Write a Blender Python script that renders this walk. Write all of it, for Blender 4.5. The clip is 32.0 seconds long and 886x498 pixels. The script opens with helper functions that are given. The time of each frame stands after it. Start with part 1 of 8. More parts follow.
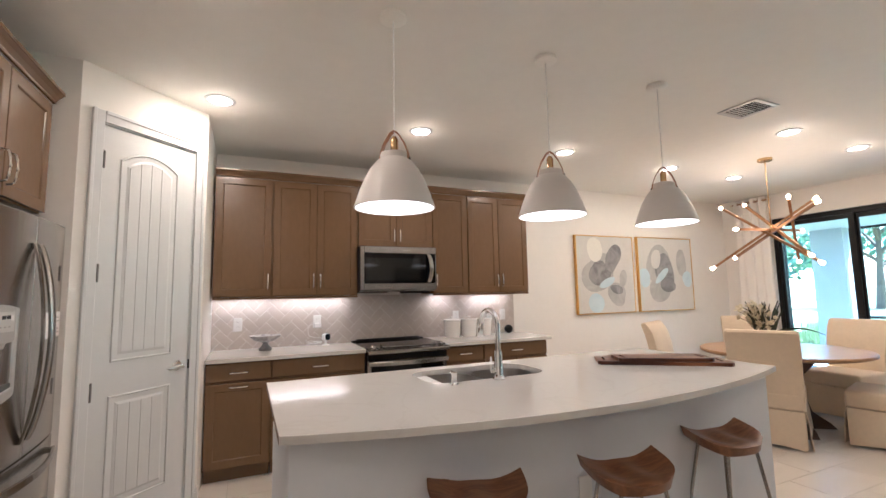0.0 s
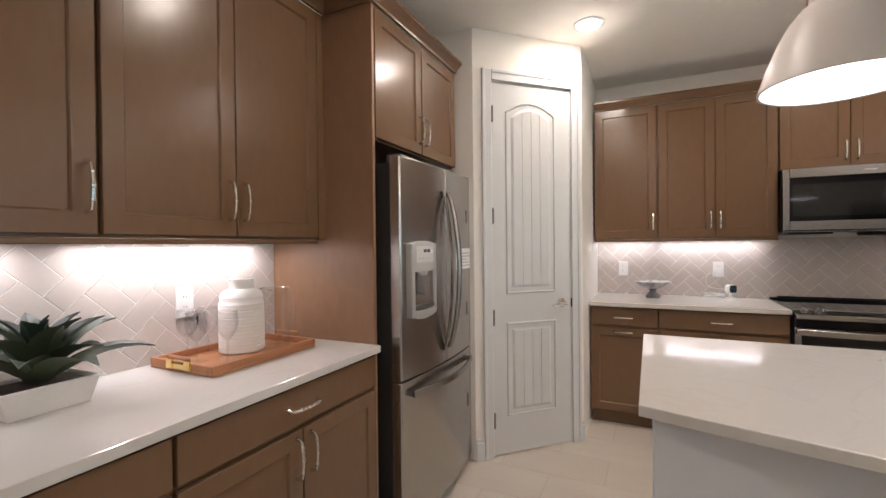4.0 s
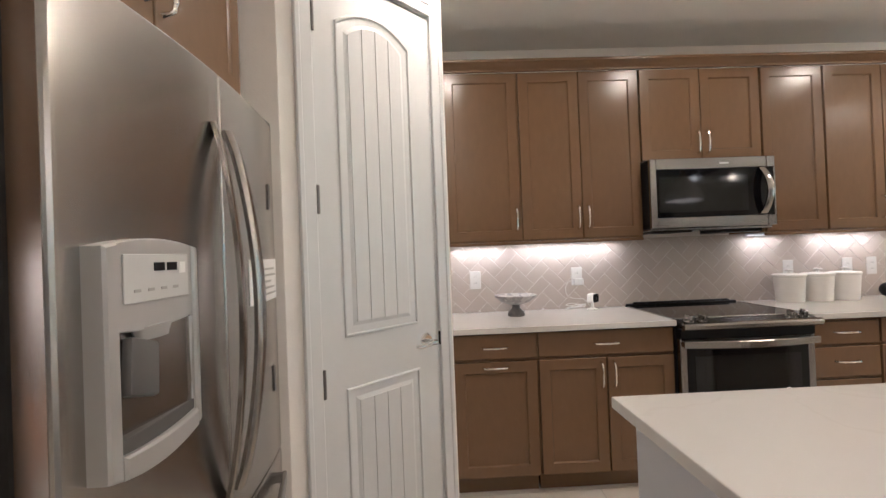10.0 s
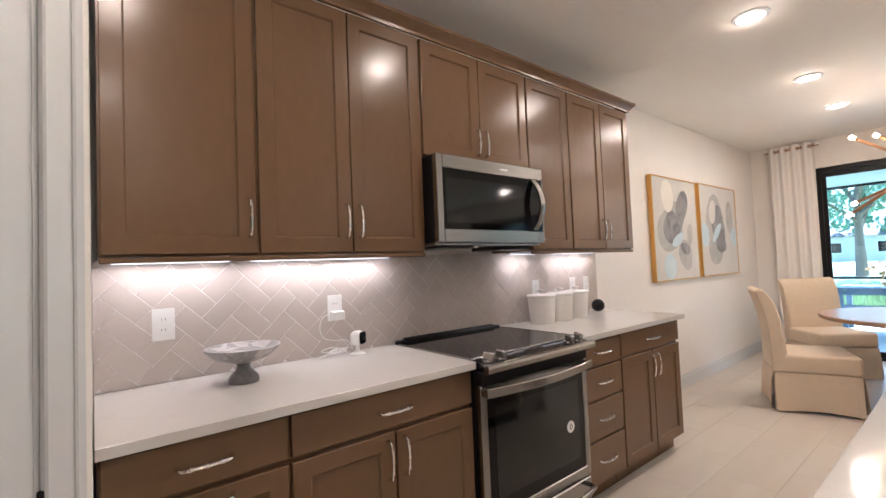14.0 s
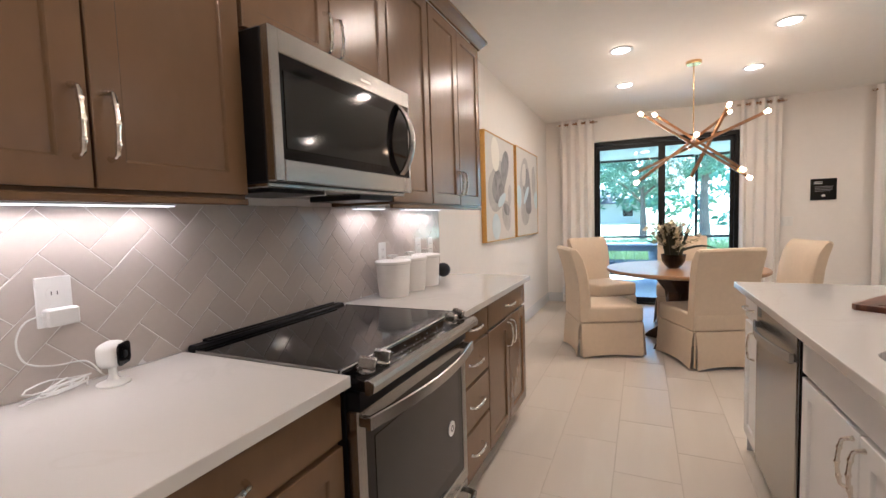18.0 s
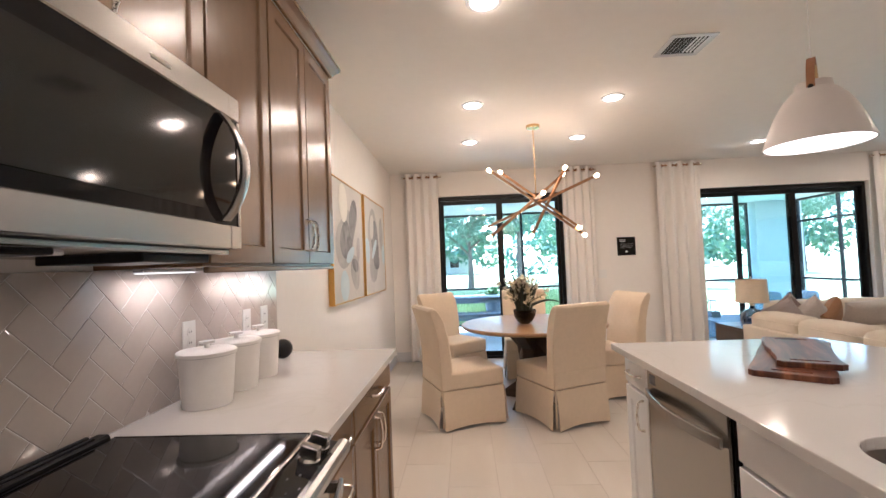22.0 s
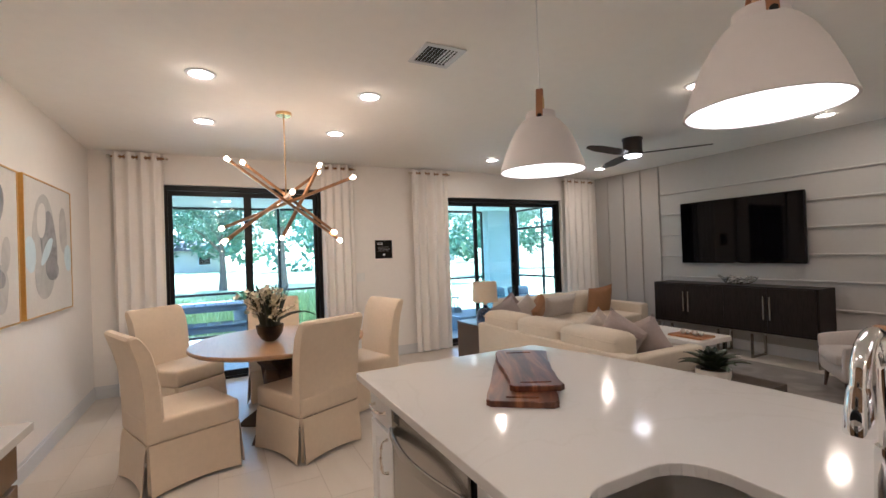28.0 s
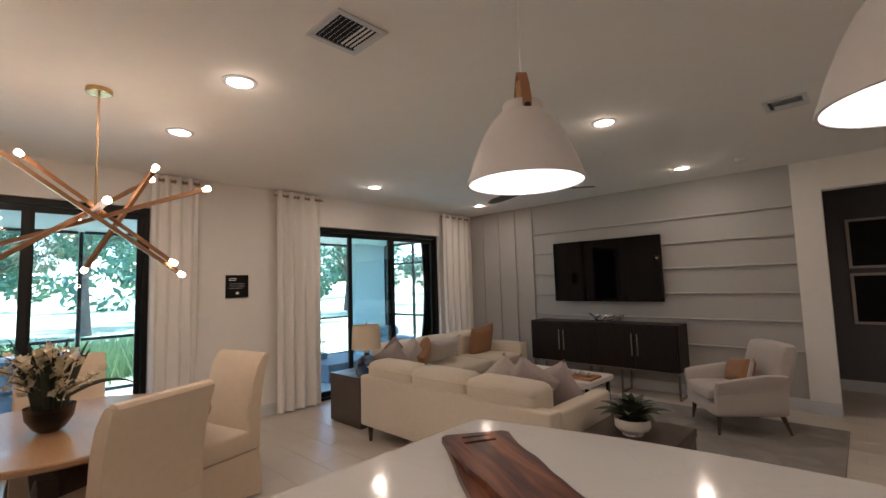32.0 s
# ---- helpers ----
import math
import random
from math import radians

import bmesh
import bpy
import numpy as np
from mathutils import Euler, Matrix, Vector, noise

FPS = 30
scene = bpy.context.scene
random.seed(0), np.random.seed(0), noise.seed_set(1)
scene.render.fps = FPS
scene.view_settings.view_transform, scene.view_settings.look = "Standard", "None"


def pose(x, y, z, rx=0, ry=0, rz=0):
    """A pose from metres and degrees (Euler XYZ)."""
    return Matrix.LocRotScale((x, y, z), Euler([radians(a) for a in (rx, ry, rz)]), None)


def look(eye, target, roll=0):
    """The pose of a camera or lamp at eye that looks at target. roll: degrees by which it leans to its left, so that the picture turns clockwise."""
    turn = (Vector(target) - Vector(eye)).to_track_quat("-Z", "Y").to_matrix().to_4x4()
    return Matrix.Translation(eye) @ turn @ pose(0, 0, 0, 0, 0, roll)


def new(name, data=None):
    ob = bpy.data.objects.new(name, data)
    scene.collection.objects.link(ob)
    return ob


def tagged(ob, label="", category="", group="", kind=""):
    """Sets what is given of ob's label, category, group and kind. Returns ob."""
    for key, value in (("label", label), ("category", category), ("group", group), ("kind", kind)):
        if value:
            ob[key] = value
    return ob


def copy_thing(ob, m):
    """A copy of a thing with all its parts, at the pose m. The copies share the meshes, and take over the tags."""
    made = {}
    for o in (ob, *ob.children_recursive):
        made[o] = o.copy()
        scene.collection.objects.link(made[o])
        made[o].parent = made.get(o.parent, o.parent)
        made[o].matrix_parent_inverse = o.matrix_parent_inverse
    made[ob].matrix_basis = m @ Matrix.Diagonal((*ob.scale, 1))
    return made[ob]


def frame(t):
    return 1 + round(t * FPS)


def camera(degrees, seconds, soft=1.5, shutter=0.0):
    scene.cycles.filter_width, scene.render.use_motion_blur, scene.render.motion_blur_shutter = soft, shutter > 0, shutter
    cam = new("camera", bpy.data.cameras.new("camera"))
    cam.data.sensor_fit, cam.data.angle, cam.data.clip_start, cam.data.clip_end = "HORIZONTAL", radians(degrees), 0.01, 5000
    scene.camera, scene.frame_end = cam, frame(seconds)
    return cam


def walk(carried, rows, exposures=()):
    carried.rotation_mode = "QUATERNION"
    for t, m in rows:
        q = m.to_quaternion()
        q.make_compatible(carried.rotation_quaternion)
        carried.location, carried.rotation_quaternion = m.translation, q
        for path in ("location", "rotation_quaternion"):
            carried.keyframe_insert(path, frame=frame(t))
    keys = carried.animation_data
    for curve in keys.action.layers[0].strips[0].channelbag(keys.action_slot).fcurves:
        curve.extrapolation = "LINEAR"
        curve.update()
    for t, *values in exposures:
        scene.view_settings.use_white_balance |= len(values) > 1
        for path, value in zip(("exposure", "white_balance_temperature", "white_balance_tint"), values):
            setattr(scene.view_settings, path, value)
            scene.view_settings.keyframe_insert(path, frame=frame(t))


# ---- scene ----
cam = camera(90.8, 32.0)
PATH = [
    (0, (0.2, 0.276, 1.379), (1.016, 2.09, 1.58), -1.1),
    (0.5, (0.218, 0.297, 1.354), (0.884, 2.18, 1.464), -0.8),
    (1, (0.228, 0.349, 1.358), (0.666, 2.299, 1.434), -0.7),
    (1.5, (0.241, 0.404, 1.35), (0.401, 2.397, 1.412), -0.6),
    (2, (0.291, 0.44, 1.342), (0.181, 2.437, 1.378), -0.6),
    (2.5, (0.362, 0.459, 1.352), (0.007, 2.427, 1.358), -0.7),
    (3, (0.365, 0.484, 1.35), (-0.184, 2.407, 1.343), -0.6),
    (3.5, (0.338, 0.554, 1.342), (-0.369, 2.425, 1.33), -0.5),
    (4, (0.339, 0.616, 1.343), (-0.516, 2.424, 1.327), -0.6),
    (4.5, (0.38, 0.676, 1.348), (-0.685, 2.369, 1.337), -0.6),
    (6.5, (0.311, 0.812, 1.326), (-0.921, 2.388, 1.315), -1.1),
    (7, (0.18, 0.88, 1.329), (-0.816, 2.615, 1.326), -1.3),
    (7.5, (0.087, 0.99, 1.323), (-0.73, 2.815, 1.32), -1.8),
    (8, (0.026, 1.144, 1.327), (-0.682, 3.014, 1.343), -1.8),
    (8.5, (-0.037, 1.285, 1.324), (-0.556, 3.216, 1.341), -2.2),
    (9, (-0.111, 1.414, 1.335), (-0.326, 3.403, 1.349), -2.4),
    (9.5, (-0.144, 1.556, 1.33), (-0.166, 3.556, 1.339), -2.4),
    (10, (-0.175, 1.71, 1.323), (-0.107, 3.709, 1.342), -2.2),
    (10.5, (-0.191, 1.808, 1.317), (0.133, 3.781, 1.351), -2.2),
    (11, (-0.226, 1.918, 1.315), (0.419, 3.81, 1.351), -2.8),
    (11.5, (-0.233, 2.029, 1.321), (0.527, 3.879, 1.352), -2.8),
    (12, (-0.182, 2.174, 1.329), (0.673, 3.981, 1.398), -2.5),
    (12.5, (-0.118, 2.316, 1.347), (0.833, 4.072, 1.45), -2.1),
    (13, (-0.128, 2.474, 1.341), (0.968, 4.142, 1.473), -2.1),
    (13.5, (-0.105, 2.595, 1.316), (1.076, 4.205, 1.442), -2.3),
    (15.5, (0.014, 2.95, 1.304), (1.484, 4.297, 1.159), -1.8),
    (16, (0.048, 3.046, 1.288), (1.582, 4.317, 1.11), -1.8),
    (16.5, (0.117, 3.128, 1.303), (1.697, 4.342, 1.126), -1.72),
    (17, (0.176, 3.186, 1.303), (1.802, 4.339, 1.14), -1.8),
    (17.5, (0.231, 3.264, 1.297), (1.934, 4.303, 1.151), -1.8),
    (18, (0.262, 3.348, 1.301), (2.076, 4.177, 1.166), -1.8),
    (18.5, (0.287, 3.401, 1.299), (2.147, 4.123, 1.166), -1.9),
    (19, (0.353, 3.432, 1.3), (2.234, 4.102, 1.18), -2.1),
    (19.5, (0.433, 3.46, 1.315), (2.339, 4.062, 1.239), -2.2),
    (20, (0.494, 3.495, 1.327), (2.421, 4.032, 1.293), -2),
    (20.5, (0.557, 3.553, 1.334), (2.507, 3.995, 1.344), -2.1),
    (21, (0.627, 3.609, 1.342), (2.604, 3.899, 1.379), -2.18),
    (21.5, (0.678, 3.63, 1.346), (2.671, 3.794, 1.399), -2.27),
    (22, (0.742, 3.631, 1.352), (2.739, 3.728, 1.427), -2.27),
    (22.5, (0.804, 3.629, 1.361), (2.801, 3.649, 1.468), -2.27),
    (23, (0.841, 3.628, 1.35), (2.837, 3.561, 1.462), -2.4),
    (23.5, (0.871, 3.629, 1.346), (2.857, 3.419, 1.461), -2.3),
    (24, (0.905, 3.663, 1.351), (2.869, 3.303, 1.472), -2.32),
    (24.5, (0.929, 3.675, 1.352), (2.856, 3.156, 1.477), -2.4),
    (25, (0.94, 3.665, 1.359), (2.83, 3.025, 1.498), -2.23),
    (25.5, (0.945, 3.648, 1.356), (2.797, 2.912, 1.511), -2.14),
    (27.5, (1.056, 3.514, 1.402), (2.845, 2.619, 1.45), -2.1),
    (28, (1.101, 3.433, 1.449), (2.881, 2.521, 1.464), -2),
    (28.5, (1.149, 3.38, 1.477), (2.929, 2.469, 1.497), -1.8),
    (29, (1.214, 3.351, 1.492), (2.966, 2.387, 1.544), -1.7),
    (29.5, (1.317, 3.355, 1.508), (2.973, 2.238, 1.61), -1.7),
    (30, (1.409, 3.344, 1.5), (2.994, 2.132, 1.636), -1.7),
    (30.5, (1.513, 3.309, 1.507), (3.047, 2.036, 1.669), -1.5),
    (31, (1.621, 3.281, 1.488), (3.122, 1.971, 1.661), -1.3),
    (31.5, (1.765, 3.311, 1.483), (3.224, 1.954, 1.654), -1.5),
    (32, (1.848, 3.328, 1.48), (3.227, 1.888, 1.639), -1.7),
]
EXPOSURES = [(0.0, 3.43, 5010, 10), (9.0, 3.47, 4980, 8), (12.0, 3.4, 5000, 11), (13.0, 3.48, 5010, 12), (16.0, 3.28, 5020, 12), (21.0, 3.33, 5180, 13),
             (23.0, 3.28, 5220, 15), (24.3, 3.04, 5120, 13), (28.0, 3.05, 5100, 12), (31.2, 3.02, 5120, 12), (32.0, 2.54, 5360, 14)]
walk(cam, [(t, look(eye, target, roll)) for t, eye, target, roll in PATH], EXPOSURES)
SKY_STRENGTH, SUN_STRENGTH = 0.15, 5.0
CAN_WATTS, CAN_SIDE_WATTS, PENDANT_WATTS, STRIP_WATTS, WINDOW_WATTS, CHANDELIER_WATTS = 0.77, 0.23, 0.40, 0.42, 0.36, 1.1

# ---- world and lights ----
CEIL = 2.69
world = bpy.data.worlds.new("sky")
scene.world = world
world.use_nodes = True
wn = world.node_tree.nodes
sky = wn.new("ShaderNodeTexSky")
sky.sky_type, sky.sun_disc = "NISHITA", False
sky.sun_elevation, sky.sun_rotation = radians(58), radians(120)
world.node_tree.links.new(sky.outputs[0], wn["Background"].inputs[0])
wn["Background"].inputs[1].default_value = SKY_STRENGTH
sun = new("sun", bpy.data.lights.new("sun", "SUN"))
sun.data.energy, sun.data.angle, sun.data.color = SUN_STRENGTH, radians(0.6), (1.0, 0.95, 0.86)
sun.matrix_world = look((20, -10, 30), (20 - 10 * math.sin(radians(120)) * 0.62, -10 - 10 * math.cos(radians(120)) * 0.62, 20))


def area_lamp(name, m, watts, sx, sy, colour, shape="RECTANGLE", spread=180):
    lamp = bpy.data.lights.new(name, "AREA")
    lamp.shape, lamp.size, lamp.size_y, lamp.energy, lamp.color = shape, sx, sy, watts, colour
    lamp.spread = radians(spread)
    ob = new(name, lamp)
    ob.matrix_world = m
    return ob


def point_lamp(name, place, watts, radius, colour):
    lamp = bpy.data.lights.new(name, "POINT")
    lamp.energy, lamp.shadow_soft_size, lamp.color = watts, radius, colour
    ob = new(name, lamp)
    ob.location = place
    return ob


WARM = (0.975, 0.69, 0.435)
NEUTRAL = (0.985, 0.765, 0.60)
# the last two are unseen, added to brighten the island front
CANS = [(0.01, 3.43), (0.0, 2.1), (1.46, 3.47), (2.93, 3.48), (4.385, 3.51), (5.5, 3.52), (4.385, 2.35), (5.51, 2.355),
        (6.1, 0.07), (3.21, 0.06), (3.22, -2.0), (6.13, -2.0), (0.32, 0.06), (0.32, -2.0)]
PENDANTS = [(0.805, 2.145), (1.715, 2.18), (2.59, 2.17)]
for cx, cy in CANS:
    area_lamp("downlight_lamp", pose(cx, cy, CEIL - 0.022), CAN_WATTS, 0.12, 0.12, WARM, "DISK")
    point_lamp("downlight_fill_lamp", (cx, cy, CEIL - 0.031), CAN_SIDE_WATTS, 0.027, WARM)   # added fill by each lens, brightens wall tops and ceiling
for cx, cy in PENDANTS:
    area_lamp("pendant_lamp_light", pose(cx, cy, 1.83), PENDANT_WATTS, 0.24, 0.24, WARM, "DISK")
# strips under the wall cabinets
NORTH_STRIPS = ((0.165, 0.38), (0.765, 0.66), (2.1, 0.25), (2.68, 0.5))
WEST_STRIPS = ((0.98, 0.45), (1.72, 0.72))
for cx, length in NORTH_STRIPS:
    area_lamp("cabinet_strip_light", pose(cx, 4.585, 1.358), STRIP_WATTS * 0.62 * length, length, 0.03, NEUTRAL)
for cy, length in WEST_STRIPS:
    area_lamp("cabinet_strip_light", pose(-1.262, cy, 1.358), 1.2 * STRIP_WATTS * length, 0.03, length, NEUTRAL)
# sky light in the two glazed openings
area_lamp("window_daylight", look((7.3, 3.1, 1.25), (0, 3.1, 1.0)), WINDOW_WATTS, 1.7, 2.1, (0.80, 0.93, 1.0), spread=120)
area_lamp("window_daylight", look((7.3, -0.85, 1.25), (0, -0.85, 1.0)), WINDOW_WATTS, 2.1, 2.1, (0.80, 0.93, 1.0), spread=120)

# ---- materials ----
def material(name, colour, rough=0.5, metal=0.0, bump=0.0, bump_scale=40.0, vary=0.0, vary_scale=3.0, coat=0.0, stretch=(1, 1, 1),
             random_vary=0.0, spec=0.5, rough_vary=0.0, sheen=0.0):
    """A principled material with variation of its value at two scales, fine relief and an uneven gloss."""
    m = bpy.data.materials.new(name)
    m.use_nodes = True
    nt = m.node_tree
    n, link = nt.nodes, nt.links.new
    b = n["Principled BSDF"]
    b.inputs["Roughness"].default_value, b.inputs["Metallic"].default_value = rough, metal
    b.inputs["Coat Weight"].default_value, b.inputs["Specular IOR Level"].default_value = coat, spec
    b.inputs["Sheen Weight"].default_value = sheen
    b.inputs["Base Color"].default_value = (*colour, 1)
    co = n.new("ShaderNodeTexCoord")
    mp = n.new("ShaderNodeMapping")
    mp.inputs["Scale"].default_value = stretch
    link(co.outputs["Object"], mp.inputs[0])
    if vary or random_vary:
        big, fine = n.new("ShaderNodeTexNoise"), n.new("ShaderNodeTexNoise")
        big.inputs["Scale"].default_value, big.inputs["Detail"].default_value = vary_scale, 5
        fine.inputs["Scale"].default_value, fine.inputs["Detail"].default_value = vary_scale * 14, 4
        for t in (big, fine):
            link(mp.outputs[0], t.inputs["Vector"])
        mix = n.new("ShaderNodeMath")
        mix.operation = "ADD"
        link(big.outputs[0], mix.inputs[0])
        link(fine.outputs[0], mix.inputs[1])
        rng = n.new("ShaderNodeMapRange")
        rng.inputs["From Min"].default_value, rng.inputs["From Max"].default_value = 0.6, 1.4
        rng.inputs["To Min"].default_value, rng.inputs["To Max"].default_value = 1 - vary, 1 + vary
        link(mix.outputs[0], rng.inputs["Value"])
        value = rng.outputs[0]
        if random_vary:
            info = n.new("ShaderNodeObjectInfo")
            r2 = n.new("ShaderNodeMapRange")
            r2.inputs["To Min"].default_value, r2.inputs["To Max"].default_value = 1 - random_vary, 1 + random_vary
            link(info.outputs["Random"], r2.inputs["Value"])
            mul = n.new("ShaderNodeMath")
            mul.operation = "MULTIPLY"
            link(value, mul.inputs[0])
            link(r2.outputs[0], mul.inputs[1])
            value = mul.outputs[0]
        hsv = n.new("ShaderNodeHueSaturation")
        hsv.inputs["Color"].default_value = (*colour, 1)
        link(value, hsv.inputs["Value"])
        link(hsv.outputs[0], b.inputs["Base Color"])
        if rough_vary:
            r3 = n.new("ShaderNodeMapRange")
            r3.inputs["From Min"].default_value, r3.inputs["From Max"].default_value = 0.3, 0.7
            r3.inputs["To Min"].default_value, r3.inputs["To Max"].default_value = max(0, rough - rough_vary), rough + rough_vary
            link(big.outputs[0], r3.inputs["Value"])
            link(r3.outputs[0], b.inputs["Roughness"])
    if bump:
        t = n.new("ShaderNodeTexNoise")
        t.inputs["Scale"].default_value, t.inputs["Detail"].default_value = bump_scale, 6
        link(mp.outputs[0], t.inputs["Vector"])
        bp = n.new("ShaderNodeBump")
        bp.inputs["Strength"].default_value, bp.inputs["Distance"].default_value = bump, 0.004
        link(t.outputs[0], bp.inputs["Height"])
        link(bp.outputs[0], b.inputs["Normal"])
    return m


def ramp_material(name, stops, rough, scale, detail=8.0, distortion=0.0, stretch=(1, 1, 1), coat=0.0, bump=0.0, random_shift=False, rough_to=None):
    """Noise through a colour ramp: veined stone, figured wood, stained cloth."""
    m = material(name, stops[0][1], rough, coat=coat)
    nt = m.node_tree
    n, link = nt.nodes, nt.links.new
    b, mp = n["Principled BSDF"], next(k for k in n if k.type == "MAPPING")
    mp.inputs["Scale"].default_value = stretch
    t = n.new("ShaderNodeTexNoise")
    t.inputs["Scale"].default_value, t.inputs["Detail"].default_value, t.inputs["Distortion"].default_value = scale, detail, distortion
    link(mp.outputs[0], t.inputs["Vector"])
    if random_shift:
        info = n.new("ShaderNodeObjectInfo")
        mul = n.new("ShaderNodeMath")
        mul.operation, mul.inputs[1].default_value = "MULTIPLY", 40
        link(info.outputs["Random"], mul.inputs[0])
        link(mul.outputs[0], mp.inputs["Location"])
    ramp = n.new("ShaderNodeValToRGB")
    els = ramp.color_ramp.elements
    while len(els) < len(stops):
        els.new(0.5)
    for e, (at, c) in zip(els, stops):
        e.position, e.color = at, (*c, 1)
    link(t.outputs[0], ramp.inputs[0])
    link(ramp.outputs[0], b.inputs["Base Color"])
    if bump:
        bp = n.new("ShaderNodeBump")
        bp.inputs["Strength"].default_value, bp.inputs["Distance"].default_value = bump, 0.003
        link(t.outputs[0], bp.inputs["Height"])
        link(bp.outputs[0], b.inputs["Normal"])
    return m


def glow(name, colour, strength):
    m = bpy.data.materials.new(name)
    m.use_nodes = True
    b = m.node_tree.nodes["Principled BSDF"]
    b.inputs["Base Color"].default_value = (0.9, 0.9, 0.9, 1)
    b.inputs["Emission Color"].default_value, b.inputs["Emission Strength"].default_value = (*colour, 1), strength
    return m


def glass(name, tint=(1, 1, 1), rough=0.0, ior=1.45):
    m = bpy.data.materials.new(name)
    m.use_nodes = True
    b = m.node_tree.nodes["Principled BSDF"]
    b.inputs["Base Color"].default_value = (*tint, 1)
    b.inputs["Transmission Weight"].default_value, b.inputs["Roughness"].default_value, b.inputs["IOR"].default_value = 1, rough, ior
    return m


def window_glass(name, tint):
    """Thin pane: clear with a mirror share that grows at grazing angles."""
    m = bpy.data.materials.new(name)
    m.use_nodes = True
    nt = m.node_tree
    nt.nodes.remove(nt.nodes["Principled BSDF"])
    clear, mirror, mix, fres = (nt.nodes.new(k) for k in ("ShaderNodeBsdfTransparent", "ShaderNodeBsdfGlossy", "ShaderNodeMixShader", "ShaderNodeFresnel"))
    clear.inputs[0].default_value, mirror.inputs["Roughness"].default_value, fres.inputs[0].default_value = (*tint, 1), 0.01, 1.45
    nt.links.new(fres.outputs[0], mix.inputs[0])
    nt.links.new(clear.outputs[0], mix.inputs[1])
    nt.links.new(mirror.outputs[0], mix.inputs[2])
    nt.links.new(mix.outputs[0], nt.nodes["Material Output"].inputs[0])
    return m


def thin_glass(name, tint, gloss=0.42):
    """Blown glassware: clear, with gloss that grows towards the outline."""
    m = bpy.data.materials.new(name)
    m.use_nodes = True
    nt = m.node_tree
    nt.nodes.remove(nt.nodes["Principled BSDF"])
    clear, mirror, mix, weight = (nt.nodes.new(k) for k in ("ShaderNodeBsdfTransparent", "ShaderNodeBsdfGlossy", "ShaderNodeMixShader", "ShaderNodeLayerWeight"))
    clear.inputs[0].default_value, mirror.inputs["Roughness"].default_value, weight.inputs[0].default_value = (*tint, 1), 0.04, 0.40
    power = nt.nodes.new("ShaderNodeMath")
    power.operation, power.inputs[1].default_value = "MULTIPLY", gloss
    nt.links.new(weight.outputs["Facing"], power.inputs[0])
    nt.links.new(power.outputs[0], mix.inputs[0])
    nt.links.new(clear.outputs[0], mix.inputs[1])
    nt.links.new(mirror.outputs[0], mix.inputs[2])
    nt.links.new(mix.outputs[0], nt.nodes["Material Output"].inputs[0])
    return m


M_WALL = material("white_wall_paint", (0.84, 0.81, 0.77), 0.55, bump=0.12, bump_scale=160, vary=0.02, vary_scale=1.2)
M_CEIL = material("ceiling_paint", (0.90, 0.885, 0.84), 0.75, bump=0.25, bump_scale=110, vary=0.02, vary_scale=0.8)
M_TRIM = material("white_trim_paint", (0.65, 0.662, 0.672), 0.34, bump=0.04, bump_scale=60, vary=0.015, vary_scale=2)
M_GREIGE = material("greige_wall_paint", (0.44, 0.43, 0.415), 0.5, bump=0.1, bump_scale=140, vary=0.03, vary_scale=1.4)
M_SLATE = material("slate_wall_paint", (0.115, 0.115, 0.13), 0.55, bump=0.1, bump_scale=140, vary=0.03, vary_scale=1.5)
M_ISLAND = material("pale_blue_grey_paint", (0.66, 0.68, 0.72), 0.5, bump=0.1, bump_scale=130, vary=0.02, vary_scale=1.5)
M_CAB = material("taupe_stained_maple", (0.160, 0.095, 0.049), 0.225, coat=0.0, bump=0.03, bump_scale=30, vary=0.07, vary_scale=1.6, stretch=(1.4, 1.4, 0.6), random_vary=0.05, rough_vary=0.03, spec=0.42)
# lighter than M_CAB: the cabinet strips' warm glow is put into the colour
M_PANEL = material("strip_lit_side_panel", (0.26, 0.152, 0.083), 0.40, bump=0.03, bump_scale=30, vary=0.14, vary_scale=1.4, stretch=(1.2, 1.2, 0.6), rough_vary=0.06)
M_WHITECAB = material("white_cabinet_paint", (0.80, 0.80, 0.79), 0.35, bump=0.03, vary=0.015)
M_QUARTZ = ramp_material("white_quartz", [(0.0, (0.595, 0.58, 0.555)), (0.535, (0.615, 0.60, 0.575)), (0.553, (0.592, 0.575, 0.547)), (0.572, (0.615, 0.60, 0.575)), (1.0, (0.585, 0.57, 0.545))], 0.10, 2.2, 9, 0.7)
M_TILE = material("greige_glazed_tile", (0.565, 0.51, 0.465), 0.08, bump=0.03, bump_scale=12, vary=0.03, vary_scale=4, random_vary=0.04)
M_GROUT = material("pale_grout", (0.80, 0.785, 0.76), 0.85, bump=0.3, bump_scale=300, vary=0.05)
M_FLOOR = ramp_material("cream_porcelain", [(0.0, (0.55, 0.50, 0.435)), (0.45, (0.60, 0.55, 0.485)), (0.6, (0.625, 0.58, 0.515)), (1.0, (0.56, 0.51, 0.445))], 0.40, 1.3, 9, 0.5, (0.5, 3, 1), random_shift=True)
M_FGROUT = material("floor_grout", (0.50, 0.455, 0.395), 0.9, bump=0.3, bump_scale=300, vary=0.06)
M_STEEL = material("brushed_steel", (0.36, 0.345, 0.325), 0.25, 1.0, vary=0.03, vary_scale=3, stretch=(1, 1, 30))
M_STEELH = material("brushed_steel_level", (0.36, 0.345, 0.325), 0.25, 1.0, vary=0.03, vary_scale=3, stretch=(1, 1, 40))
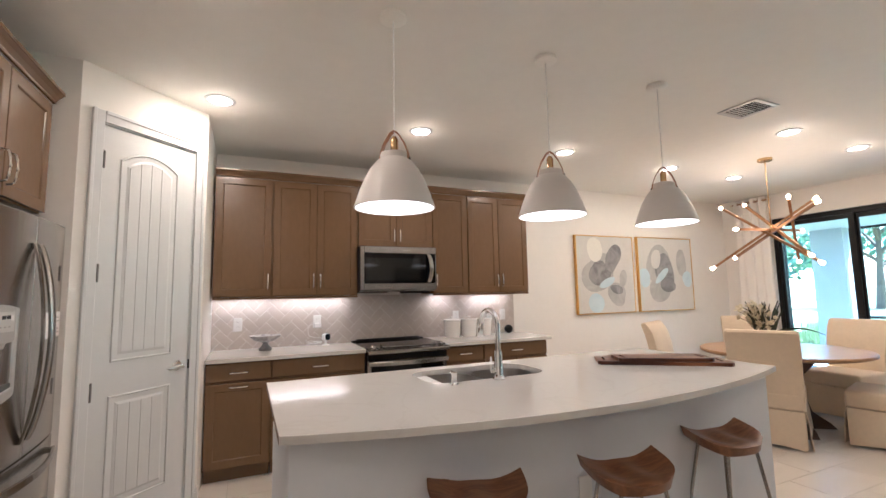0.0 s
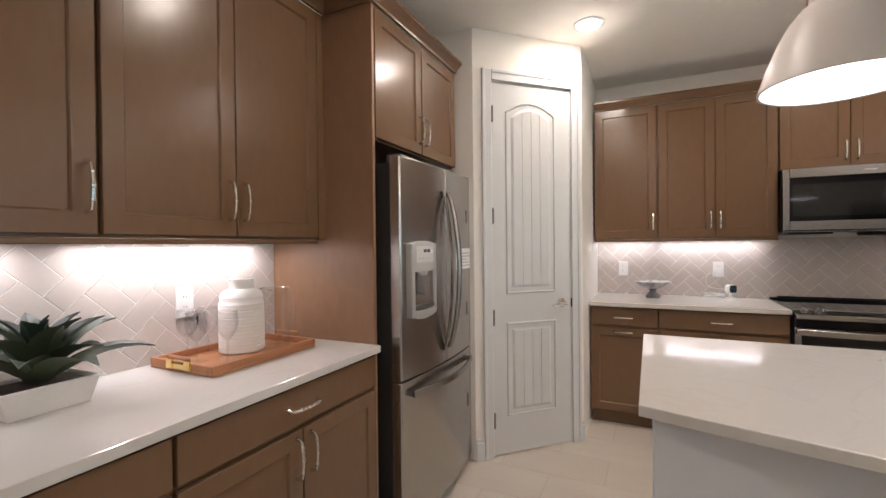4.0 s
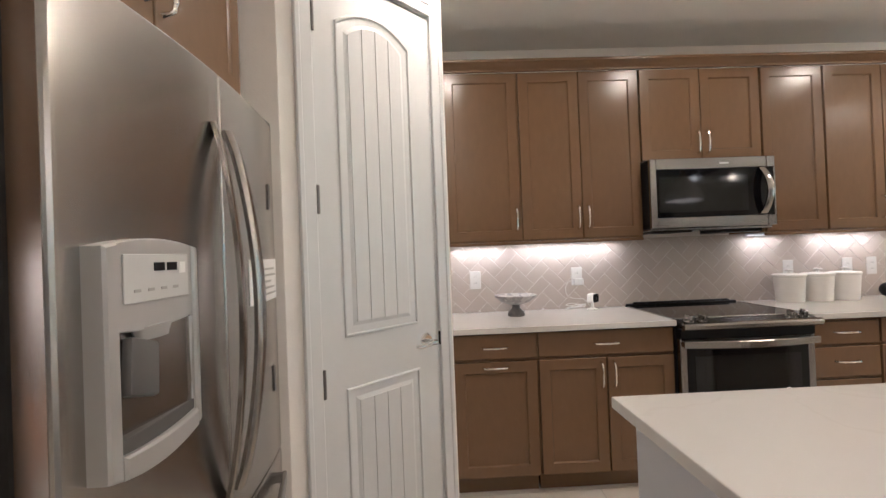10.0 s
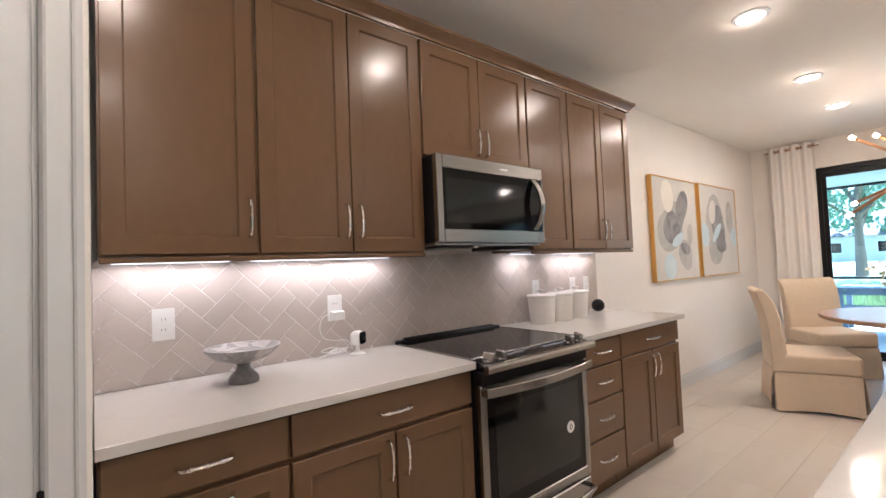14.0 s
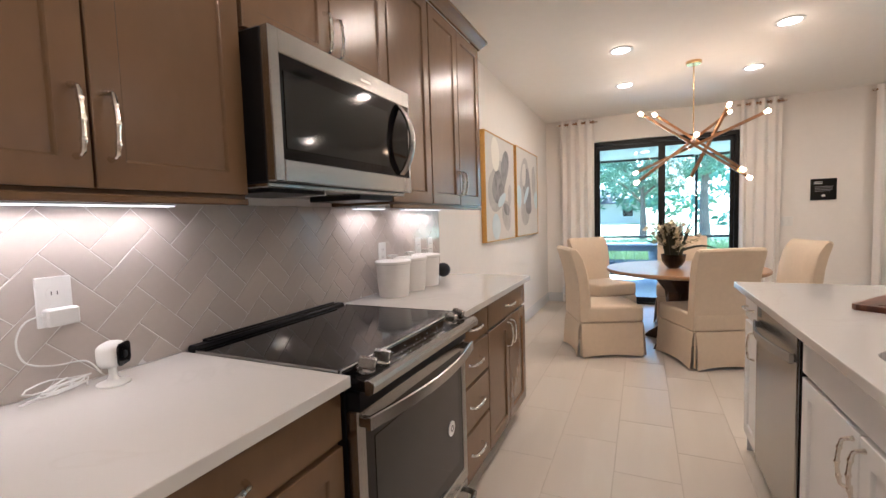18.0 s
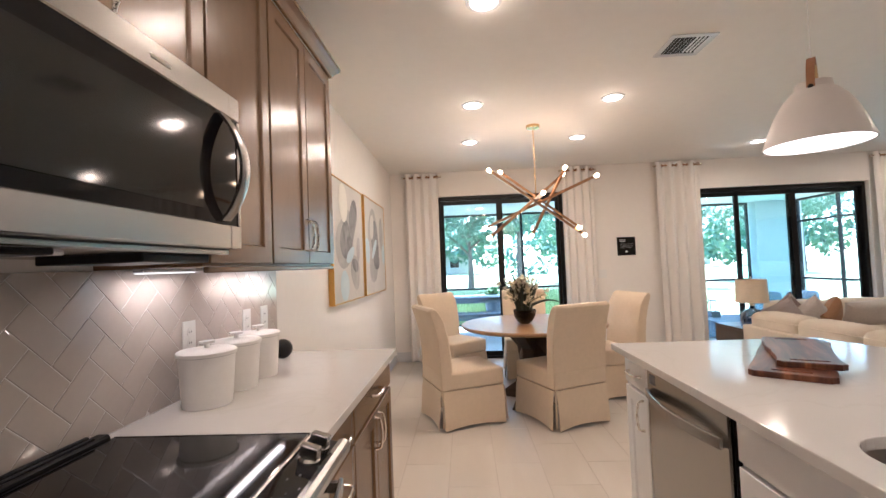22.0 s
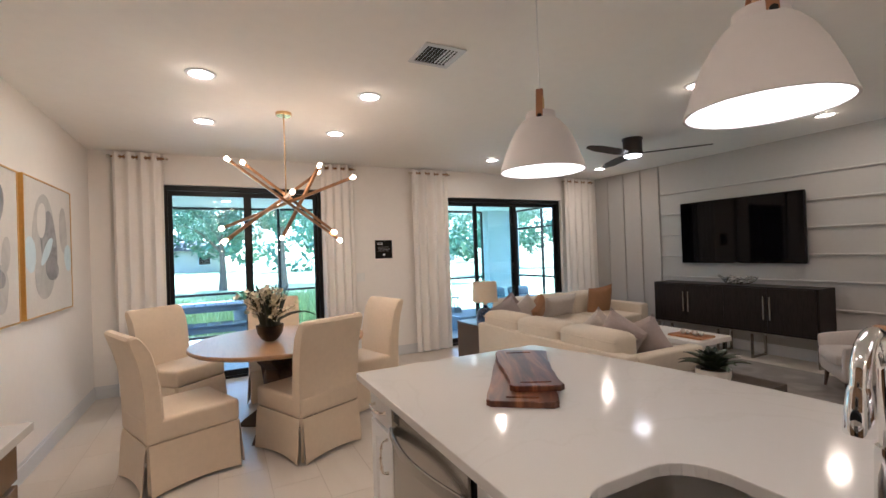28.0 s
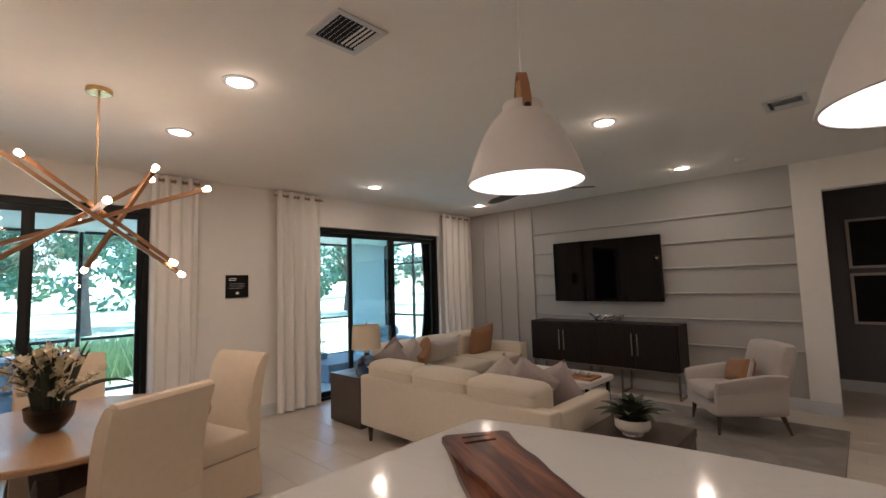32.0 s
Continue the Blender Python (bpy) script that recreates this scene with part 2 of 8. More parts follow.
# copy of M_STEEL, lightened so that the refrigerator renders brighter
M_FRIDGE = material("lighter_brushed_steel", (0.46, 0.44, 0.415), 0.27, 1.0, vary=0.03, vary_scale=3, stretch=(1, 1, 30))
M_CASE = material("grey_painted_case", (0.035, 0.034, 0.033), 0.45, 0.0, bump=0.05, bump_scale=120, vary=0.06, spec=0.3)
M_STEELDARK = material("dark_grey_case", (0.008, 0.0078, 0.0078), 0.5, 0.0, vary=0.06, spec=0.12)
M_SINK = material("satin_sink_steel", (0.45, 0.435, 0.415), 0.28, 1.0, vary=0.02, vary_scale=3, stretch=(60, 1, 60))
M_NICKEL = material("polished_nickel", (0.78, 0.73, 0.66), 0.14, 1.0, vary=0.03)
M_CHROME = material("chrome", (0.80, 0.80, 0.80), 0.05, 1.0, vary=0.02)
M_BLACKGLASS = material("black_glass", (0.004, 0.004, 0.005), 0.05, vary=0.05, spec=0.30)
M_OVENGLASS = material("smoked_oven_window", (0.012, 0.0125, 0.012), 0.07, vary=0.08, spec=0.5)
M_HINGE = material("satin_nickel_hinge", (0.20, 0.195, 0.19), 0.35, 0.9, vary=0.05)
M_SILVERPLASTIC = material("silver_dispenser_plastic", (0.50, 0.495, 0.485), 0.30, 0.35, vary=0.03)
M_CAVITY = material("satin_grey_cavity", (0.56, 0.565, 0.57), 0.32, 0.15, vary=0.03)
M_PALEPANEL = material("pale_grey_panel", (0.60, 0.60, 0.59), 0.35, vary=0.02)
M_DARKPLASTIC = material("grey_chute_plastic", (0.10, 0.098, 0.095), 0.4, vary=0.04)
M_BLACK = material("black_plastic", (0.008, 0.008, 0.0085), 0.38, bump=0.03, vary=0.06, spec=0.16)
M_BRONZE = material("dark_bronze_frame", (0.009, 0.009, 0.009), 0.4, 0.1, bump=0.03, vary=0.08, spec=0.3)
M_PLASTIC = material("white_plastic", (0.80, 0.80, 0.78), 0.35, vary=0.015)
M_GREYPLASTIC = material("grey_plastic", (0.40, 0.395, 0.385), 0.4, vary=0.03)
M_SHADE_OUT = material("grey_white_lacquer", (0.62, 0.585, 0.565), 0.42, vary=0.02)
# emission put in for the bulb's light on the lining
M_SHADE_IN = glow("glowing_shade_inside", (1.0, 0.84, 0.68), 0.35)
M_LEATHER = material("tan_leather", (0.30, 0.135, 0.055), 0.5, bump=0.3, bump_scale=150, vary=0.12)
M_GOLD = material("polished_brass", (0.88, 0.66, 0.26), 0.22, 1.0, vary=0.03)
M_BRASS = material("aged_brass", (0.62, 0.43, 0.22), 0.26, 1.0, vary=0.05)
M_BAR = material("antique_brass_bar", (0.36, 0.20, 0.10), 0.30, 0.85, vary=0.12, stretch=(4, 4, 4))
M_BULB = glow("lit_bulb", (1.0, 0.62, 0.32), 5)
M_CANGLOW = glow("lit_lens", (1.0, 0.85, 0.70), 2)
M_STRIP = glow("lit_strip", (1.0, 0.88, 0.75), 0.25)
M_LINEN = material("cream_linen", (0.66, 0.545, 0.405), 0.9, bump=0.35, bump_scale=420, vary=0.05, vary_scale=2, sheen=0.15)
M_SOFA = material("oatmeal_upholstery", (0.66, 0.585, 0.475), 0.92, bump=0.35, bump_scale=380, vary=0.05, vary_scale=2, sheen=0.15)
M_ARMCHAIR = material("grey_beige_upholstery", (0.50, 0.455, 0.425), 0.92, bump=0.35, bump_scale=380, vary=0.05, sheen=0.15)
M_PILLOW = material("mauve_grey_cushion", (0.40, 0.345, 0.33), 0.9, bump=0.4, bump_scale=300, vary=0.08, sheen=0.2)
M_PILLOWTAN = material("tan_cushion", (0.34, 0.18, 0.085), 0.8, bump=0.35, bump_scale=200, vary=0.1, sheen=0.1)
M_PILLOWBROWN = ramp_material("mottled_brown_cushion", [(0.3, (0.16, 0.11, 0.095)), (0.5, (0.34, 0.27, 0.25)), (0.7, (0.20, 0.14, 0.12))], 0.9, 9, 6, 0.6, bump=0.4)
M_PILLOWLIGHT = material("pale_woven_cushion", (0.55, 0.50, 0.46), 0.95, bump=0.5, bump_scale=160, vary=0.1)
M_CURTAIN = material("ivory_curtain", (0.86, 0.83, 0.79), 0.9, bump=0.25, bump_scale=300, vary=0.02, sheen=0.1)
M_TABLE = ramp_material("honey_oak", [(0.2, (0.29, 0.165, 0.078)), (0.5, (0.37, 0.22, 0.108)), (0.75, (0.32, 0.185, 0.088))], 0.33, 3.5, 8, 0.4, (1, 9, 1), coat=0.15)
M_DARKWOOD = ramp_material("dark_walnut_stain", [(0.25, (0.045, 0.026, 0.018)), (0.55, (0.075, 0.045, 0.03)), (0.8, (0.05, 0.03, 0.02))], 0.45, 4, 8, 0.4, (1, 1, 9))
M_ESPRESSO = ramp_material("espresso_oak", [(0.25, (0.009, 0.007, 0.0062)), (0.5, (0.024, 0.0185, 0.016)), (0.62, (0.013, 0.010, 0.009)), (0.8, (0.020, 0.0155, 0.0135))], 0.42, 5, 9, 0.5, (14, 1, 1), bump=0.1)
M_ESPRESSO.node_tree.nodes["Principled BSDF"].inputs["Specular IOR Level"].default_value = 0.2
M_WALNUT = ramp_material("walnut_board", [(0.3, (0.030, 0.010, 0.007)), (0.46, (0.075, 0.025, 0.014)), (0.55, (0.17, 0.062, 0.028)), (0.60, (0.26, 0.105, 0.045)), (0.74, (0.06, 0.021, 0.013))], 0.32, 2.2, 9, 0.7, (0.7, 7, 1))
M_WALNUT.node_tree.nodes["Principled BSDF"].inputs["Specular IOR Level"].default_value = 0.3
M_STOOL = ramp_material("brown_stool_wood", [(0.25, (0.105, 0.042, 0.018)), (0.42, (0.24, 0.105, 0.044)), (0.55, (0.15, 0.061, 0.026)), (0.75, (0.27, 0.122, 0.053))], 0.36, 3, 9, 0.6, (2, 9, 4), coat=0.1)
M_TRAY = ramp_material("acacia_tray", [(0.25, (0.27, 0.115, 0.045)), (0.55, (0.40, 0.19, 0.08)), (0.8, (0.31, 0.14, 0.055))], 0.4, 3, 8, 0.4, (9, 1, 9))
M_CERAMIC = material("white_ribbed_ceramic", (0.74, 0.72, 0.69), 0.5, bump=0.15, bump_scale=80, vary=0.03)
M_MARBLE = ramp_material("grey_marble", [(0.3, (0.42, 0.41, 0.40)), (0.48, (0.26, 0.255, 0.26)), (0.56, (0.50, 0.49, 0.475)), (0.8, (0.36, 0.35, 0.35))], 0.3, 9, 8, 1.6)
M_MARBLEDARK = ramp_material("dark_grey_stone", [(0.3, (0.10, 0.10, 0.105)), (0.6, (0.17, 0.165, 0.165)), (0.8, (0.12, 0.12, 0.125))], 0.4, 14, 8, 1.0)
M_LEAF = material("agave_leaf", (0.048, 0.062, 0.034), 0.45, bump=0.15, bump_scale=30, vary=0.25, vary_scale=6, stretch=(6, 6, 1))
M_LEAFTIP = material("dark_leaf_heart", (0.018, 0.03, 0.02), 0.5, vary=0.25)
M_SOIL = material("dark_soil", (0.03, 0.022, 0.016), 0.95, bump=0.8, bump_scale=90, vary=0.3)
M_PETAL = material("cream_blossom", (0.78, 0.72, 0.56), 0.7, vary=0.08, vary_scale=30)
M_TWIG = material("olive_twig", (0.12, 0.10, 0.05), 0.7, vary=0.2)
M_SMOKEGLASS = thin_glass("smoked_glass", (0.34, 0.31, 0.29), 0.36)
M_RIM = thin_glass("thick_glass_rim", (0.97, 0.97, 0.97), 0.6)
M_GLASSWARE = thin_glass("clear_glassware", (0.98, 0.98, 0.98), 0.2)
M_BLUEGLASS = thin_glass("blue_seeded_glass", (0.70, 0.78, 0.90), 0.55)
M_PANE = window_glass("clear_pane", (0.92, 1.0, 1.0))
M_SCREEN = material("tv_screen", (0.002, 0.002, 0.0025), 0.04, vary=0.05, spec=0.2)
M_PAPER = material("white_paper", (0.85, 0.85, 0.84), 0.7, vary=0.02)
M_INK = material("grey_ink", (0.12, 0.12, 0.12), 0.7, vary=0.05)
M_GOLDFRAME = material("gold_leaf_frame", (0.62, 0.36, 0.09), 0.35, 0.75, bump=0.1, vary=0.1)
M_CANVAS = material("off_white_canvas", (0.62, 0.60, 0.57), 0.85, bump=0.25, bump_scale=260, vary=0.06, vary_scale=3)
M_INKWASH = ramp_material("grey_ink_wash", [(0.25, (0.12, 0.12, 0.13)), (0.5, (0.26, 0.26, 0.27)), (0.75, (0.36, 0.355, 0.35))], 0.85, 5, 6, 1.2)
M_INKPALE = ramp_material("pale_grey_wash", [(0.3, (0.38, 0.375, 0.37)), (0.7, (0.50, 0.49, 0.48))], 0.85, 5, 6, 1.2)
M_BLUEWASH = ramp_material("pale_blue_wash", [(0.3, (0.50, 0.62, 0.68)), (0.7, (0.62, 0.72, 0.76))], 0.85, 4, 6, 1.0)
M_CREAMWASH = material("ivory_wash", (0.76, 0.74, 0.68), 0.85, vary=0.05)
M_RUG = ramp_material("distressed_rug", [(0.26, (0.15, 0.138, 0.130)), (0.44, (0.30, 0.278, 0.26)), (0.56, (0.24, 0.222, 0.21)), (0.76, (0.44, 0.41, 0.38))], 0.95, 1.5, 14, 0.15, bump=0.6)
M_LAMPSHADE = material("linen_lampshade", (0.72, 0.62, 0.47), 0.85, bump=0.3, bump_scale=300, vary=0.06)
M_FANBLADE = material("dark_fan_blade", (0.035, 0.028, 0.025), 0.45, vary=0.1)
M_BROWNMETAL = material("brown_bronze_cladding", (0.115, 0.09, 0.075), 0.36, 0.55, bump=0.05, bump_scale=40, vary=0.16, vary_scale=4, rough_vary=0.08)
M_SILVER = material("silver_leaf", (0.50, 0.49, 0.47), 0.22, 0.9, bump=0.2, bump_scale=60, vary=0.1)

# ---- mesh helpers ----
def bm_box(x0, y0, z0, x1, y1, z1, bevel=0.0, seg=1):
    bm = bmesh.new()
    bmesh.ops.create_cube(bm, size=1)
    for v in bm.verts:
        v.co = (x0 + (v.co.x + 0.5) * (x1 - x0), y0 + (v.co.y + 0.5) * (y1 - y0), z0 + (v.co.z + 0.5) * (z1 - z0))
    if bevel:
        bmesh.ops.bevel(bm, geom=bm.edges[:], offset=bevel, segments=seg, profile=0.5, affect="EDGES")
    return bm


def bm_frame(x0, z0, x1, z1, left, right, low, high, y0, y1, bevel=0.003):
    """A flat rectangular frame in one piece, between y0 and y1."""
    bm = bmesh.new()
    rings = []
    for y in (y0, y1):
        for o in (((x0, z0), (x1, z0), (x1, z1), (x0, z1)), ((x0 + left, z0 + low), (x1 - right, z0 + low), (x1 - right, z1 - high), (x0 + left, z1 - high))):
            rings.append([bm.verts.new((x, y, z)) for x, z in o])
    for a, b in ((0, 1), (2, 3), (0, 2), (1, 3)):
        for k in range(4):
            bm.faces.new((rings[a][k], rings[a][(k + 1) % 4], rings[b][(k + 1) % 4], rings[b][k]))
    bmesh.ops.recalc_face_normals(bm, faces=bm.faces[:])
    if bevel:
        bmesh.ops.bevel(bm, geom=bm.edges[:], offset=bevel, segments=1, affect="EDGES")
    return bm


def join(*bms):
    """One bmesh out of several."""
    out = bmesh.new()
    for b in bms:
        me = bpy.data.meshes.new("tmp")
        b.to_mesh(me)
        b.free()
        out.from_mesh(me)
        bpy.data.meshes.remove(me)
    return out


def moved(bm, m):
    bm.transform(m)
    return bm


def bm_lathe(profile, n=32, closed=False):
    """A turned shape from (radius, height) pairs."""
    bm = bmesh.new()
    rings = []
    for r, z in profile:
        rings.append([bm.verts.new((r * math.cos(2 * math.pi * k / n), r * math.sin(2 * math.pi * k / n), z)) for k in range(n)])
    for a, b in zip(rings, rings[1:] + ([rings[0]] if closed else [])):
        for k in range(n):
            bm.faces.new((a[k], a[(k + 1) % n], b[(k + 1) % n], b[k]))
    if not closed:
        if profile[0][0] > 1e-4:
            bm.faces.new(rings[0][::-1])
        if profile[-1][0] > 1e-4:
            bm.faces.new(rings[-1])
    bmesh.ops.remove_doubles(bm, verts=bm.verts[:], dist=1e-5)
    bmesh.ops.recalc_face_normals(bm, faces=bm.faces[:])
    return bm


def bm_tube(points, radius, n=8, square=False, caps=True):
    """A tube swept along points; radius may be a list."""
    bm = bmesh.new()
    pts = [Vector(p) for p in points]
    rs = radius if isinstance(radius, (list, tuple)) else [radius] * len(pts)
    rings, side = [], None
    for i, p in enumerate(pts):
        d = (pts[min(i + 1, len(pts) - 1)] - pts[max(i - 1, 0)]).normalized()
        if side is None:
            side = d.cross(Vector((0, 0, 1)) if abs(d.z) < 0.9 else Vector((1, 0, 0))).normalized()
        side = (side - d * side.dot(d)).normalized()
        up = d.cross(side)
        ring = []
        for k in range(n):
            a = 2 * math.pi * (k + (0.5 if square else 0)) / n
            ring.append(bm.verts.new(p + (side * math.cos(a) + up * math.sin(a)) * rs[i]))
        rings.append(ring)
    for a, b in zip(rings, rings[1:]):
        for k in range(n):
            bm.faces.new((a[k], a[(k + 1) % n], b[(k + 1) % n], b[k]))
    if caps:
        bm.faces.new(rings[0][::-1])
        bm.faces.new(rings[-1])
    bmesh.ops.recalc_face_normals(bm, faces=bm.faces[:])
    return bm


def bm_prism(outline, z0, z1, bevel=0.0, seg=1):
    """An upright prism on a closed outline of (x, y)."""
    bm = bmesh.new()
    low = [bm.verts.new((x, y, z0)) for x, y in outline]
    high = [bm.verts.new((x, y, z1)) for x, y in outline]
    bm.faces.new(low[::-1])
    top = bm.faces.new(high)
    k = len(low)
    for i in range(k):
        bm.faces.new((low[i], low[(i + 1) % k], high[(i + 1) % k], high[i]))
    bmesh.ops.recalc_face_normals(bm, faces=bm.faces[:])
    if bevel:
        edges = [e for e in bm.edges if abs(e.verts[0].co.z - e.verts[1].co.z) < 1e-6]
        bmesh.ops.bevel(bm, geom=edges, offset=bevel, segments=seg, profile=0.5, affect="EDGES")
    return bm


def to_mesh(bm, material_, smooth=False, name="mesh"):
    me = bpy.data.meshes.new(name)
    bm.to_mesh(me)
    bm.free()
    me.materials.append(material_)
    if smooth:
        me.polygons.foreach_set("use_smooth", [True] * len(me.polygons))
        me.set_sharp_from_angle(angle=radians(40))
    me.update()
    return me


def part(name, bm, material_, parent, label="", smooth=False, m=None):
    """One mesh object under a thing or a part; bm is a bmesh or a mesh that is shared."""
    me = bm if isinstance(bm, bpy.types.Mesh) else to_mesh(bm, material_, smooth, name)
    ob = new(name, me)
    ob.parent = parent
    if m is not None:
        ob.matrix_local = m
    return tagged(ob, label)


def thing(name, m, label, category, group="", kind=""):
    ob = new(name)
    ob.empty_display_size = 0.1
    ob.matrix_world = m
    return tagged(ob, label, category, group, kind)


def single(name, bm, material_, label, category, m=None, smooth=False, group="", kind=""):
    """A thing that is one mesh."""
    ob = new(name, to_mesh(bm, material_, smooth, name))
    if m is not None:
        ob.matrix_world = m
    return tagged(ob, label, category, group, kind)


def structure(name, bm, material_, label, category="wall"):
    return single(name, bm, material_, label, category, kind="structure")


def arc(cx, cy, r, a0, a1, n):
    return [(cx + r * math.cos(radians(a0 + (a1 - a0) * k / n)), cy + r * math.sin(radians(a0 + (a1 - a0) * k / n))) for k in range(n + 1)]


# ---- the shell ----
YN, XW, XE, YS = 4.665, -1.345, 7.0, -2.8
W1 = (2.2, 4.0, 2.34)
W2 = (-1.96, 0.36, 2.29)
PX, PY = -0.646, 3.152          # left corner of the slanted pantry wall
PS = (-0.075 - PX) * 2 ** 0.5   # its length
HALL_Y = -4.2
T = 0.14
slab = structure("floor_slab", bm_box(-1.6, -4.9, -0.2, XE + 0.2, YN + 0.2, -0.0014), M_FGROUT, "pale grout bed under the porcelain floor tiles", "floor")
structure("ceiling", bm_box(-1.6, -4.9, CEIL, XE + 0.3, YN + 0.2, CEIL + 0.15), M_CEIL, "flat off-white painted plaster ceiling with fine texture", "ceiling")
structure("wall_north", bm_box(-1.6, YN, 0, XE + 0.2, YN + T, CEIL), M_WALL, "white painted wall behind range and dining area")
structure("wall_west", bm_box(XW - T, -2.94, 0, XW, YN, CEIL), M_WALL, "white painted wall behind the refrigerator run")
east = join(bm_box(XE, W1[1], 0, XE + 0.2, YN, CEIL), bm_box(XE, W1[0], W1[2], XE + 0.2, W1[1], CEIL), bm_box(XE, W2[1], 0, XE + 0.2, W1[0], CEIL),
            bm_box(XE, W2[0], W2[2], XE + 0.2, W2[1], CEIL), bm_box(XE, YS - T, 0, XE + 0.2, W2[0], CEIL))
structure("wall_east", east, M_WALL, "white painted wall with two glazed sliding door openings")
structure("wall_south", bm_box(2.36, YS - T, 0, XE, YS, CEIL), M_GREIGE, "greige painted feature wall with horizontal battens")
pier = join(bm_box(2.11, YS - T, 0, 2.36, YS + 0.02, CEIL), bm_box(0.55, YS - T, 2.36, 2.11, YS + 0.02, CEIL), bm_box(XW, YS - T, 0, 0.55, YS + 0.02, CEIL))
structure("wall_south_opening", pier, M_WALL, "white painted wall with an opening into the hall")
structure("wall_hall", bm_box(-1.5, HALL_Y - T, 0, 4.2, HALL_Y, CEIL), M_SLATE, "dark slate painted hall wall")
structure("wall_hall_end", join(bm_box(-1.6, HALL_Y, 0, -1.5, YS - T, CEIL), bm_box(4.1, HALL_Y, 0, 4.2, YS - T, CEIL)), M_WALL, "white painted end wall of the hall")
# pantry: slanted wall with a door opening, and its two returns
D0, D1, DH = 0.115, 0.718, 2.385
slant = pose(PX, PY, 0, 0, 0, 45)
pw = join(bm_box(0, 0, 0, D0, 0.11, CEIL), bm_box(D1, 0, 0, PS, 0.11, CEIL), bm_box(D0, 0, DH, D1, 0.11, CEIL))
structure("wall_pantry", moved(pw, slant), M_WALL, "white painted slanted corner wall round the pantry door")
structure("wall_pantry_return", join(bm_box(XW, PY, 0, PX - 0.002, PY + 0.1, CEIL), bm_box(-0.175, PY + PS / 2 ** 0.5 + 0.002, 0, -0.075, YN, CEIL)), M_WALL, "white painted return walls of the pantry")


def skirting(name, a, b, inward, mat=M_TRIM, h=0.135):
    """A baseboard from a to b, with a stepped top, its face turned to inward."""
    d = Vector((b[0] - a[0], b[1] - a[1], 0))
    ang = math.degrees(math.atan2(d.y, d.x))
    n = Vector(inward)
    side = 1 if Vector((-d.y, d.x, 0)).dot(Vector((n.x, n.y, 0))) > 0 else -1
    lo, hi = (0.002, 0.016) if side > 0 else (-0.016, -0.002)
    lo2, hi2 = (0.002, 0.010) if side > 0 else (-0.010, -0.002)
    bm = join(bm_box(0, lo, 0, d.length, hi, h - 0.025, 0.002), bm_box(0, lo2, h - 0.027, d.length, hi2, h, 0.003))
    return structure(name, moved(bm, pose(a[0], a[1], 0, 0, 0, ang)), mat, "white painted baseboard with a stepped top", "baseboard")


skirting("baseboard_north", (3.14, YN), (XE, YN), (0, -1, 0))
skirting("baseboard_east_a", (XE, W1[1]), (XE, YN), (-1, 0, 0))
skirting("baseboard_east_b", (XE, W2[1]), (XE, W1[0]), (-1, 0, 0))
skirting("baseboard_east_c", (XE, YS), (XE, W2[0]), (-1, 0, 0))
skirting("baseboard_south", (2.36, YS), (XE, YS), (0, 1, 0))
skirting("baseboard_south_pier", (2.11, YS + 0.02), (2.36, YS + 0.02), (0, 1, 0))
skirting("baseboard_hall", (-1.4, HALL_Y), (4.1, HALL_Y), (0, 1, 0))
for s0, s1 in ((0.0, 0.054), (0.779, PS)):
    k = 2 ** -0.5
    skirting("baseboard_pantry", (PX + s0 * k, PY + s0 * k), (PX + s1 * k, PY + s1 * k), (1, -1, 0))

# feature wall: battens
for bx in (5.69, 6.03, 6.37, 6.71):
    structure("trim_batten_upright", bm_box(bx - 0.012, YS + 0.002, 0.135, bx + 0.012, YS + 0.026, CEIL - 0.002, 0.005), M_GREIGE, "greige upright wall batten", "trim")
for bz in (0.635, 0.955, 1.27, 1.59, 1.91, 2.225):
    structure("trim_batten_level", bm_box(2.362, YS + 0.002, bz - 0.012, 5.677, YS + 0.030, bz + 0.012, 0.006), M_GREIGE, "greige level wall batten", "trim")

# pantry door in its casing
door = thing("door_1", slant, "closed white two-panel pantry door with an arched plank panel", "door", kind="structure")
casing = []
for x0, x1, z0, z1 in ((D0 - 0.06, D0 + 0.006, 0, DH + 0.06), (D1 - 0.006, D1 + 0.06, 0, DH + 0.06), (D0 + 0.006, D1 - 0.006, DH - 0.006, DH + 0.06)):
    casing.append(bm_box(x0, -0.016, z0, x1, -0.002, z1, 0.003))
    ix0, ix1 = (x0 + 0.0, x0 + 0.02) if x1 < 0.4 else ((x1 - 0.02, x1) if x0 > 0.4 else (x0, x1))
    iz0 = z0 if x1 - x0 < 0.2 else z1 - 0.02
    casing.append(bm_box(ix0, -0.022, iz0, ix1, -0.012, z1 + 0.0015, 0.003))
part("casing", join(*casing), M_TRIM, door)
part("jamb", join(bm_box(D0 + 0.002, 0, 0, D0 + 0.012, 0.108, DH - 0.002), bm_box(D1 - 0.012, 0, 0, D1 - 0.002, 0.108, DH - 0.002), bm_box(D0 + 0.012, 0, DH - 0.012, D1 - 0.012, 0.108, DH - 0.002)), M_TRIM, door)
L0, L1, LH = D0 + 0.0125, D1 - 0.0125, DH - 0.016


def panel_outline(x0, x1, z0, z1, rise, n=14):
    """A panel's outline, with a shallow segmental arch on top where rise is given."""
    if not rise:
        return [(x0, z0), (x1, z0), (x1, z1), (x0, z1)]
    top = [(x1 + (x0 - x1) * k / n, z1 - rise * (2 * k / n - 1) ** 2) for k in range(n + 1)]
    return [(x0, z0), (x1, z0)] + top


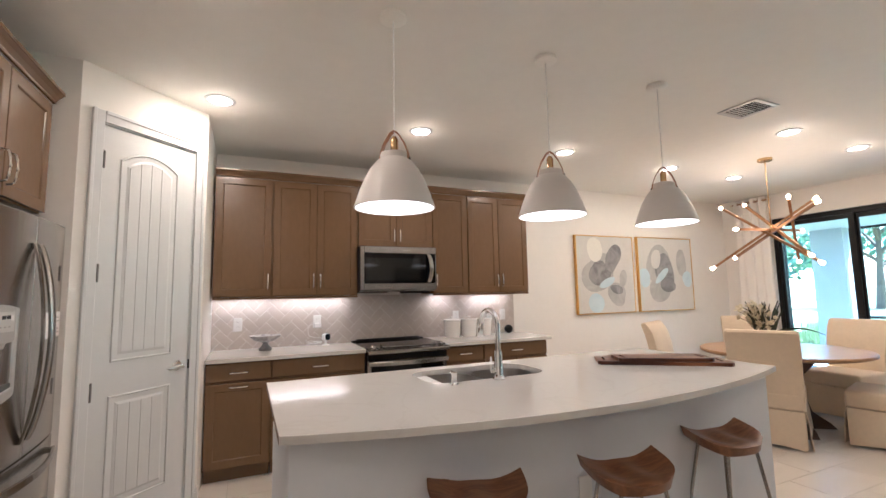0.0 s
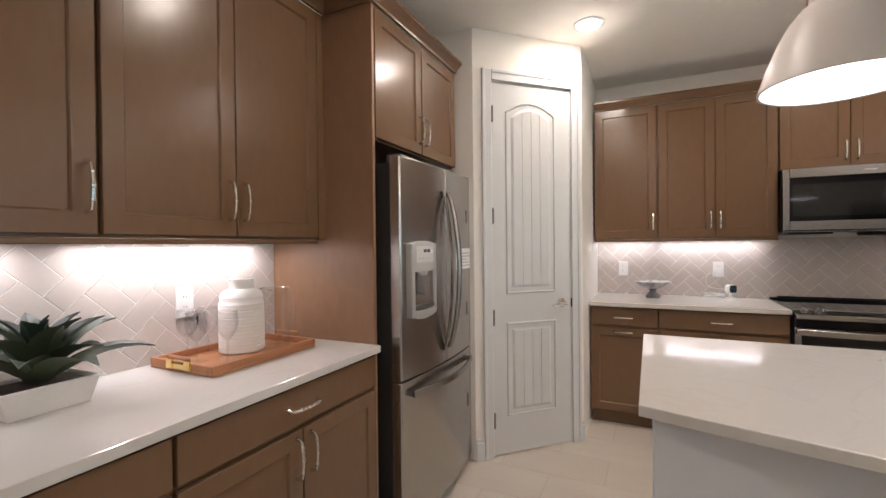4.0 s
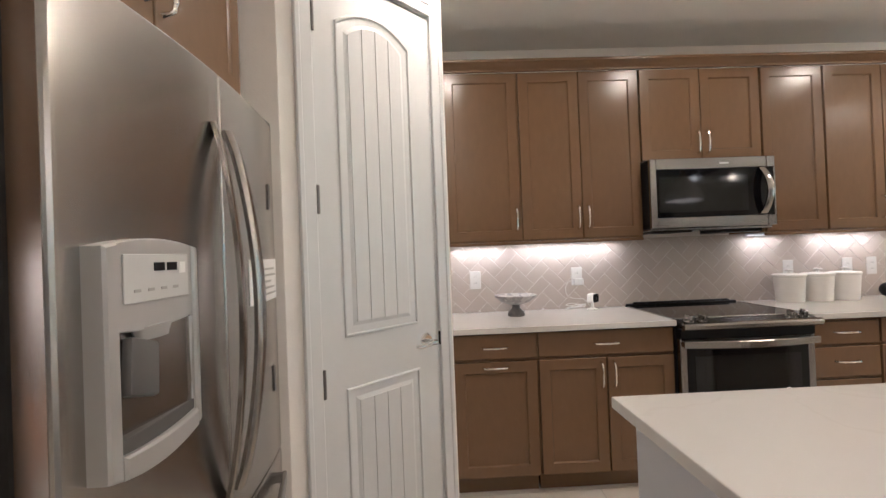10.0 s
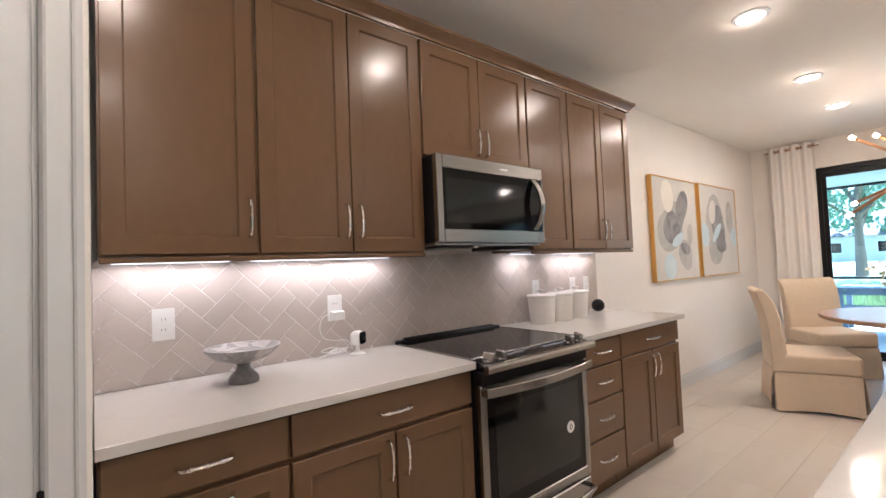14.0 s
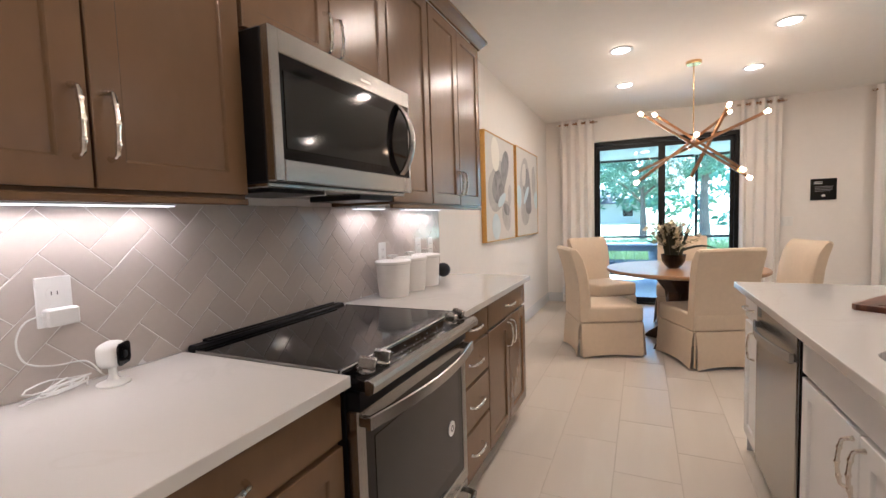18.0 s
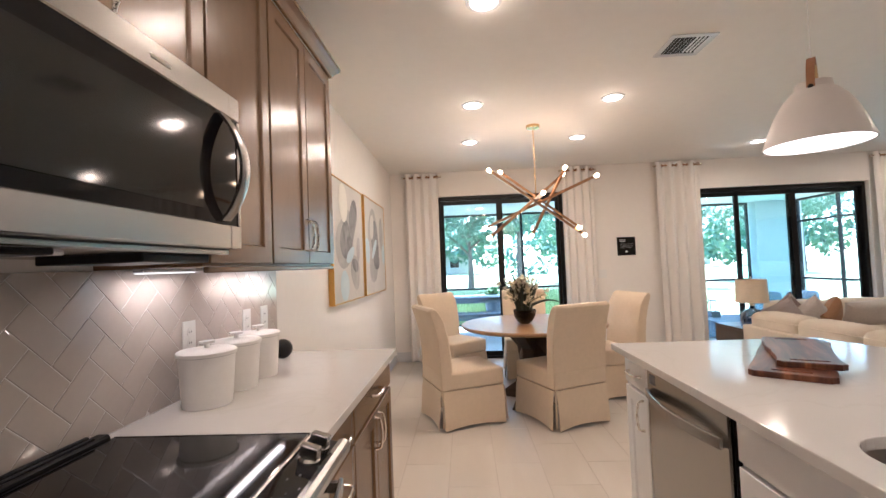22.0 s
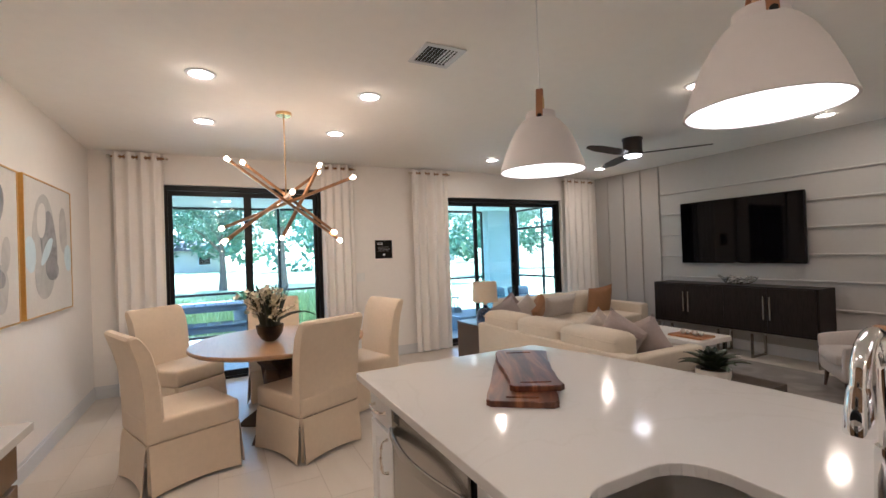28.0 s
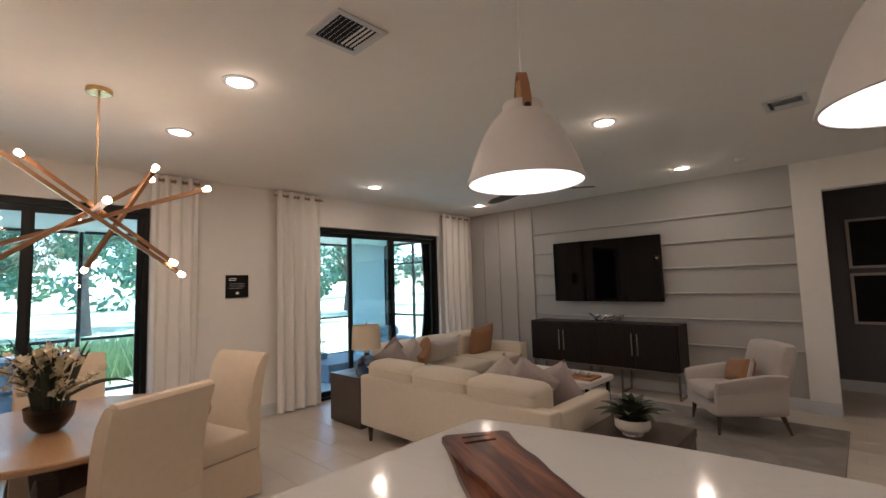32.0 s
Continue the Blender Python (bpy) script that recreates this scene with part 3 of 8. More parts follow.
def door_leaf():
    """Leaf with two moulded panels whose raised fields carry planks; the upper one is arched."""
    bm = bm_box(L0, 0.006, 0.008, L1, 0.042, LH)
    planks = []
    for z0, z1, rise in ((1.028, 2.262, 0.070), (0.245, 0.845, 0)):
        x0, x1 = 0.222, 0.590
        rings = []
        for inset, depth in ((0, 0.0022), (0.004, -0.0065), (0.010, -0.0075), (0.016, 0.0060), (0.020, 0.0068), (0.052, -0.0035), (0.060, -0.0035)):
            o = panel_outline(x0 + inset, x1 - inset, z0 + inset, z1 - inset, rise * (1 - inset * 3) if rise else 0)
            rings.append([bm.verts.new((x, 0.0055 + depth, z)) for x, z in o])
        for a, b in zip(rings, rings[1:]):
            for k in range(len(a)):
                bm.faces.new((a[k], a[(k + 1) % len(a)], b[(k + 1) % len(b)], b[k]))
        bm.faces.new(rings[-1])
        f0, f1, g = x0 + 0.053, x1 - 0.053, 0.0014
        w = (f1 - f0) / 4
        for k in range(4):
            a, b = f0 + k * w + g, f0 + (k + 1) * w - g
            crest = lambda x: z1 - 0.053 - rise * 0.84 * ((2 * x - f0 - f1) / (f1 - f0)) ** 2
            o = [(a, z0 + 0.053), (b, z0 + 0.053)] + [(b + (a - b) * q / 3, crest(b + (a - b) * q / 3)) for q in range(4)]
            planks.append(moved(bm_prism(o, 0, 0.0036, 0.001), Matrix(((1, 0, 0, 0), (0, 0, 1, -0.0018), (0, 1, 0, 0), (0, 0, 0, 1)))))
    bmesh.ops.recalc_face_normals(bm, faces=bm.faces[:])
    return bm, planks


leaf_bm, plank_bms = door_leaf()
leaf = part("leaf", leaf_bm, M_TRIM, door, m=pose(0, -0.005, 0))
for b in plank_bms:
    part("plank", b, M_TRIM, leaf)
for hz in (0.235, 0.885, 1.525, 2.165):
    part("hinge", join(bm_box(D0 + 0.004, -0.012, hz - 0.045, D0 + 0.020, 0.006, hz + 0.045, 0.002), moved(bm_lathe([(0.006, -0.05), (0.006, 0.05)], 10), pose(D0 + 0.010, -0.014, hz))), M_HINGE, door, "satin nickel hinge")
lever = [(L1 - 0.062, -0.055, 0.915), (L1 - 0.085, -0.056, 0.917), (L1 - 0.115, -0.055, 0.912), (L1 - 0.15, -0.05, 0.908), (L1 - 0.165, -0.047, 0.911)]
part("lever_handle", join(moved(bm_lathe([(0.0, 0.014), (0.024, 0.014), (0.032, 0.007), (0.033, 0.0), (0.0, 0.0)], 24), pose(L1 - 0.06, 0.006, 0.915, 90)),
                          bm_tube([(L1 - 0.06, 0.0, 0.915), (L1 - 0.06, -0.055, 0.915)], 0.009, 12), bm_tube(lever, [0.013, 0.013, 0.0115, 0.010, 0.006], 10)), M_CHROME, door, "polished chrome lever handle", True, pose(-0.012, -0.004, 0.035))
part("latch_plate", bm_box(L1 + 0.001, -0.012, 0.92, L1 + 0.017, -0.003, 0.98, 0.001), M_STEELDARK, door)


# sliding glazed doors
def sliding_door(name, y0, y1, top, posts, label):
    """Dark frame in the opening with panels between posts, panes and a low rail."""
    w = thing(name, pose(XE + 0.055, (y0 + y1) / 2, 0), label, "sliding door", kind="structure")
    h = (y1 - y0) / 2
    swap = Matrix(((0, 1, 0, 0), (1, 0, 0, 0), (0, 0, 1, 0), (0, 0, 0, 1)))
    part("window_frame", moved(bm_frame(-h + 0.002, 0.0, h - 0.002, top - 0.002, 0.048, 0.048, 0.03, 0.058, 0.0, 0.10), swap), M_BRONZE, w)
    edges = [-h + 0.05] + [p - (y0 + y1) / 2 for p in posts] + [h - 0.05]
    for i, (a, b) in enumerate(zip(edges, edges[1:])):
        x = 0.018 if i % 2 else 0.058
        s = 0.045
        la, lb = (0.02 if i else 0), (0.02 if i < len(edges) - 2 else 0)
        fr = moved(bm_frame(a - la, 0.032, b + lb, top - 0.062, s + la, s + lb, 0.068, 0.058, x, x + 0.032), swap)
        bmesh.ops.recalc_face_normals(fr, faces=fr.faces[:])
        sash = part("sash", fr, M_BRONZE, w)
        pane = part("pane", bm_box(x + 0.013, a + s - 0.005, 0.095, x + 0.019, b - s + 0.005, top - 0.115), M_PANE, sash)
        pane.visible_shadow = False
    return w


sliding_door("window_1", W1[0], W1[1], W1[2], [3.10], "black-framed two-panel glazed sliding door to the patio")
sliding_door("window_2", W2[0], W2[1], W2[2], [-0.235, -0.985], "black-framed three-panel glazed sliding door to the patio")

# ---- kitchen cabinets ----
def pull_mesh(length=0.134, out=0.032, r=0.0052):
    """A bowed pull with small collars along the grip."""
    pts = [(-length / 2, 0, 0), (-length / 2 + 0.003, -out * 0.55, 0)]
    rad = [0.0075, 0.005]
    for k in range(25):
        u = -0.88 + 1.76 * k / 24
        pts.append((length / 2 * u, -out * (0.72 + 0.28 * math.cos(u * math.pi / 2)), 0))
        rad.append(r * (1.45 if k in (4, 12, 20) else 1.15 if k in (3, 5, 11, 13, 19, 21) else 1.0))
    pts += [(length / 2 - 0.003, -out * 0.55, 0), (length / 2, 0, 0)]
    rad += [0.005, 0.0075]
    return to_mesh(bm_tube(pts, rad, 8), M_NICKEL, True, "pull")


PULL = pull_mesh()
PULL_M = {"h": Matrix(), "v": pose(0, 0, 0, 0, 90, 0)}


def shaker(x0, x1, z0, z1, y, rail=0.057):
    """A five-piece door or drawer front whose face lies at -y, with a sunk panel."""
    bm = bmesh.new()
    g = 0.0026
    x0, x1, z0, z1 = x0 + g, x1 - g, z0 + g, z1 - g
    t = 0.020
    def ring(dx, yy):
        return [bm.verts.new(p) for p in ((x0 + dx, yy, z0 + dx), (x1 - dx, yy, z0 + dx), (x1 - dx, yy, z1 - dx), (x0 + dx, yy, z1 - dx))]
    rings = [ring(0, -y + t), ring(0, -y + 0.002), ring(0.002, -y)]
    if rail:
        rings += [ring(rail, -y), ring(rail + 0.003, -y + 0.003), ring(rail + 0.006, -y + 0.0085)]
    for a, b in zip(rings, rings[1:]):
        for k in range(4):
            bm.faces.new((a[k], a[(k + 1) % 4], b[(k + 1) % 4], b[k]))
    bm.faces.new(rings[-1])
    bm.faces.new(rings[0][::-1])
    bmesh.ops.recalc_face_normals(bm, faces=bm.faces[:])
    return bm


def cabinet(m, w, d, h, fronts, label, wall=True, mat=M_CAB, toe=0.10, group="kitchen cabinets", name=None):
    """A cabinet unit: x along the wall, back at y 0, front at -d. fronts: (kind, x0, x1, z0, z1, pull) with pull (x, z, 'h' or 'v')."""
    unit = thing(name or ("wall_cabinet" if wall else "base_cabinet"), m, label, "cabinet", group)
    z0 = 0 if wall else toe
    fd = d - 0.021
    body = [bm_box(0, -fd, z0, w, -0.001, h)]
    if not wall:
        body.append(bm_box(0.004, -d + 0.075, 0, w - 0.004, -0.01, z0))
    part("body", join(*body), mat, unit)
    for kind, x0, x1, a, b, pull in fronts:
        f = part("drawer" if kind == "drawer" else "door", shaker(x0, x1, a, b, d, 0.0 if kind == "drawer" else 0.057), mat, unit)
        if pull:
            part("handle", PULL, M_NICKEL, f, m=pose(pull[0], -d, pull[1]) @ PULL_M[pull[2]])
    return unit


UZ, UH, UD = 1.375, 1.03, 0.335
north = lambda x, z: pose(x, YN, z)
westm = lambda y, z: pose(XW, y, z, 0, 0, 90)


def upper(m, w, two, h=UH, d=UD, label="", single_right=True, pz=0.135, group="wall cabinets"):
    c = w / 2
    if two:
        fr = [("door", 0.004, c, 0.006, h - 0.004, (c - 0.030, pz, "v")), ("door", c, w - 0.004, 0.006, h - 0.004, (c + 0.030, pz, "v"))]
    else:
        fr = [("door", 0.004, w - 0.004, 0.006, h - 0.004, (w - 0.032 if single_right else 0.032, pz, "v"))]
    return cabinet(m, w, d, h, fr, label, True, group=group)


RX = [-0.06, 0.397, 1.147, 1.909, 2.31, 3.061]   # edges of the range wall's units
upper(north(RX[0], UZ), RX[1] - RX[0], False, label="brown stained single-door wall cabinet with chrome pull")
upper(north(RX[1], UZ), RX[2] - RX[1], True, label="brown stained double-door wall cabinet with chrome pulls")
upper(north(RX[2], 1.832), RX[3] - RX[2], True, h=UZ + UH - 1.832, label="short brown stained double-door cabinet above the microwave", pz=0.11)
upper(north(RX[3], UZ), RX[4] - RX[3], False, label="narrow brown stained single-door wall cabinet", single_right=False)
upper(north(RX[4], UZ), RX[5] - RX[4], True, label="brown stained double-door wall cabinet beside the paintings")
WY = [0.64, 1.293, 2.165]
upper(westm(WY[0], UZ), WY[1] - WY[0], False, label="brown stained single-door wall cabinet above the drinks counter")
upper(westm(WY[1], UZ), WY[2] - WY[1], True, label="brown stained double-door wall cabinet beside the refrigerator panel")


def crown_run(name, path, z, label):
    """A crown moulding along a path of (x, y), stepping outwards to its right-hand side."""
    prof = [(0.0, 0.0), (0.012, 0.0), (0.014, 0.012), (0.030, 0.030), (0.046, 0.044), (0.050, 0.046), (0.050, 0.062), (0.0, 0.062)]
    bm = bmesh.new()
    pts = [Vector((x, y, 0)) for x, y in path]
    rings = []
    for i, p in enumerate(pts):
        d0 = (pts[i] - pts[i - 1]).normalized() if i else None
        d1 = (pts[i + 1] - pts[i]).normalized() if i < len(pts) - 1 else None
        n0 = Vector((d0.y, -d0.x, 0)) if d0 else None
        n1 = Vector((d1.y, -d1.x, 0)) if d1 else None
        n = (n0 + n1) / (1 + n0.dot(n1)) if n0 and n1 else (n0 or n1)
        rings.append([bm.verts.new(p + n * u + Vector((0, 0, z + v))) for u, v in prof])
    k = len(prof)
    for a, b in zip(rings, rings[1:]):
        for j in range(k):
            bm.faces.new((a[j], a[(j + 1) % k], b[(j + 1) % k], b[j]))
    bm.faces.new(rings[0][::-1])
    bm.faces.new(rings[-1])
    bmesh.ops.recalc_face_normals(bm, faces=bm.faces[:])
    return single(name, bm, M_CAB, label, "moulding")


CZ = UZ + UH - 0.004
crown_run("crown_moulding", [(RX[0] + 0.002, YN - UD), (RX[5] + 0.001, YN - UD), (RX[5] + 0.001, YN - 0.002)], CZ, "brown stained crown moulding along the wall cabinets")
# light rail under the wall cabinets
for x0, x1 in ((RX[0], RX[2]), (RX[3], RX[5])):
    single("light_rail", bm_box(x0 + 0.002, YN - UD + 0.004, UZ - 0.018, x1 - 0.002, YN - UD + 0.022, UZ - 0.001, 0.003), M_CAB, "brown stained light rail under the wall cabinets", "moulding")
single("light_rail", bm_box(XW + UD - 0.022, WY[0], UZ - 0.018, XW + UD - 0.004, WY[2] - 0.002, UZ - 0.001, 0.003), M_CAB, "brown stained light rail under the wall cabinets", "moulding")



def strip_fitting(x0, y0, x1, y1):
    sf = thing("under_cabinet_light", pose((x0 + x1) / 2, (y0 + y1) / 2, 1.361), "slim white light strip fixed under the wall cabinets", "lamp", "under-cabinet lights")
    hx, hy = (x1 - x0) / 2, (y1 - y0) / 2
    part("housing", bm_box(-hx, -hy, 0.003, hx, hy, 0.0135, 0.001), M_TRIM, sf)
    part("diffuser", bm_box(-hx + 0.003, -hy + 0.003, 0.0, hx - 0.003, hy - 0.003, 0.0028), M_STRIP, sf, "lit white diffuser")


for cx, length in NORTH_STRIPS:
    strip_fitting(cx - length / 2, 4.568, cx + length / 2, 4.602)
for cy, length in WEST_STRIPS:
    strip_fitting(-1.279, cy - length / 2, -1.245, cy + length / 2)

BD = 0.615


def base(m, w, kind, label, mat=M_CAB):
    g = 0.003
    lo, hi, dr = 0.108, 0.876, 0.735
    c = w / 2
    if kind == "pullout":
        fr = [("drawer", g, w - g, dr + 0.006, hi, (c, 0.805, "h")), ("door", g, w - g, lo, dr - 0.006, (c, dr - 0.036, "h"))]
    elif kind == "double":
        fr = [("drawer", g, w - g, dr + 0.006, hi, (c, 0.805, "h")), ("door", g, c - 0.001, lo, dr - 0.006, (c - 0.034, dr - 0.10, "v")), ("door", c + 0.001, w - g, lo, dr - 0.006, (c + 0.034, dr - 0.10, "v"))]
    elif kind == "drawers":
        zs = [0.115, 0.345, 0.555, 0.735, 0.876]
        fr = [("drawer", g, w - g, a, b - 0.010, (c, (a + b) / 2, "h")) for a, b in zip(zs, zs[1:])]
    elif kind == "single":
        fr = [("drawer", g, w - g, dr + 0.006, hi, (c, 0.805, "h")), ("door", g, w - g, lo, dr - 0.006, (0.05, dr - 0.10, "v"))]
    return cabinet(m, w, BD, 0.882, fr, label, False, mat, group="base cabinets")


base(north(RX[0] - 0.008, 0), RX[1] - RX[0] + 0.004, "pullout", "brown stained base cabinet with drawer and pull-out door")
base(north(RX[1] - 0.003, 0), RX[2] - RX[1] + 0.001, "double", "brown stained double-door base cabinet with one drawer")
base(north(RX[3] + 0.001, 0), RX[4] - RX[3] - 0.002, "drawers", "brown stained base cabinet with four drawers")
base(north(RX[4], 0), RX[5] - RX[4], "double", "brown stained double-door base cabinet at the end of the run")
base(westm(0.44, 0), 0.866, "double", "brown stained double-door base cabinet under the drinks counter")
base(westm(1.308, 0), 0.885, "double", "brown stained double-door base cabinet beside the refrigerator panel")

# worktops
CT, CTH = 0.914, 0.030
single("worktop", bm_box(-0.072, YN - 0.645, CT - CTH, RX[2] - 0.002, YN - 0.012, CT, 0.0015), M_QUARTZ, "white quartz worktop with faint veins beside the range", "worktop")
single("worktop", bm_box(RX[3] + 0.002, YN - 0.645, CT - CTH, 3.105, YN - 0.012, CT, 0.0015), M_QUARTZ, "white quartz worktop with faint veins at the run's end", "worktop")
single("worktop", bm_box(XW + 0.012, 0.40, CT - CTH, XW + 0.63, 2.205, CT, 0.0015), M_QUARTZ, "white quartz worktop of the drinks counter", "worktop")

# refrigerator bay: tall panel, cabinet above, moulding
FRX = -0.746
SIDE_PANEL = bm_box(XW + 0.001, 2.206, 0, FRX, 2.225, CZ + 0.002, 0.002)
fh = CZ - 1.815
fridge_top = cabinet(pose(XW, 2.227, 1.815, 0, 0, 90), PY - 2.227 - 0.055, FRX - XW + 0.0, fh, [("door", 0.004, 0.4395, 0.006, fh - 0.004, (0.441 - 0.032, 0.13, "v")), ("door", 0.4425, 0.878, 0.006, fh - 0.004, (0.441 + 0.032, 0.13, "v"))], "brown stained double-door cabinet above the refrigerator", True, group="wall cabinets")
part("filler", moved(bm_box(XW + 0.001, 2.166, UZ, XW + UD - 0.004, 2.2055, CZ + 0.002, 0.001), pose(XW, 2.227, 1.815, 0, 0, 90).inverted()), M_CAB, fridge_top, "narrow stained filler strip")
part("side_panel", moved(SIDE_PANEL, pose(XW, 2.227, 1.815, 0, 0, 90).inverted()), M_PANEL, fridge_top, "tall stained side panel of the refrigerator bay")
crown_run("crown_moulding", [(XW + UD + 0.001, WY[0] + 0.002), (XW + UD + 0.001, 2.205), (FRX + 0.001, 2.205), (FRX + 0.001, PY - 0.052)], CZ, "brown stained crown moulding above the drinks counter and refrigerator")


# refrigerator
def refrigerator():
    r = thing("refrigerator", pose(XW + 0.03, 2.28, 0, 0, 0, 90), "brushed steel french-door refrigerator with ice dispenser and bottom freezer", "refrigerator")
    w, d, h = 0.852, 0.605, 1.745
    part("case", bm_box(0.004, -d, 0.03, w - 0.004, 0.0, h - 0.025, 0.006), M_CASE, r, "dark grey case")
    def front(x, bulge=0.032):
        return -d - 0.045 - bulge * (1 - ((x - w / 2) / (w / 2)) ** 2)
    def bowed(x0, x1, z0, z1, ra, rb):
        """A bowed slab between two heights, its vertical edges rounded by ra and rb."""
        n = 10
        f = []
        for k in range(6):
            a = math.pi / 2 * k / 5
            x = x0 + ra * (1 - math.cos(a))
            f.append((x, front(x0 + ra) + ra * (1 - math.sin(a))))
        f += [(x0 + ra + (x1 - rb - x0 - ra) * k / n, front(x0 + ra + (x1 - rb - x0 - ra) * k / n)) for k in range(1, n)]
        for k in range(6):
            a = math.pi / 2 * (5 - k) / 5
            x = x1 - rb * (1 - math.cos(a))
            f.append((x, front(x1 - rb) + rb * (1 - math.sin(a))))
        return bm_prism([(x0, -d - 0.004)] + f + [(x1, -d - 0.004)], z0, z1, 0.004, 2)
    def sheet(x0, x1, z0, z1, off, t, n=6):
        """A thin piece that follows the bowed front."""
        xs = [x0 + (x1 - x0) * k / n for k in range(n + 1)]
        return bm_prism([(x, front(x) - off) for x in xs] + [(x, front(x) - off - t) for x in xs[::-1]], z0, z1)
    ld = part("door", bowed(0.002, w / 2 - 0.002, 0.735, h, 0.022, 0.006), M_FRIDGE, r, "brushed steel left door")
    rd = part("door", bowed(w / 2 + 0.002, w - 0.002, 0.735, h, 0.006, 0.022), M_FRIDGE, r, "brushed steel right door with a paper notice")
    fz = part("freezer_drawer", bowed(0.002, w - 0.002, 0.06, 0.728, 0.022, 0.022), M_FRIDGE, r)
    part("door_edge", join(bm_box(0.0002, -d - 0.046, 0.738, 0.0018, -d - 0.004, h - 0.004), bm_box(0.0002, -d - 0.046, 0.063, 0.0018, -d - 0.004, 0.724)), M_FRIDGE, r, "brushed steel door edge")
    def band(side):
        """A flat bowed grip beside the gap, twisted slightly away from it."""
        bm = bmesh.new()
        rings, n = [], 18
        for k in range(n + 1):
            u = k / n
            z = 0.80 + 0.825 * u
            bow = math.sin(math.pi * u) ** 0.75
            x = w / 2 + side * (0.034 + 0.016 * bow)
            y = front(w / 2) - 0.004 - 0.056 * bow
            hw, th = 0.0125 + 0.003 * bow, 0.007
            rings.append([bm.verts.new((x + sx * hw, y + sy * th - 0.004 * sx * side, z)) for sx, sy in ((-1, 1), (-1, -0.3), (-0.5, -1), (0.5, -1), (1, -0.3), (1, 1))])
        for a, b in zip(rings, rings[1:]):
            for j in range(6):
                bm.faces.new((a[j], a[(j + 1) % 6], b[(j + 1) % 6], b[j]))
        bm.faces.new(rings[0][::-1])
        bm.faces.new(rings[-1])
        bmesh.ops.recalc_face_normals(bm, faces=bm.faces[:])
        return bm
    for side, dd in ((-1, ld), (1, rd)):
        part("handle", band(side), M_STEELH, dd, "flat bowed steel handle", True)
    n = 14
    bow = [(0.07 + (w - 0.14) * k / n, -d - 0.080 - 0.058 * math.sin(math.pi * k / n)) for k in range(n + 1)]
    grip = bm_prism([(x, y + 0.013) for x, y in bow] + [(x, y) for x, y in bow[::-1]], 0.650, 0.682, 0.003)
    part("handle", join(grip, *[bm_box(x - 0.012, -d - 0.078, 0.654, x + 0.012, -d - 0.052, 0.678, 0.002) for x in (0.082, w - 0.082)]), M_STEELH, fz, "flat bowed steel drawer handle")
    # dispenser on the left door: arched silver surround, sloped head, hollowed cavity
    x0, x1, z0, z1 = 0.052, 0.302, 1.018, 1.352
    yf, cx = front(0.17) - 0.016, (0.052 + 0.302) / 2
    flat = lambda o, ya, yb, bev=0.002: moved(bm_prism(o, ya, yb, bev), Matrix(((1, 0, 0, 0), (0, 0, 1, 0), (0, 1, 0, 0), (0, 0, 0, 1))))
    crest = lambda x: z1 + 0.014 * (1 - ((x - cx) / (x1 - cx)) ** 2)
    foot = lambda x: z0 - 0.020 * (1 - ((x - cx) / (x1 - cx)) ** 2)
    xs = [x0 + 0.030 + (x1 - x0 - 0.048) * k / 8 for k in range(9)]
    part("dispenser_cheek", flat([(x0, z0), (x0 + 0.029, foot(x0 + 0.029)), (x0 + 0.029, crest(x0 + 0.029)), (x0, z1)], yf - 0.004, front(x0) + 0.012, 0.004), M_SILVERPLASTIC, ld, "bright silver cheek")
    part("dispenser_cheek", flat([(x1 - 0.017, foot(x1 - 0.017)), (x1, z0), (x1, z1), (x1 - 0.017, crest(x1 - 0.017))], yf - 0.002, front(x1) + 0.012, 0.004), M_SILVERPLASTIC, ld, "bright silver cheek")
    head = part("dispenser_head", flat([(x, 1.228 - 0.010 * (1 - ((x - cx) / 0.12) ** 2)) for x in xs] + [(x, crest(x)) for x in xs[::-1]], yf + 0.001, front(0.17) + 0.012, 0.002), M_SILVERPLASTIC, ld, "silver dispenser head with a pale panel")
    part("dispenser_lip", flat([(x, foot(x)) for x in xs] + [(x, z0 + 0.030 - 0.010 * (1 - ((x - cx) / 0.12) ** 2)) for x in xs[::-1]], yf - 0.006, front(0.17) + 0.012, 0.004), M_SILVERPLASTIC, ld, "silver lip of the drip tray")
    hollow = bmesh.new()
    rows = []
    for k in range(13):
        a = math.pi * k / 12
        x = x0 + 0.030 + (x1 - x0 - 0.048) * (1 - math.cos(a)) / 2
        y = yf + 0.002 + 0.030 * math.sin(a)
        rows.append([hollow.verts.new((x, y + dy, z)) for dy, z in ((0, z0 + 0.018), (0.006, 1.10), (0.0, 1.222))])
    for a, b in zip(rows, rows[1:]):
        for j in range(2):
            hollow.faces.new((a[j], b[j], b[j + 1], a[j + 1]))
    bmesh.ops.recalc_face_normals(hollow, faces=hollow.faces[:])
    part("dispenser_cavity", hollow, M_CAVITY, ld, "hollow silver-grey cavity", True)
    part("drip_tray", flat([(x, z0 + 0.0305 - 0.010 * (1 - ((x - cx) / 0.12) ** 2)) for x in xs] + [(x, z0 + 0.046) for x in xs[::-1]], yf + 0.004, yf + 0.028, 0.001), M_DARKPLASTIC, ld, "dark drip tray")
    part("dispenser_spout", moved(bm_lathe([(0.0, 0.0), (0.030, 0.0), (0.038, 0.020), (0.038, 0.022), (0.0, 0.022)], 20), pose(cx, yf + 0.012, 1.202) @ Matrix.Diagonal((1.3, 0.45, 1, 1))), M_GREYPLASTIC, ld, smooth=True)
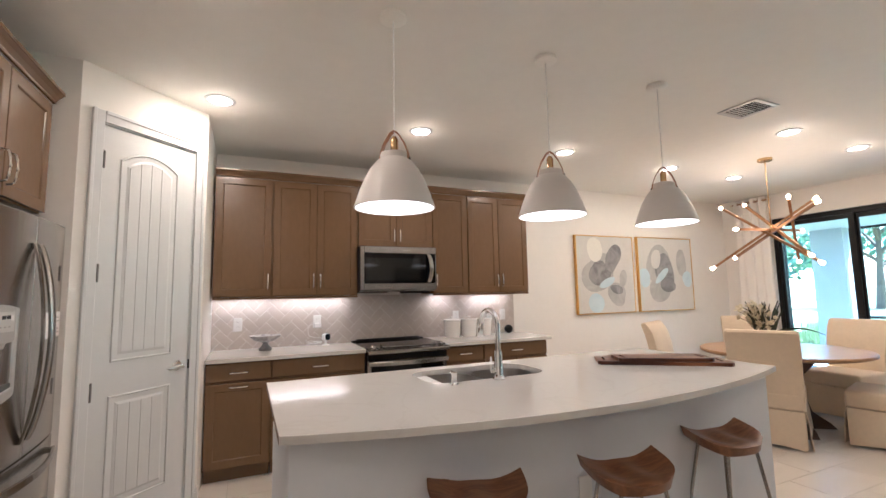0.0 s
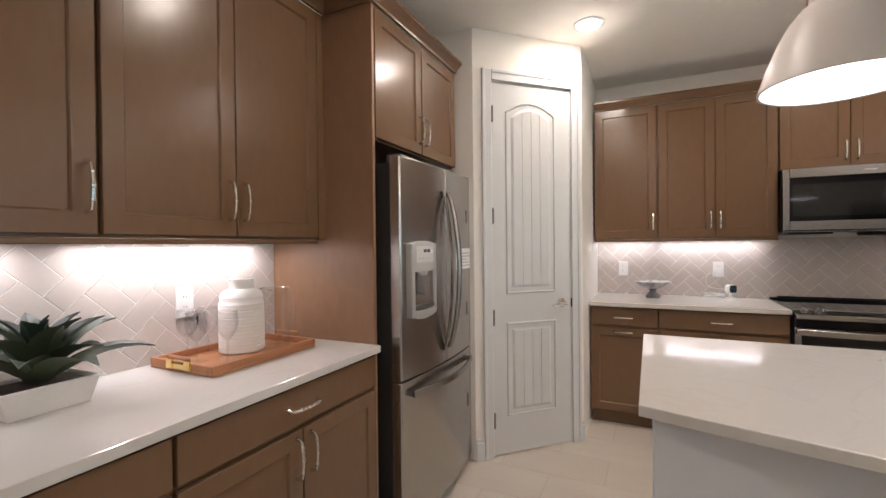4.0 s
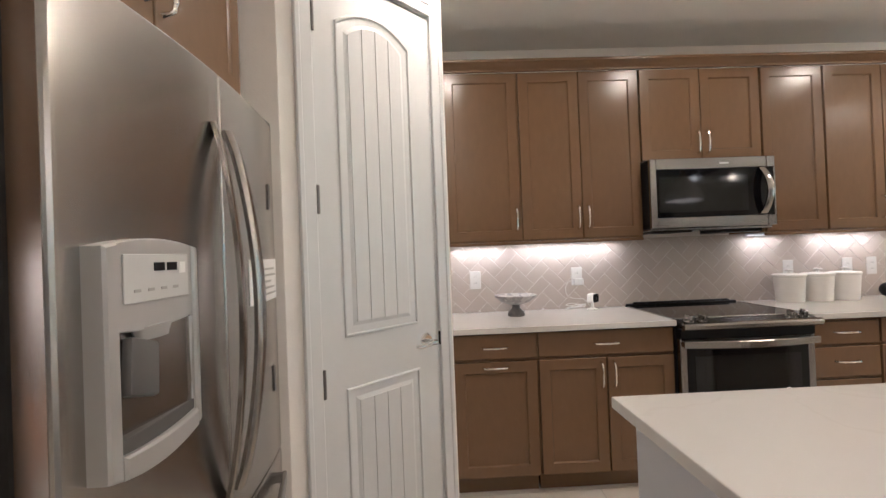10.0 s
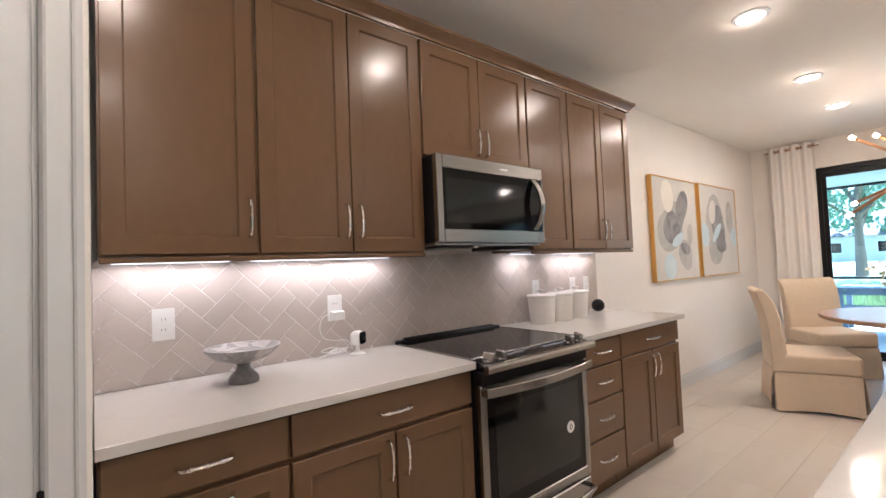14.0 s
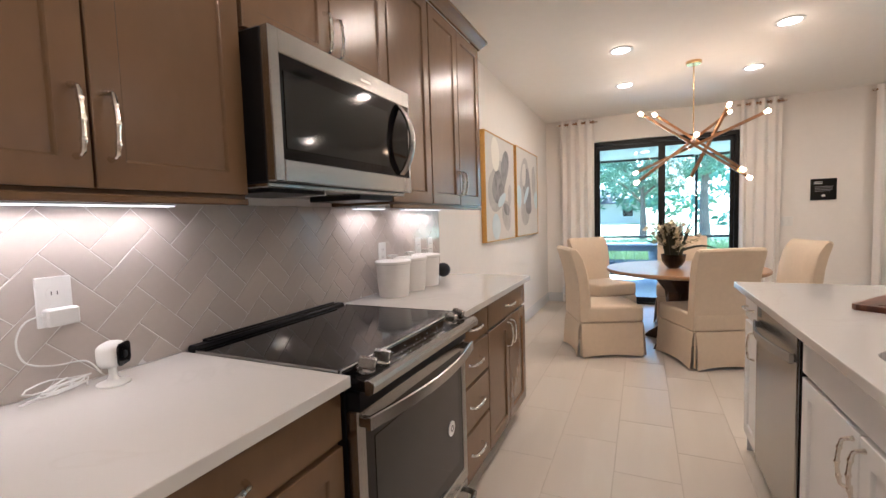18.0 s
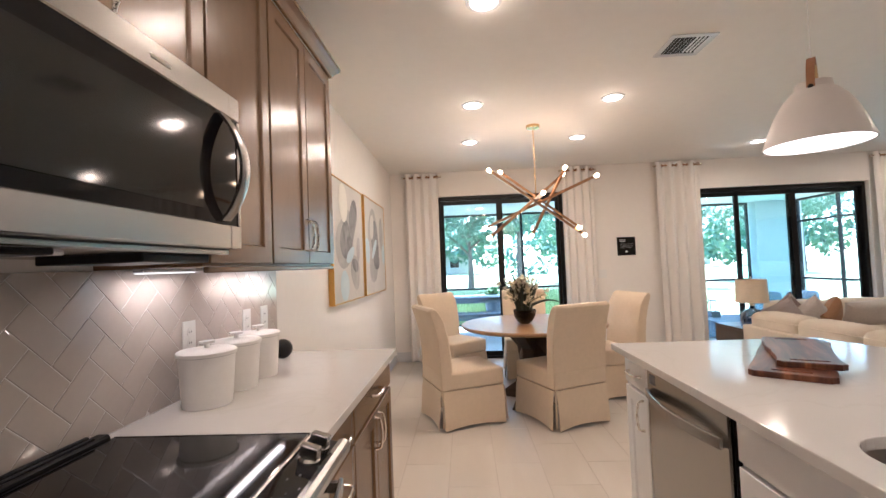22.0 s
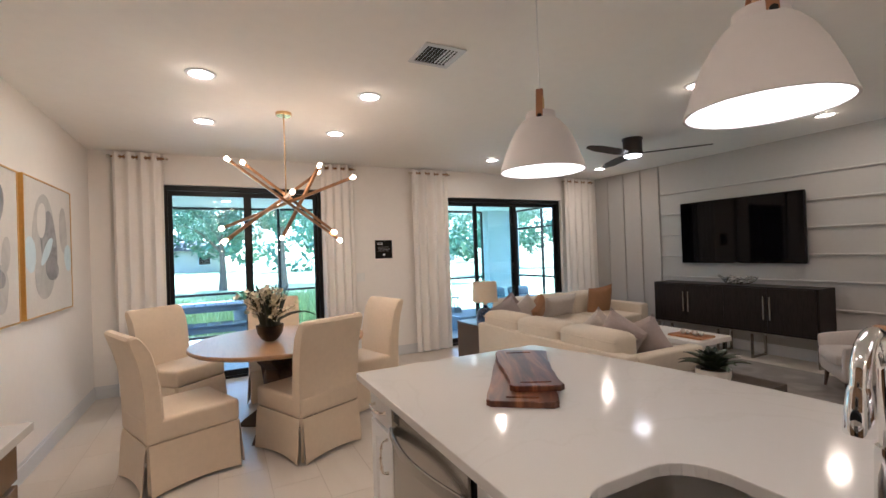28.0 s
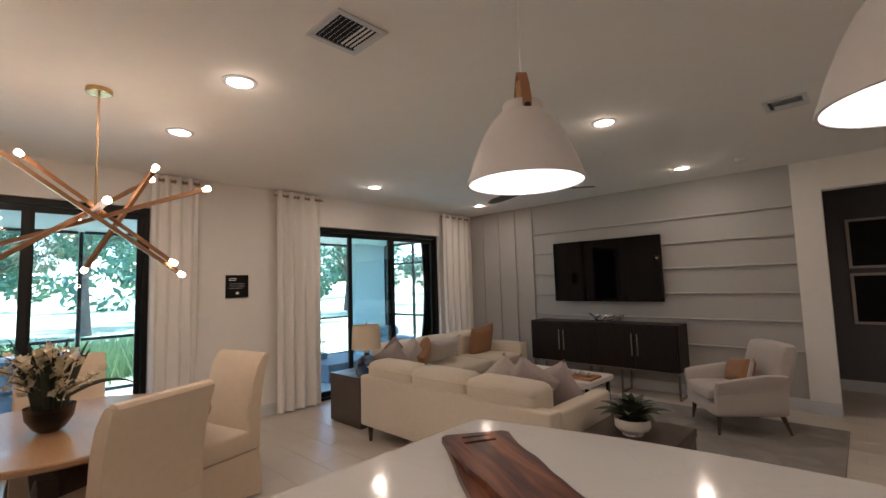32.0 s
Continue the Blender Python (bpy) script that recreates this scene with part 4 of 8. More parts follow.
    part("dispenser_chute", moved(bm_box(-0.036, -0.006, -0.088, 0.036, 0.012, 0.0, 0.006, 2), pose(cx - 0.035, yf + 0.004, 1.205, -8, 16)), M_DARKPLASTIC, ld, "dark grey ice chute", True)
    panel = part("dispenser_panel", bm_box(cx - 0.084, yf - 0.0015, 1.264, cx + 0.090, yf + 0.0008, 1.340, 0.001), M_PALEPANEL, head, "pale control panel")
    for k in range(2):
        part("display_digit", bm_box(cx - 0.012 + k * 0.036, yf - 0.003, 1.312, cx + 0.016 + k * 0.036, yf - 0.0016, 1.326), M_BLACK, head)
    part("status_label", bm_box(cx + 0.060, yf - 0.003, 1.306, cx + 0.078, yf - 0.0016, 1.326), M_PAPER, head)
    for k in range(4):
        part("button", bm_box(cx - 0.062 + k * 0.034, yf - 0.0022, 1.280, cx - 0.046 + k * 0.034, yf - 0.0016, 1.285), M_GREYPLASTIC, head)
    # paper notice with unreadable lines, and magnets
    pp = part("notice", sheet(0.565, 0.830, 1.205, 1.325, 0.001, 0.0012), M_PAPER, rd, "white paper notice with fine grey lines")
    for k, (a, b) in enumerate(((0.60, 0.80), (0.64, 0.815), (0.64, 0.76), (0.65, 0.80), (0.66, 0.815))):
        part("text_line", sheet(a, b, 1.294 - k * 0.018, 1.300 - k * 0.018, 0.0024, 0.0006), M_GREYPLASTIC, pp)
    for k, z in enumerate((0.38, 0.93, 1.475)):
        part("magnet", sheet(w - 0.095, w - 0.077, z, z + 0.075, 0.001, 0.003, 2), M_HINGE, rd if k else fz)
    for hx in (0.02, w - 0.16):
        part("hinge_cover", bm_box(hx, -d - 0.05, h - 0.024, hx + 0.14, -d + 0.03, h + 0.012, 0.008, 2), M_DARKPLASTIC, r)
    for fx in (0.06, w - 0.06):
        part("foot", moved(bm_lathe([(0.022, 0), (0.022, 0.04)], 12), pose(fx, -d + 0.02, 0)), M_BLACK, r)
    return r


refrigerator()


# microwave
def microwave():
    mw = thing("microwave", pose(RX[2] + 0.003, YN, 1.404), "stainless over-range microwave with dark glass door", "microwave")
    w, d, h = 0.756, 0.428, 0.425
    part("case", bm_box(0, -d + 0.0305, 0.012, w, -0.002, h, 0.004), M_BLACK, mw, "black case")
    part("vent_base", bm_box(0.004, -d + 0.034, 0, w - 0.004, -0.01, 0.014, 0.003), M_STEELH, mw, "steel underside")
    part("lamp_cover", bm_box(0.24, -0.30, -0.006, 0.36, -0.22, 0.001, 0.002), M_PLASTIC, mw)
    for fx in (0.04, w - 0.28):
        part("filter", bm_box(fx, -0.36, -0.010 if fx < 0.1 else -0.020, fx + 0.24, -0.12, 0.001, 0.003), M_BLACK, mw)
    dx = w * 0.93
    dr = part("door", join(bm_box(0, -d, 0.014, 0.036, -d + 0.030, h, 0.003), bm_box(0.0365, -d, 0.014, dx, -d + 0.030, 0.076, 0.003), bm_box(0.0365, -d, h - 0.064, dx, -d + 0.030, h, 0.003)), M_STEELH, mw, "brushed steel door frame")
    part("door_end", join(bm_box(dx + 0.0015, -d, 0.014, w, -d + 0.030, 0.076, 0.003), bm_box(dx + 0.0015, -d, h - 0.064, w, -d + 0.030, h, 0.003), bm_box(w - 0.012, -d, 0.0765, w, -d + 0.030, h - 0.0645, 0.002)), M_STEELH, mw, "steel frame of the control panel")
    part("glass", bm_box(0.036, -d + 0.004, 0.076, w - 0.0125, -d + 0.028, h - 0.064), M_BLACKGLASS, dr, "black reflective glass")
    part("window_mesh", bm_box(0.050, -d + 0.0022, 0.106, dx - 0.115, -d + 0.0037, h - 0.108), M_OVENGLASS, dr, "grey reflective window")
    bm = bmesh.new()
    rings, n = [], 14
    for k in range(n + 1):
        u = k / n
        bow = math.sin(math.pi * u) ** 0.8
        z, y = 0.082 + 0.275 * u, -d - 0.002 - 0.050 * bow
        x = dx - 0.030 + 0.012 * bow
        rings.append([bm.verts.new((x + sx * 0.0195, y + sy * 0.006, z)) for sx, sy in ((-1, 1), (-1, -0.4), (-0.5, -1), (0.5, -1), (1, -0.4), (1, 1))])
    for a, b in zip(rings, rings[1:]):
        for j in range(6):
            bm.faces.new((a[j], a[(j + 1) % 6], b[(j + 1) % 6], b[j]))
    bm.faces.new(rings[0][::-1])
    bm.faces.new(rings[-1])
    bmesh.ops.recalc_face_normals(bm, faces=bm.faces[:])
    part("handle", bm, M_STEELH, dr, "wide flat bowed steel handle", True)
    part("badge", bm_box(0.415, -d - 0.0012, h - 0.040, 0.475, -d + 0.001, h - 0.030, 0.0008), M_CHROME, dr)
    return mw


microwave()


# range
def kitchen_range():
    r = thing("kitchen_range", pose(RX[2] + 0.003, YN, 0), "stainless slide-in electric range with black glass top", "range")
    w = 0.756
    fy = -0.665
    part("body", bm_box(0.002, fy + 0.05, 0.03, w - 0.002, -0.014, 0.90), M_BLACK, r, "black side panels")
    part("cooktop", bm_box(0.002, fy + 0.062, 0.901, w - 0.002, -0.055, 0.919, 0.003), M_BLACKGLASS, r, "black glass cooktop")
    part("cooktop_trim", join(bm_box(0.002, fy + 0.054, 0.905, w - 0.002, fy + 0.0615, 0.9195, 0.002), bm_box(-0.0015, fy + 0.062, 0.904, 0.0015, -0.06, 0.9205), bm_box(w - 0.0015, fy + 0.062, 0.904, w + 0.0015, -0.06, 0.9205)), M_STEELH, r, "thin steel edge of the cooktop")
    part("rear_trim", join(bm_box(0.002, -0.055, 0.902, w - 0.002, -0.014, 0.930, 0.006), bm_box(0.05, -0.050, 0.9305, w - 0.05, -0.040, 0.937, 0.002), bm_box(0.05, -0.034, 0.9305, w - 0.05, -0.022, 0.940, 0.002)), M_BLACK, r, "raised black vent trim")
    across = Matrix(((0, 0, 1, 0), (1, 0, 0, 0), (0, 1, 0, 0), (0, 0, 0, 1)))
    panel = part("control_panel", moved(bm_prism([(fy + 0.053, 0.912), (fy - 0.016, 0.897), (fy - 0.016, 0.872), (fy + 0.053, 0.872)], 0.004, w - 0.004), across), M_BLACKGLASS, r, "sloped black glass control panel")
    part("front_lip", moved(bm_prism([(fy - 0.0165, 0.902), (fy - 0.030, 0.905), (fy - 0.042, 0.900), (fy - 0.047, 0.890), (fy - 0.044, 0.872), (fy - 0.030, 0.864), (fy - 0.0165, 0.864)], 0.001, w - 0.001, 0.0015), across), M_STEELH, r, "rounded steel front lip")
    part("vent_gap", bm_box(0.010, fy + 0.006, 0.8135, w - 0.010, fy + 0.05, 0.8635), M_BLACK, r, "black vent gap above the oven door")
    for k in range(14):
        part("touch_mark", moved(bm_box(-0.004, -0.0015, 0, 0.004, 0.0015, 0.0006), pose(0.215 + k * 0.026, fy + 0.030 - 0.018 * (k % 3), 0.9072 - 0.0039 * (k % 3), 12.3)), M_INK, panel)
    for kx in (0.060, 0.132, w - 0.132, w - 0.060):
        part("knob", join(bm_lathe([(0.027, 0), (0.026, 0.006), (0.019, 0.010), (0.0, 0.010)], 20), bm_box(-0.011, -0.024, 0.008, 0.011, 0.024, 0.038, 0.004, 2)), M_STEELH, panel, "chunky brushed steel knob", False, pose(kx, fy + 0.018, 0.9045, 12, 0, 25 if kx < 0.3 else -12))
    dr = part("oven_door", bm_frame(0.006, 0.225, w - 0.006, 0.812, 0.036, 0.036, 0.05, 0.042, fy + 0.012, fy + 0.052, 0.004), M_STEELH, r, "steel-framed oven door")
    part("oven_glass", bm_box(0.042, fy + 0.016, 0.275, w - 0.042, fy + 0.048, 0.770), M_BLACKGLASS, dr, "dark oven glass")
    part("oven_window", bm_box(0.085, fy + 0.0145, 0.330, w - 0.085, fy + 0.0157, 0.715), M_OVENGLASS, dr, "smoked oven window")
    part("round_badge", moved(bm_lathe([(0.028, 0), (0.028, 0.003), (0.0, 0.003)], 28), pose(w - 0.16, fy + 0.0142, 0.50, 90)), M_PAPER, dr, "white round sticker")
    part("badge_mark", moved(bm_lathe([(0.012, 0.0), (0.012, 0.001), (0.008, 0.001), (0.008, 0.0)], 20, True), pose(w - 0.16, fy + 0.0108, 0.50, 90)), M_INK, dr)
    pts = [(0.03, fy + 0.012, 0.80), (0.045, fy - 0.03, 0.803)] + [(0.05 + (w - 0.10) * u, fy - 0.036 - 0.026 * math.sin(math.pi * u), 0.804) for u in (0.08, 0.25, 0.5, 0.75, 0.92)] + [(w - 0.045, fy - 0.03, 0.803), (w - 0.03, fy + 0.012, 0.80)]
    n = 16
    bow = [(0.008 + (w - 0.016) * k / n, fy - 0.026 - 0.040 * math.sin(math.pi * k / n)) for k in range(n + 1)]
    bar = bm_prism([(x, y + 0.012) for x, y in bow] + [(x, y) for x, y in bow[::-1]], 0.768, 0.806, 0.003)
    posts = [bm_box(x - 0.010, fy - 0.020, 0.774, x + 0.010, fy + 0.0115, 0.800, 0.002) for x in (0.020, w - 0.020)]
    part("handle", join(bar, *posts), M_STEELH, dr, "wide flat bowed steel oven handle")
    df = part("warming_drawer", bm_box(0.006, fy + 0.014, 0.06, w - 0.006, fy + 0.052, 0.215, 0.005), M_STEELH, r)
    pts2 = [(p[0], p[1] + 0.002, p[2] - 0.62) for p in pts]
    part("handle", bm_tube(pts2, 0.012, 10), M_STEELH, df, "curved steel drawer handle", True)
    part("plinth", bm_box(0.02, fy + 0.08, 0.0, w - 0.02, fy + 0.10, 0.06), M_BLACK, r)
    return r


kitchen_range()


# ---- island ----
IX0, IX1, IYN, IYS = 0.31, 3.064, 2.892, 1.885
SAG = 0.225
SX0, SX1, SY0, SY1 = 1.08, 1.825, 2.395, 2.795      # sink


def bowed_top():
    bm = bmesh.new()
    n = 24
    out = [(IX1, IYN), (IX0, IYN)] + [(IX0 + (IX1 - IX0) * k / n, IYS - SAG * (1 - (2 * k / n - 1) ** 2)) for k in range(n + 1)]
    def rounded(x0, x1, y0, y1, r, m=5):
        return arc(x1 - r, y1 - r, r, 0, 90, m) + arc(x0 + r, y1 - r, r, 90, 180, m) + arc(x0 + r, y0 + r, r, 180, 270, m) + arc(x1 - r, y0 + r, r, 270, 360, m)
    hole = rounded(SX0, SX1, SY0, SY1, 0.125, 7)
    for z, flip in ((CT, False), (CT - CTH, True)):
        a = [bm.verts.new((x, y, z)) for x, y in out]
        b = [bm.verts.new((x, y, z)) for x, y in hole]
        ea = [bm.edges.new((a[i], a[(i + 1) % len(a)])) for i in range(len(a))]
        eb = [bm.edges.new((b[i], b[(i + 1) % len(b)])) for i in range(len(b))]
        bmesh.ops.triangle_fill(bm, edges=ea + eb, use_beauty=True)
        if not flip:
            ta, tb = a, b
    for top, low in ((ta, a), (tb, b)):
        k = len(top)
        for i in range(k):
            bm.faces.new((top[i], top[(i + 1) % k], low[(i + 1) % k], low[i]))
    bmesh.ops.recalc_face_normals(bm, faces=bm.faces[:])
    rim = [e for e in bm.edges if abs(e.verts[0].co.z - CT) < 1e-6 and abs(e.verts[1].co.z - CT) < 1e-6 and any(abs(f.normal.z) < 0.5 for f in e.link_faces)]
    bmesh.ops.bevel(bm, geom=rim, offset=0.003, segments=2, profile=0.5, affect="EDGES")
    return bm


single("island_worktop", bowed_top(), M_QUARTZ, "white quartz island worktop with a bowed seating edge", "worktop")
ZT = CT - CTH - 0.001
island = thing("kitchen_island", pose(0, 0, 0), "pale grey painted kitchen island carcass under the bowed worktop", "island")
part("back_panel", bm_box(0.345, 1.925, 0, 3.03, 2.04, ZT, 0.002), M_ISLAND, island)
for x in (0.345, 3.013):
    part("end_panel", bm_box(x, 2.0405, 0, x + 0.017, 2.83, ZT, 0.002), M_ISLAND, island)
part("outlet_plate", bm_box(1.59, 1.918, 0.42, 1.665, 1.9245, 0.54, 0.002), M_PLASTIC, island, "white outlet plate")
structure("baseboard_island", bm_box(0.333, 1.911, 0, 3.042, 1.923, 0.11, 0.003), M_TRIM, "white baseboard along the island panel", "baseboard")
isl = lambda x: pose(x, 2.235, 0, 0, 0, 180)


def island_unit(x1, w, kind, label):
    g = 0.012
    lo, hi, dr = 0.115, 0.872, 0.735
    c = w / 2
    if kind == "single":
        fr = [("drawer", g, w - g, dr + 0.006, hi, (c, 0.805, "h")), ("door", g, w - g, lo, dr - 0.006, (w - 0.06, dr - 0.10, "v"))]
    elif kind == "sink":
        fr = [("drawer", g, w - g, dr + 0.006, hi, None), ("door", g, c - 0.001, lo, dr - 0.006, (c - 0.034, dr - 0.10, "v")), ("door", c + 0.001, w - g, lo, dr - 0.006, (c + 0.034, dr - 0.10, "v"))]
    else:
        fr = [("drawer", g, w - g, dr + 0.006, hi, (c, 0.805, "h")), ("door", g, c - 0.001, lo, dr - 0.006, (c - 0.034, dr - 0.10, "v")), ("door", c + 0.001, w - g, lo, dr - 0.006, (c + 0.034, dr - 0.10, "v"))]
    u = thing("island_cabinet", isl(x1), label, "cabinet", "island cabinets")
    if kind == "sink":
        body = [bm_box(0, -0.594, 0.10, 0.018, -0.001, 0.66), bm_box(w - 0.018, -0.594, 0.10, w, -0.001, 0.66), bm_box(0.018, -0.594, 0.10, w - 0.018, -0.001, 0.118), bm_box(0, -0.594, 0.66, w, -0.575, 0.882)]
    else:
        body = [bm_box(0, -0.594, 0.10, w, -0.001, 0.882)]
    part("body", join(*body, bm_box(0.004, -0.54, 0, w - 0.004, -0.01, 0.10)), M_WHITECAB, u)
    for k, x0, x1_, a, b, pull in fr:
        f = part(k, shaker(x0, x1_, a, b, 0.615, 0 if k == "drawer" else 0.057), M_WHITECAB, u)
        if pull:
            part("handle", PULL, M_NICKEL, f, m=pose(pull[0], -0.615, pull[1]) @ PULL_M[pull[2]])
    return u


island_unit(3.011, 0.285, "single", "narrow white island cabinet with drawer and door")
island_unit(2.107, 0.90, "sink", "white double-door island cabinet under the sink")
island_unit(1.205, 0.84, "double", "white double-door island cabinet with one drawer")


def dishwasher():
    d = thing("dishwasher", isl(2.722), "stainless dishwasher built into the island", "dishwasher")
    w = 0.61
    part("tub", bm_box(0.004, -0.57, 0.10, w - 0.004, -0.01, 0.875), M_STEELDARK, d)
    dr = part("door", bm_box(0.006, -0.622, 0.115, w - 0.010, -0.572, 0.866, 0.005), M_STEEL, d, "brushed steel door")
    n = 14
    bow = [(0.030 + (w - 0.060) * k / n, -0.640 - 0.038 * math.sin(math.pi * k / n)) for k in range(n + 1)]
    grip = bm_prism([(x, y + 0.011) for x, y in bow] + [(x, y) for x, y in bow[::-1]], 0.752, 0.790, 0.003)
    part("handle", join(grip, *[bm_box(x - 0.010, -0.634, 0.757, x + 0.010, -0.6225, 0.785, 0.002) for x in (0.042, w - 0.042)]), M_STEELH, dr, "flat bowed steel handle")
    for k in range(4):
        part("vent_slot", bm_box(0.035, -0.6235, 0.812 + k * 0.011, 0.090, -0.6225, 0.818 + k * 0.011), M_BLACK, dr)
    # black strips stand for the shaded gaps round the door
    part("seam_strip", join(bm_box(0.0005, -0.612, 0.10, 0.0025, -0.02, 0.880), bm_box(w - 0.0025, -0.612, 0.10, w - 0.0005, -0.02, 0.880), bm_box(0.003, -0.600, 0.8755, w - 0.003, -0.572, 0.882)), M_BLACK, d, "black strips put in for the shade in the gaps round the door")
    part("kick_plate", bm_box(0.004, -0.55, 0, w - 0.004, -0.53, 0.098), M_BLACK, d)


dishwasher()


def sink():
    s = thing("sink", pose((SX0 + SX1) / 2, (SY0 + SY1) / 2, 0.70), "undermount stainless double bowl sink", "sink")
    w, h = (SX1 - SX0) / 2 + 0.004, (SY1 - SY0) / 2 + 0.004
    def bowl(x0, x1):
        bm = bmesh.new()
        rings = []
        for ins, z in ((0, 0.183), (0.004, 0.05), (0.02, 0.012), (0.05, 0.0)):
            r = max(0.02, 0.120 - ins)
            o = arc(x1 - ins - r, h - ins - r, r, 0, 90, 5) + arc(x0 + ins + r, h - ins - r, r, 90, 180, 5) + arc(x0 + ins + r, -h + ins + r, r, 180, 270, 5) + arc(x1 - ins - r, -h + ins + r, r, 270, 360, 5)
            rings.append([bm.verts.new((x, y, z)) for x, y in o])
        for a, b in zip(rings, rings[1:]):
            for k in range(len(a)):
                bm.faces.new((a[k], a[(k + 1) % len(a)], b[(k + 1) % len(b)], b[k]))
        bm.faces.new(rings[-1])
        bmesh.ops.recalc_face_normals(bm, faces=bm.faces[:])
        for f in bm.faces:
            f.normal_flip()
        bmesh.ops.solidify(bm, geom=bm.faces[:], thickness=-0.0015)
        return bm
    for x0, x1 in ((-w, -0.012), (0.012, w)):
        part("bowl", bowl(x0, x1), M_SINK, s, "brushed steel bowl", True)
        part("drain", moved(bm_lathe([(0.045, 0), (0.043, 0.004), (0.03, 0.002), (0.0, 0.0015)], 24), pose((x0 + x1) / 2, 0, 0.001)), M_CHROME, s, smooth=True)
    part("divider", bm_box(-0.011, -h + 0.02, 0.12, 0.011, h - 0.02, 0.150, 0.004), M_STEELH, s)


sink()


def faucet():
    f = thing("faucet", pose(1.448, 2.352, CT + 0.0005, 0, 0, 6), "tall chrome pull-down kitchen faucet", "faucet")
    part("base", bm_lathe([(0.034, 0), (0.034, 0.006), (0.027, 0.014), (0.024, 0.03), (0.022, 0.13), (0.020, 0.15), (0.0, 0.15)], 24), M_CHROME, f, smooth=True)
    pts = [(0, 0, 0.14), (0, 0, 0.29)] + [(0, 0.075 - 0.075 * math.cos(a), 0.29 + 0.075 * math.sin(a)) for a in [math.pi * k / 10 for k in range(1, 10)]] + [(0, 0.152, 0.292), (0, 0.154, 0.285)]
    part("spout", bm_tube(pts, 0.0145, 14), M_CHROME, f, smooth=True)
    part("spray_head", bm_tube([(0, 0.154, 0.290), (0, 0.156, 0.280), (0, 0.160, 0.258), (0, 0.165, 0.222), (0, 0.166, 0.214)], [0.0155, 0.018, 0.0195, 0.0215, 0.020], 16), M_CHROME, f, "chrome spray head", True)
    part("spray_button", moved(bm_lathe([(0.0, 0.0), (0.0085, 0.0), (0.0075, 0.004), (0.0, 0.0045)], 16), pose(0, 0.178, 0.240, -97) @ Matrix.Diagonal((1, 2.2, 1, 1))), M_BLACK, f, "black spray button", True)
    part("lever", join(bm_tube([(-0.02, 0, 0.045), (-0.048, 0, 0.047)], 0.012, 12), bm_tube([(-0.046, 0, 0.047), (-0.052, -0.004, 0.075), (-0.054, -0.008, 0.125)], [0.009, 0.008, 0.006], 10)), M_CHROME, f, "chrome lever", True)
    s = thing("soap_dispenser", pose(1.18, 2.345, CT + 0.0005), "small chrome soap dispenser beside the sink", "soap dispenser")
    part("base", bm_lathe([(0.024, 0), (0.022, 0.008), (0.014, 0.012), (0.013, 0.045), (0.016, 0.05), (0.016, 0.062), (0.0, 0.064)], 20), M_CHROME, s, smooth=True)
    part("nozzle", bm_tube([(0, 0, 0.055), (0, 0.03, 0.060), (0, 0.05, 0.052)], 0.006, 10), M_CHROME, s, smooth=True)


faucet()

# ---- ceiling fixtures ----
def downlight(x, y):
    d = thing("downlight", pose(x, y, CEIL), "round white recessed ceiling downlight, lit", "downlight", "recessed ceiling lights")
    part("trim", bm_lathe([(0.095, -0.001), (0.093, -0.006), (0.072, -0.009), (0.070, -0.002), (0.070, -0.001)], 32), M_TRIM, d, smooth=True)
    part("lens", moved(bm_lathe([(0.069, -0.0035), (0.0, -0.0045)], 32), Matrix()), M_CANGLOW, d, "glowing lens")
    return d


first = downlight(*CANS[0])
for c in CANS[1:]:
    copy_thing(first, pose(*c, CEIL))


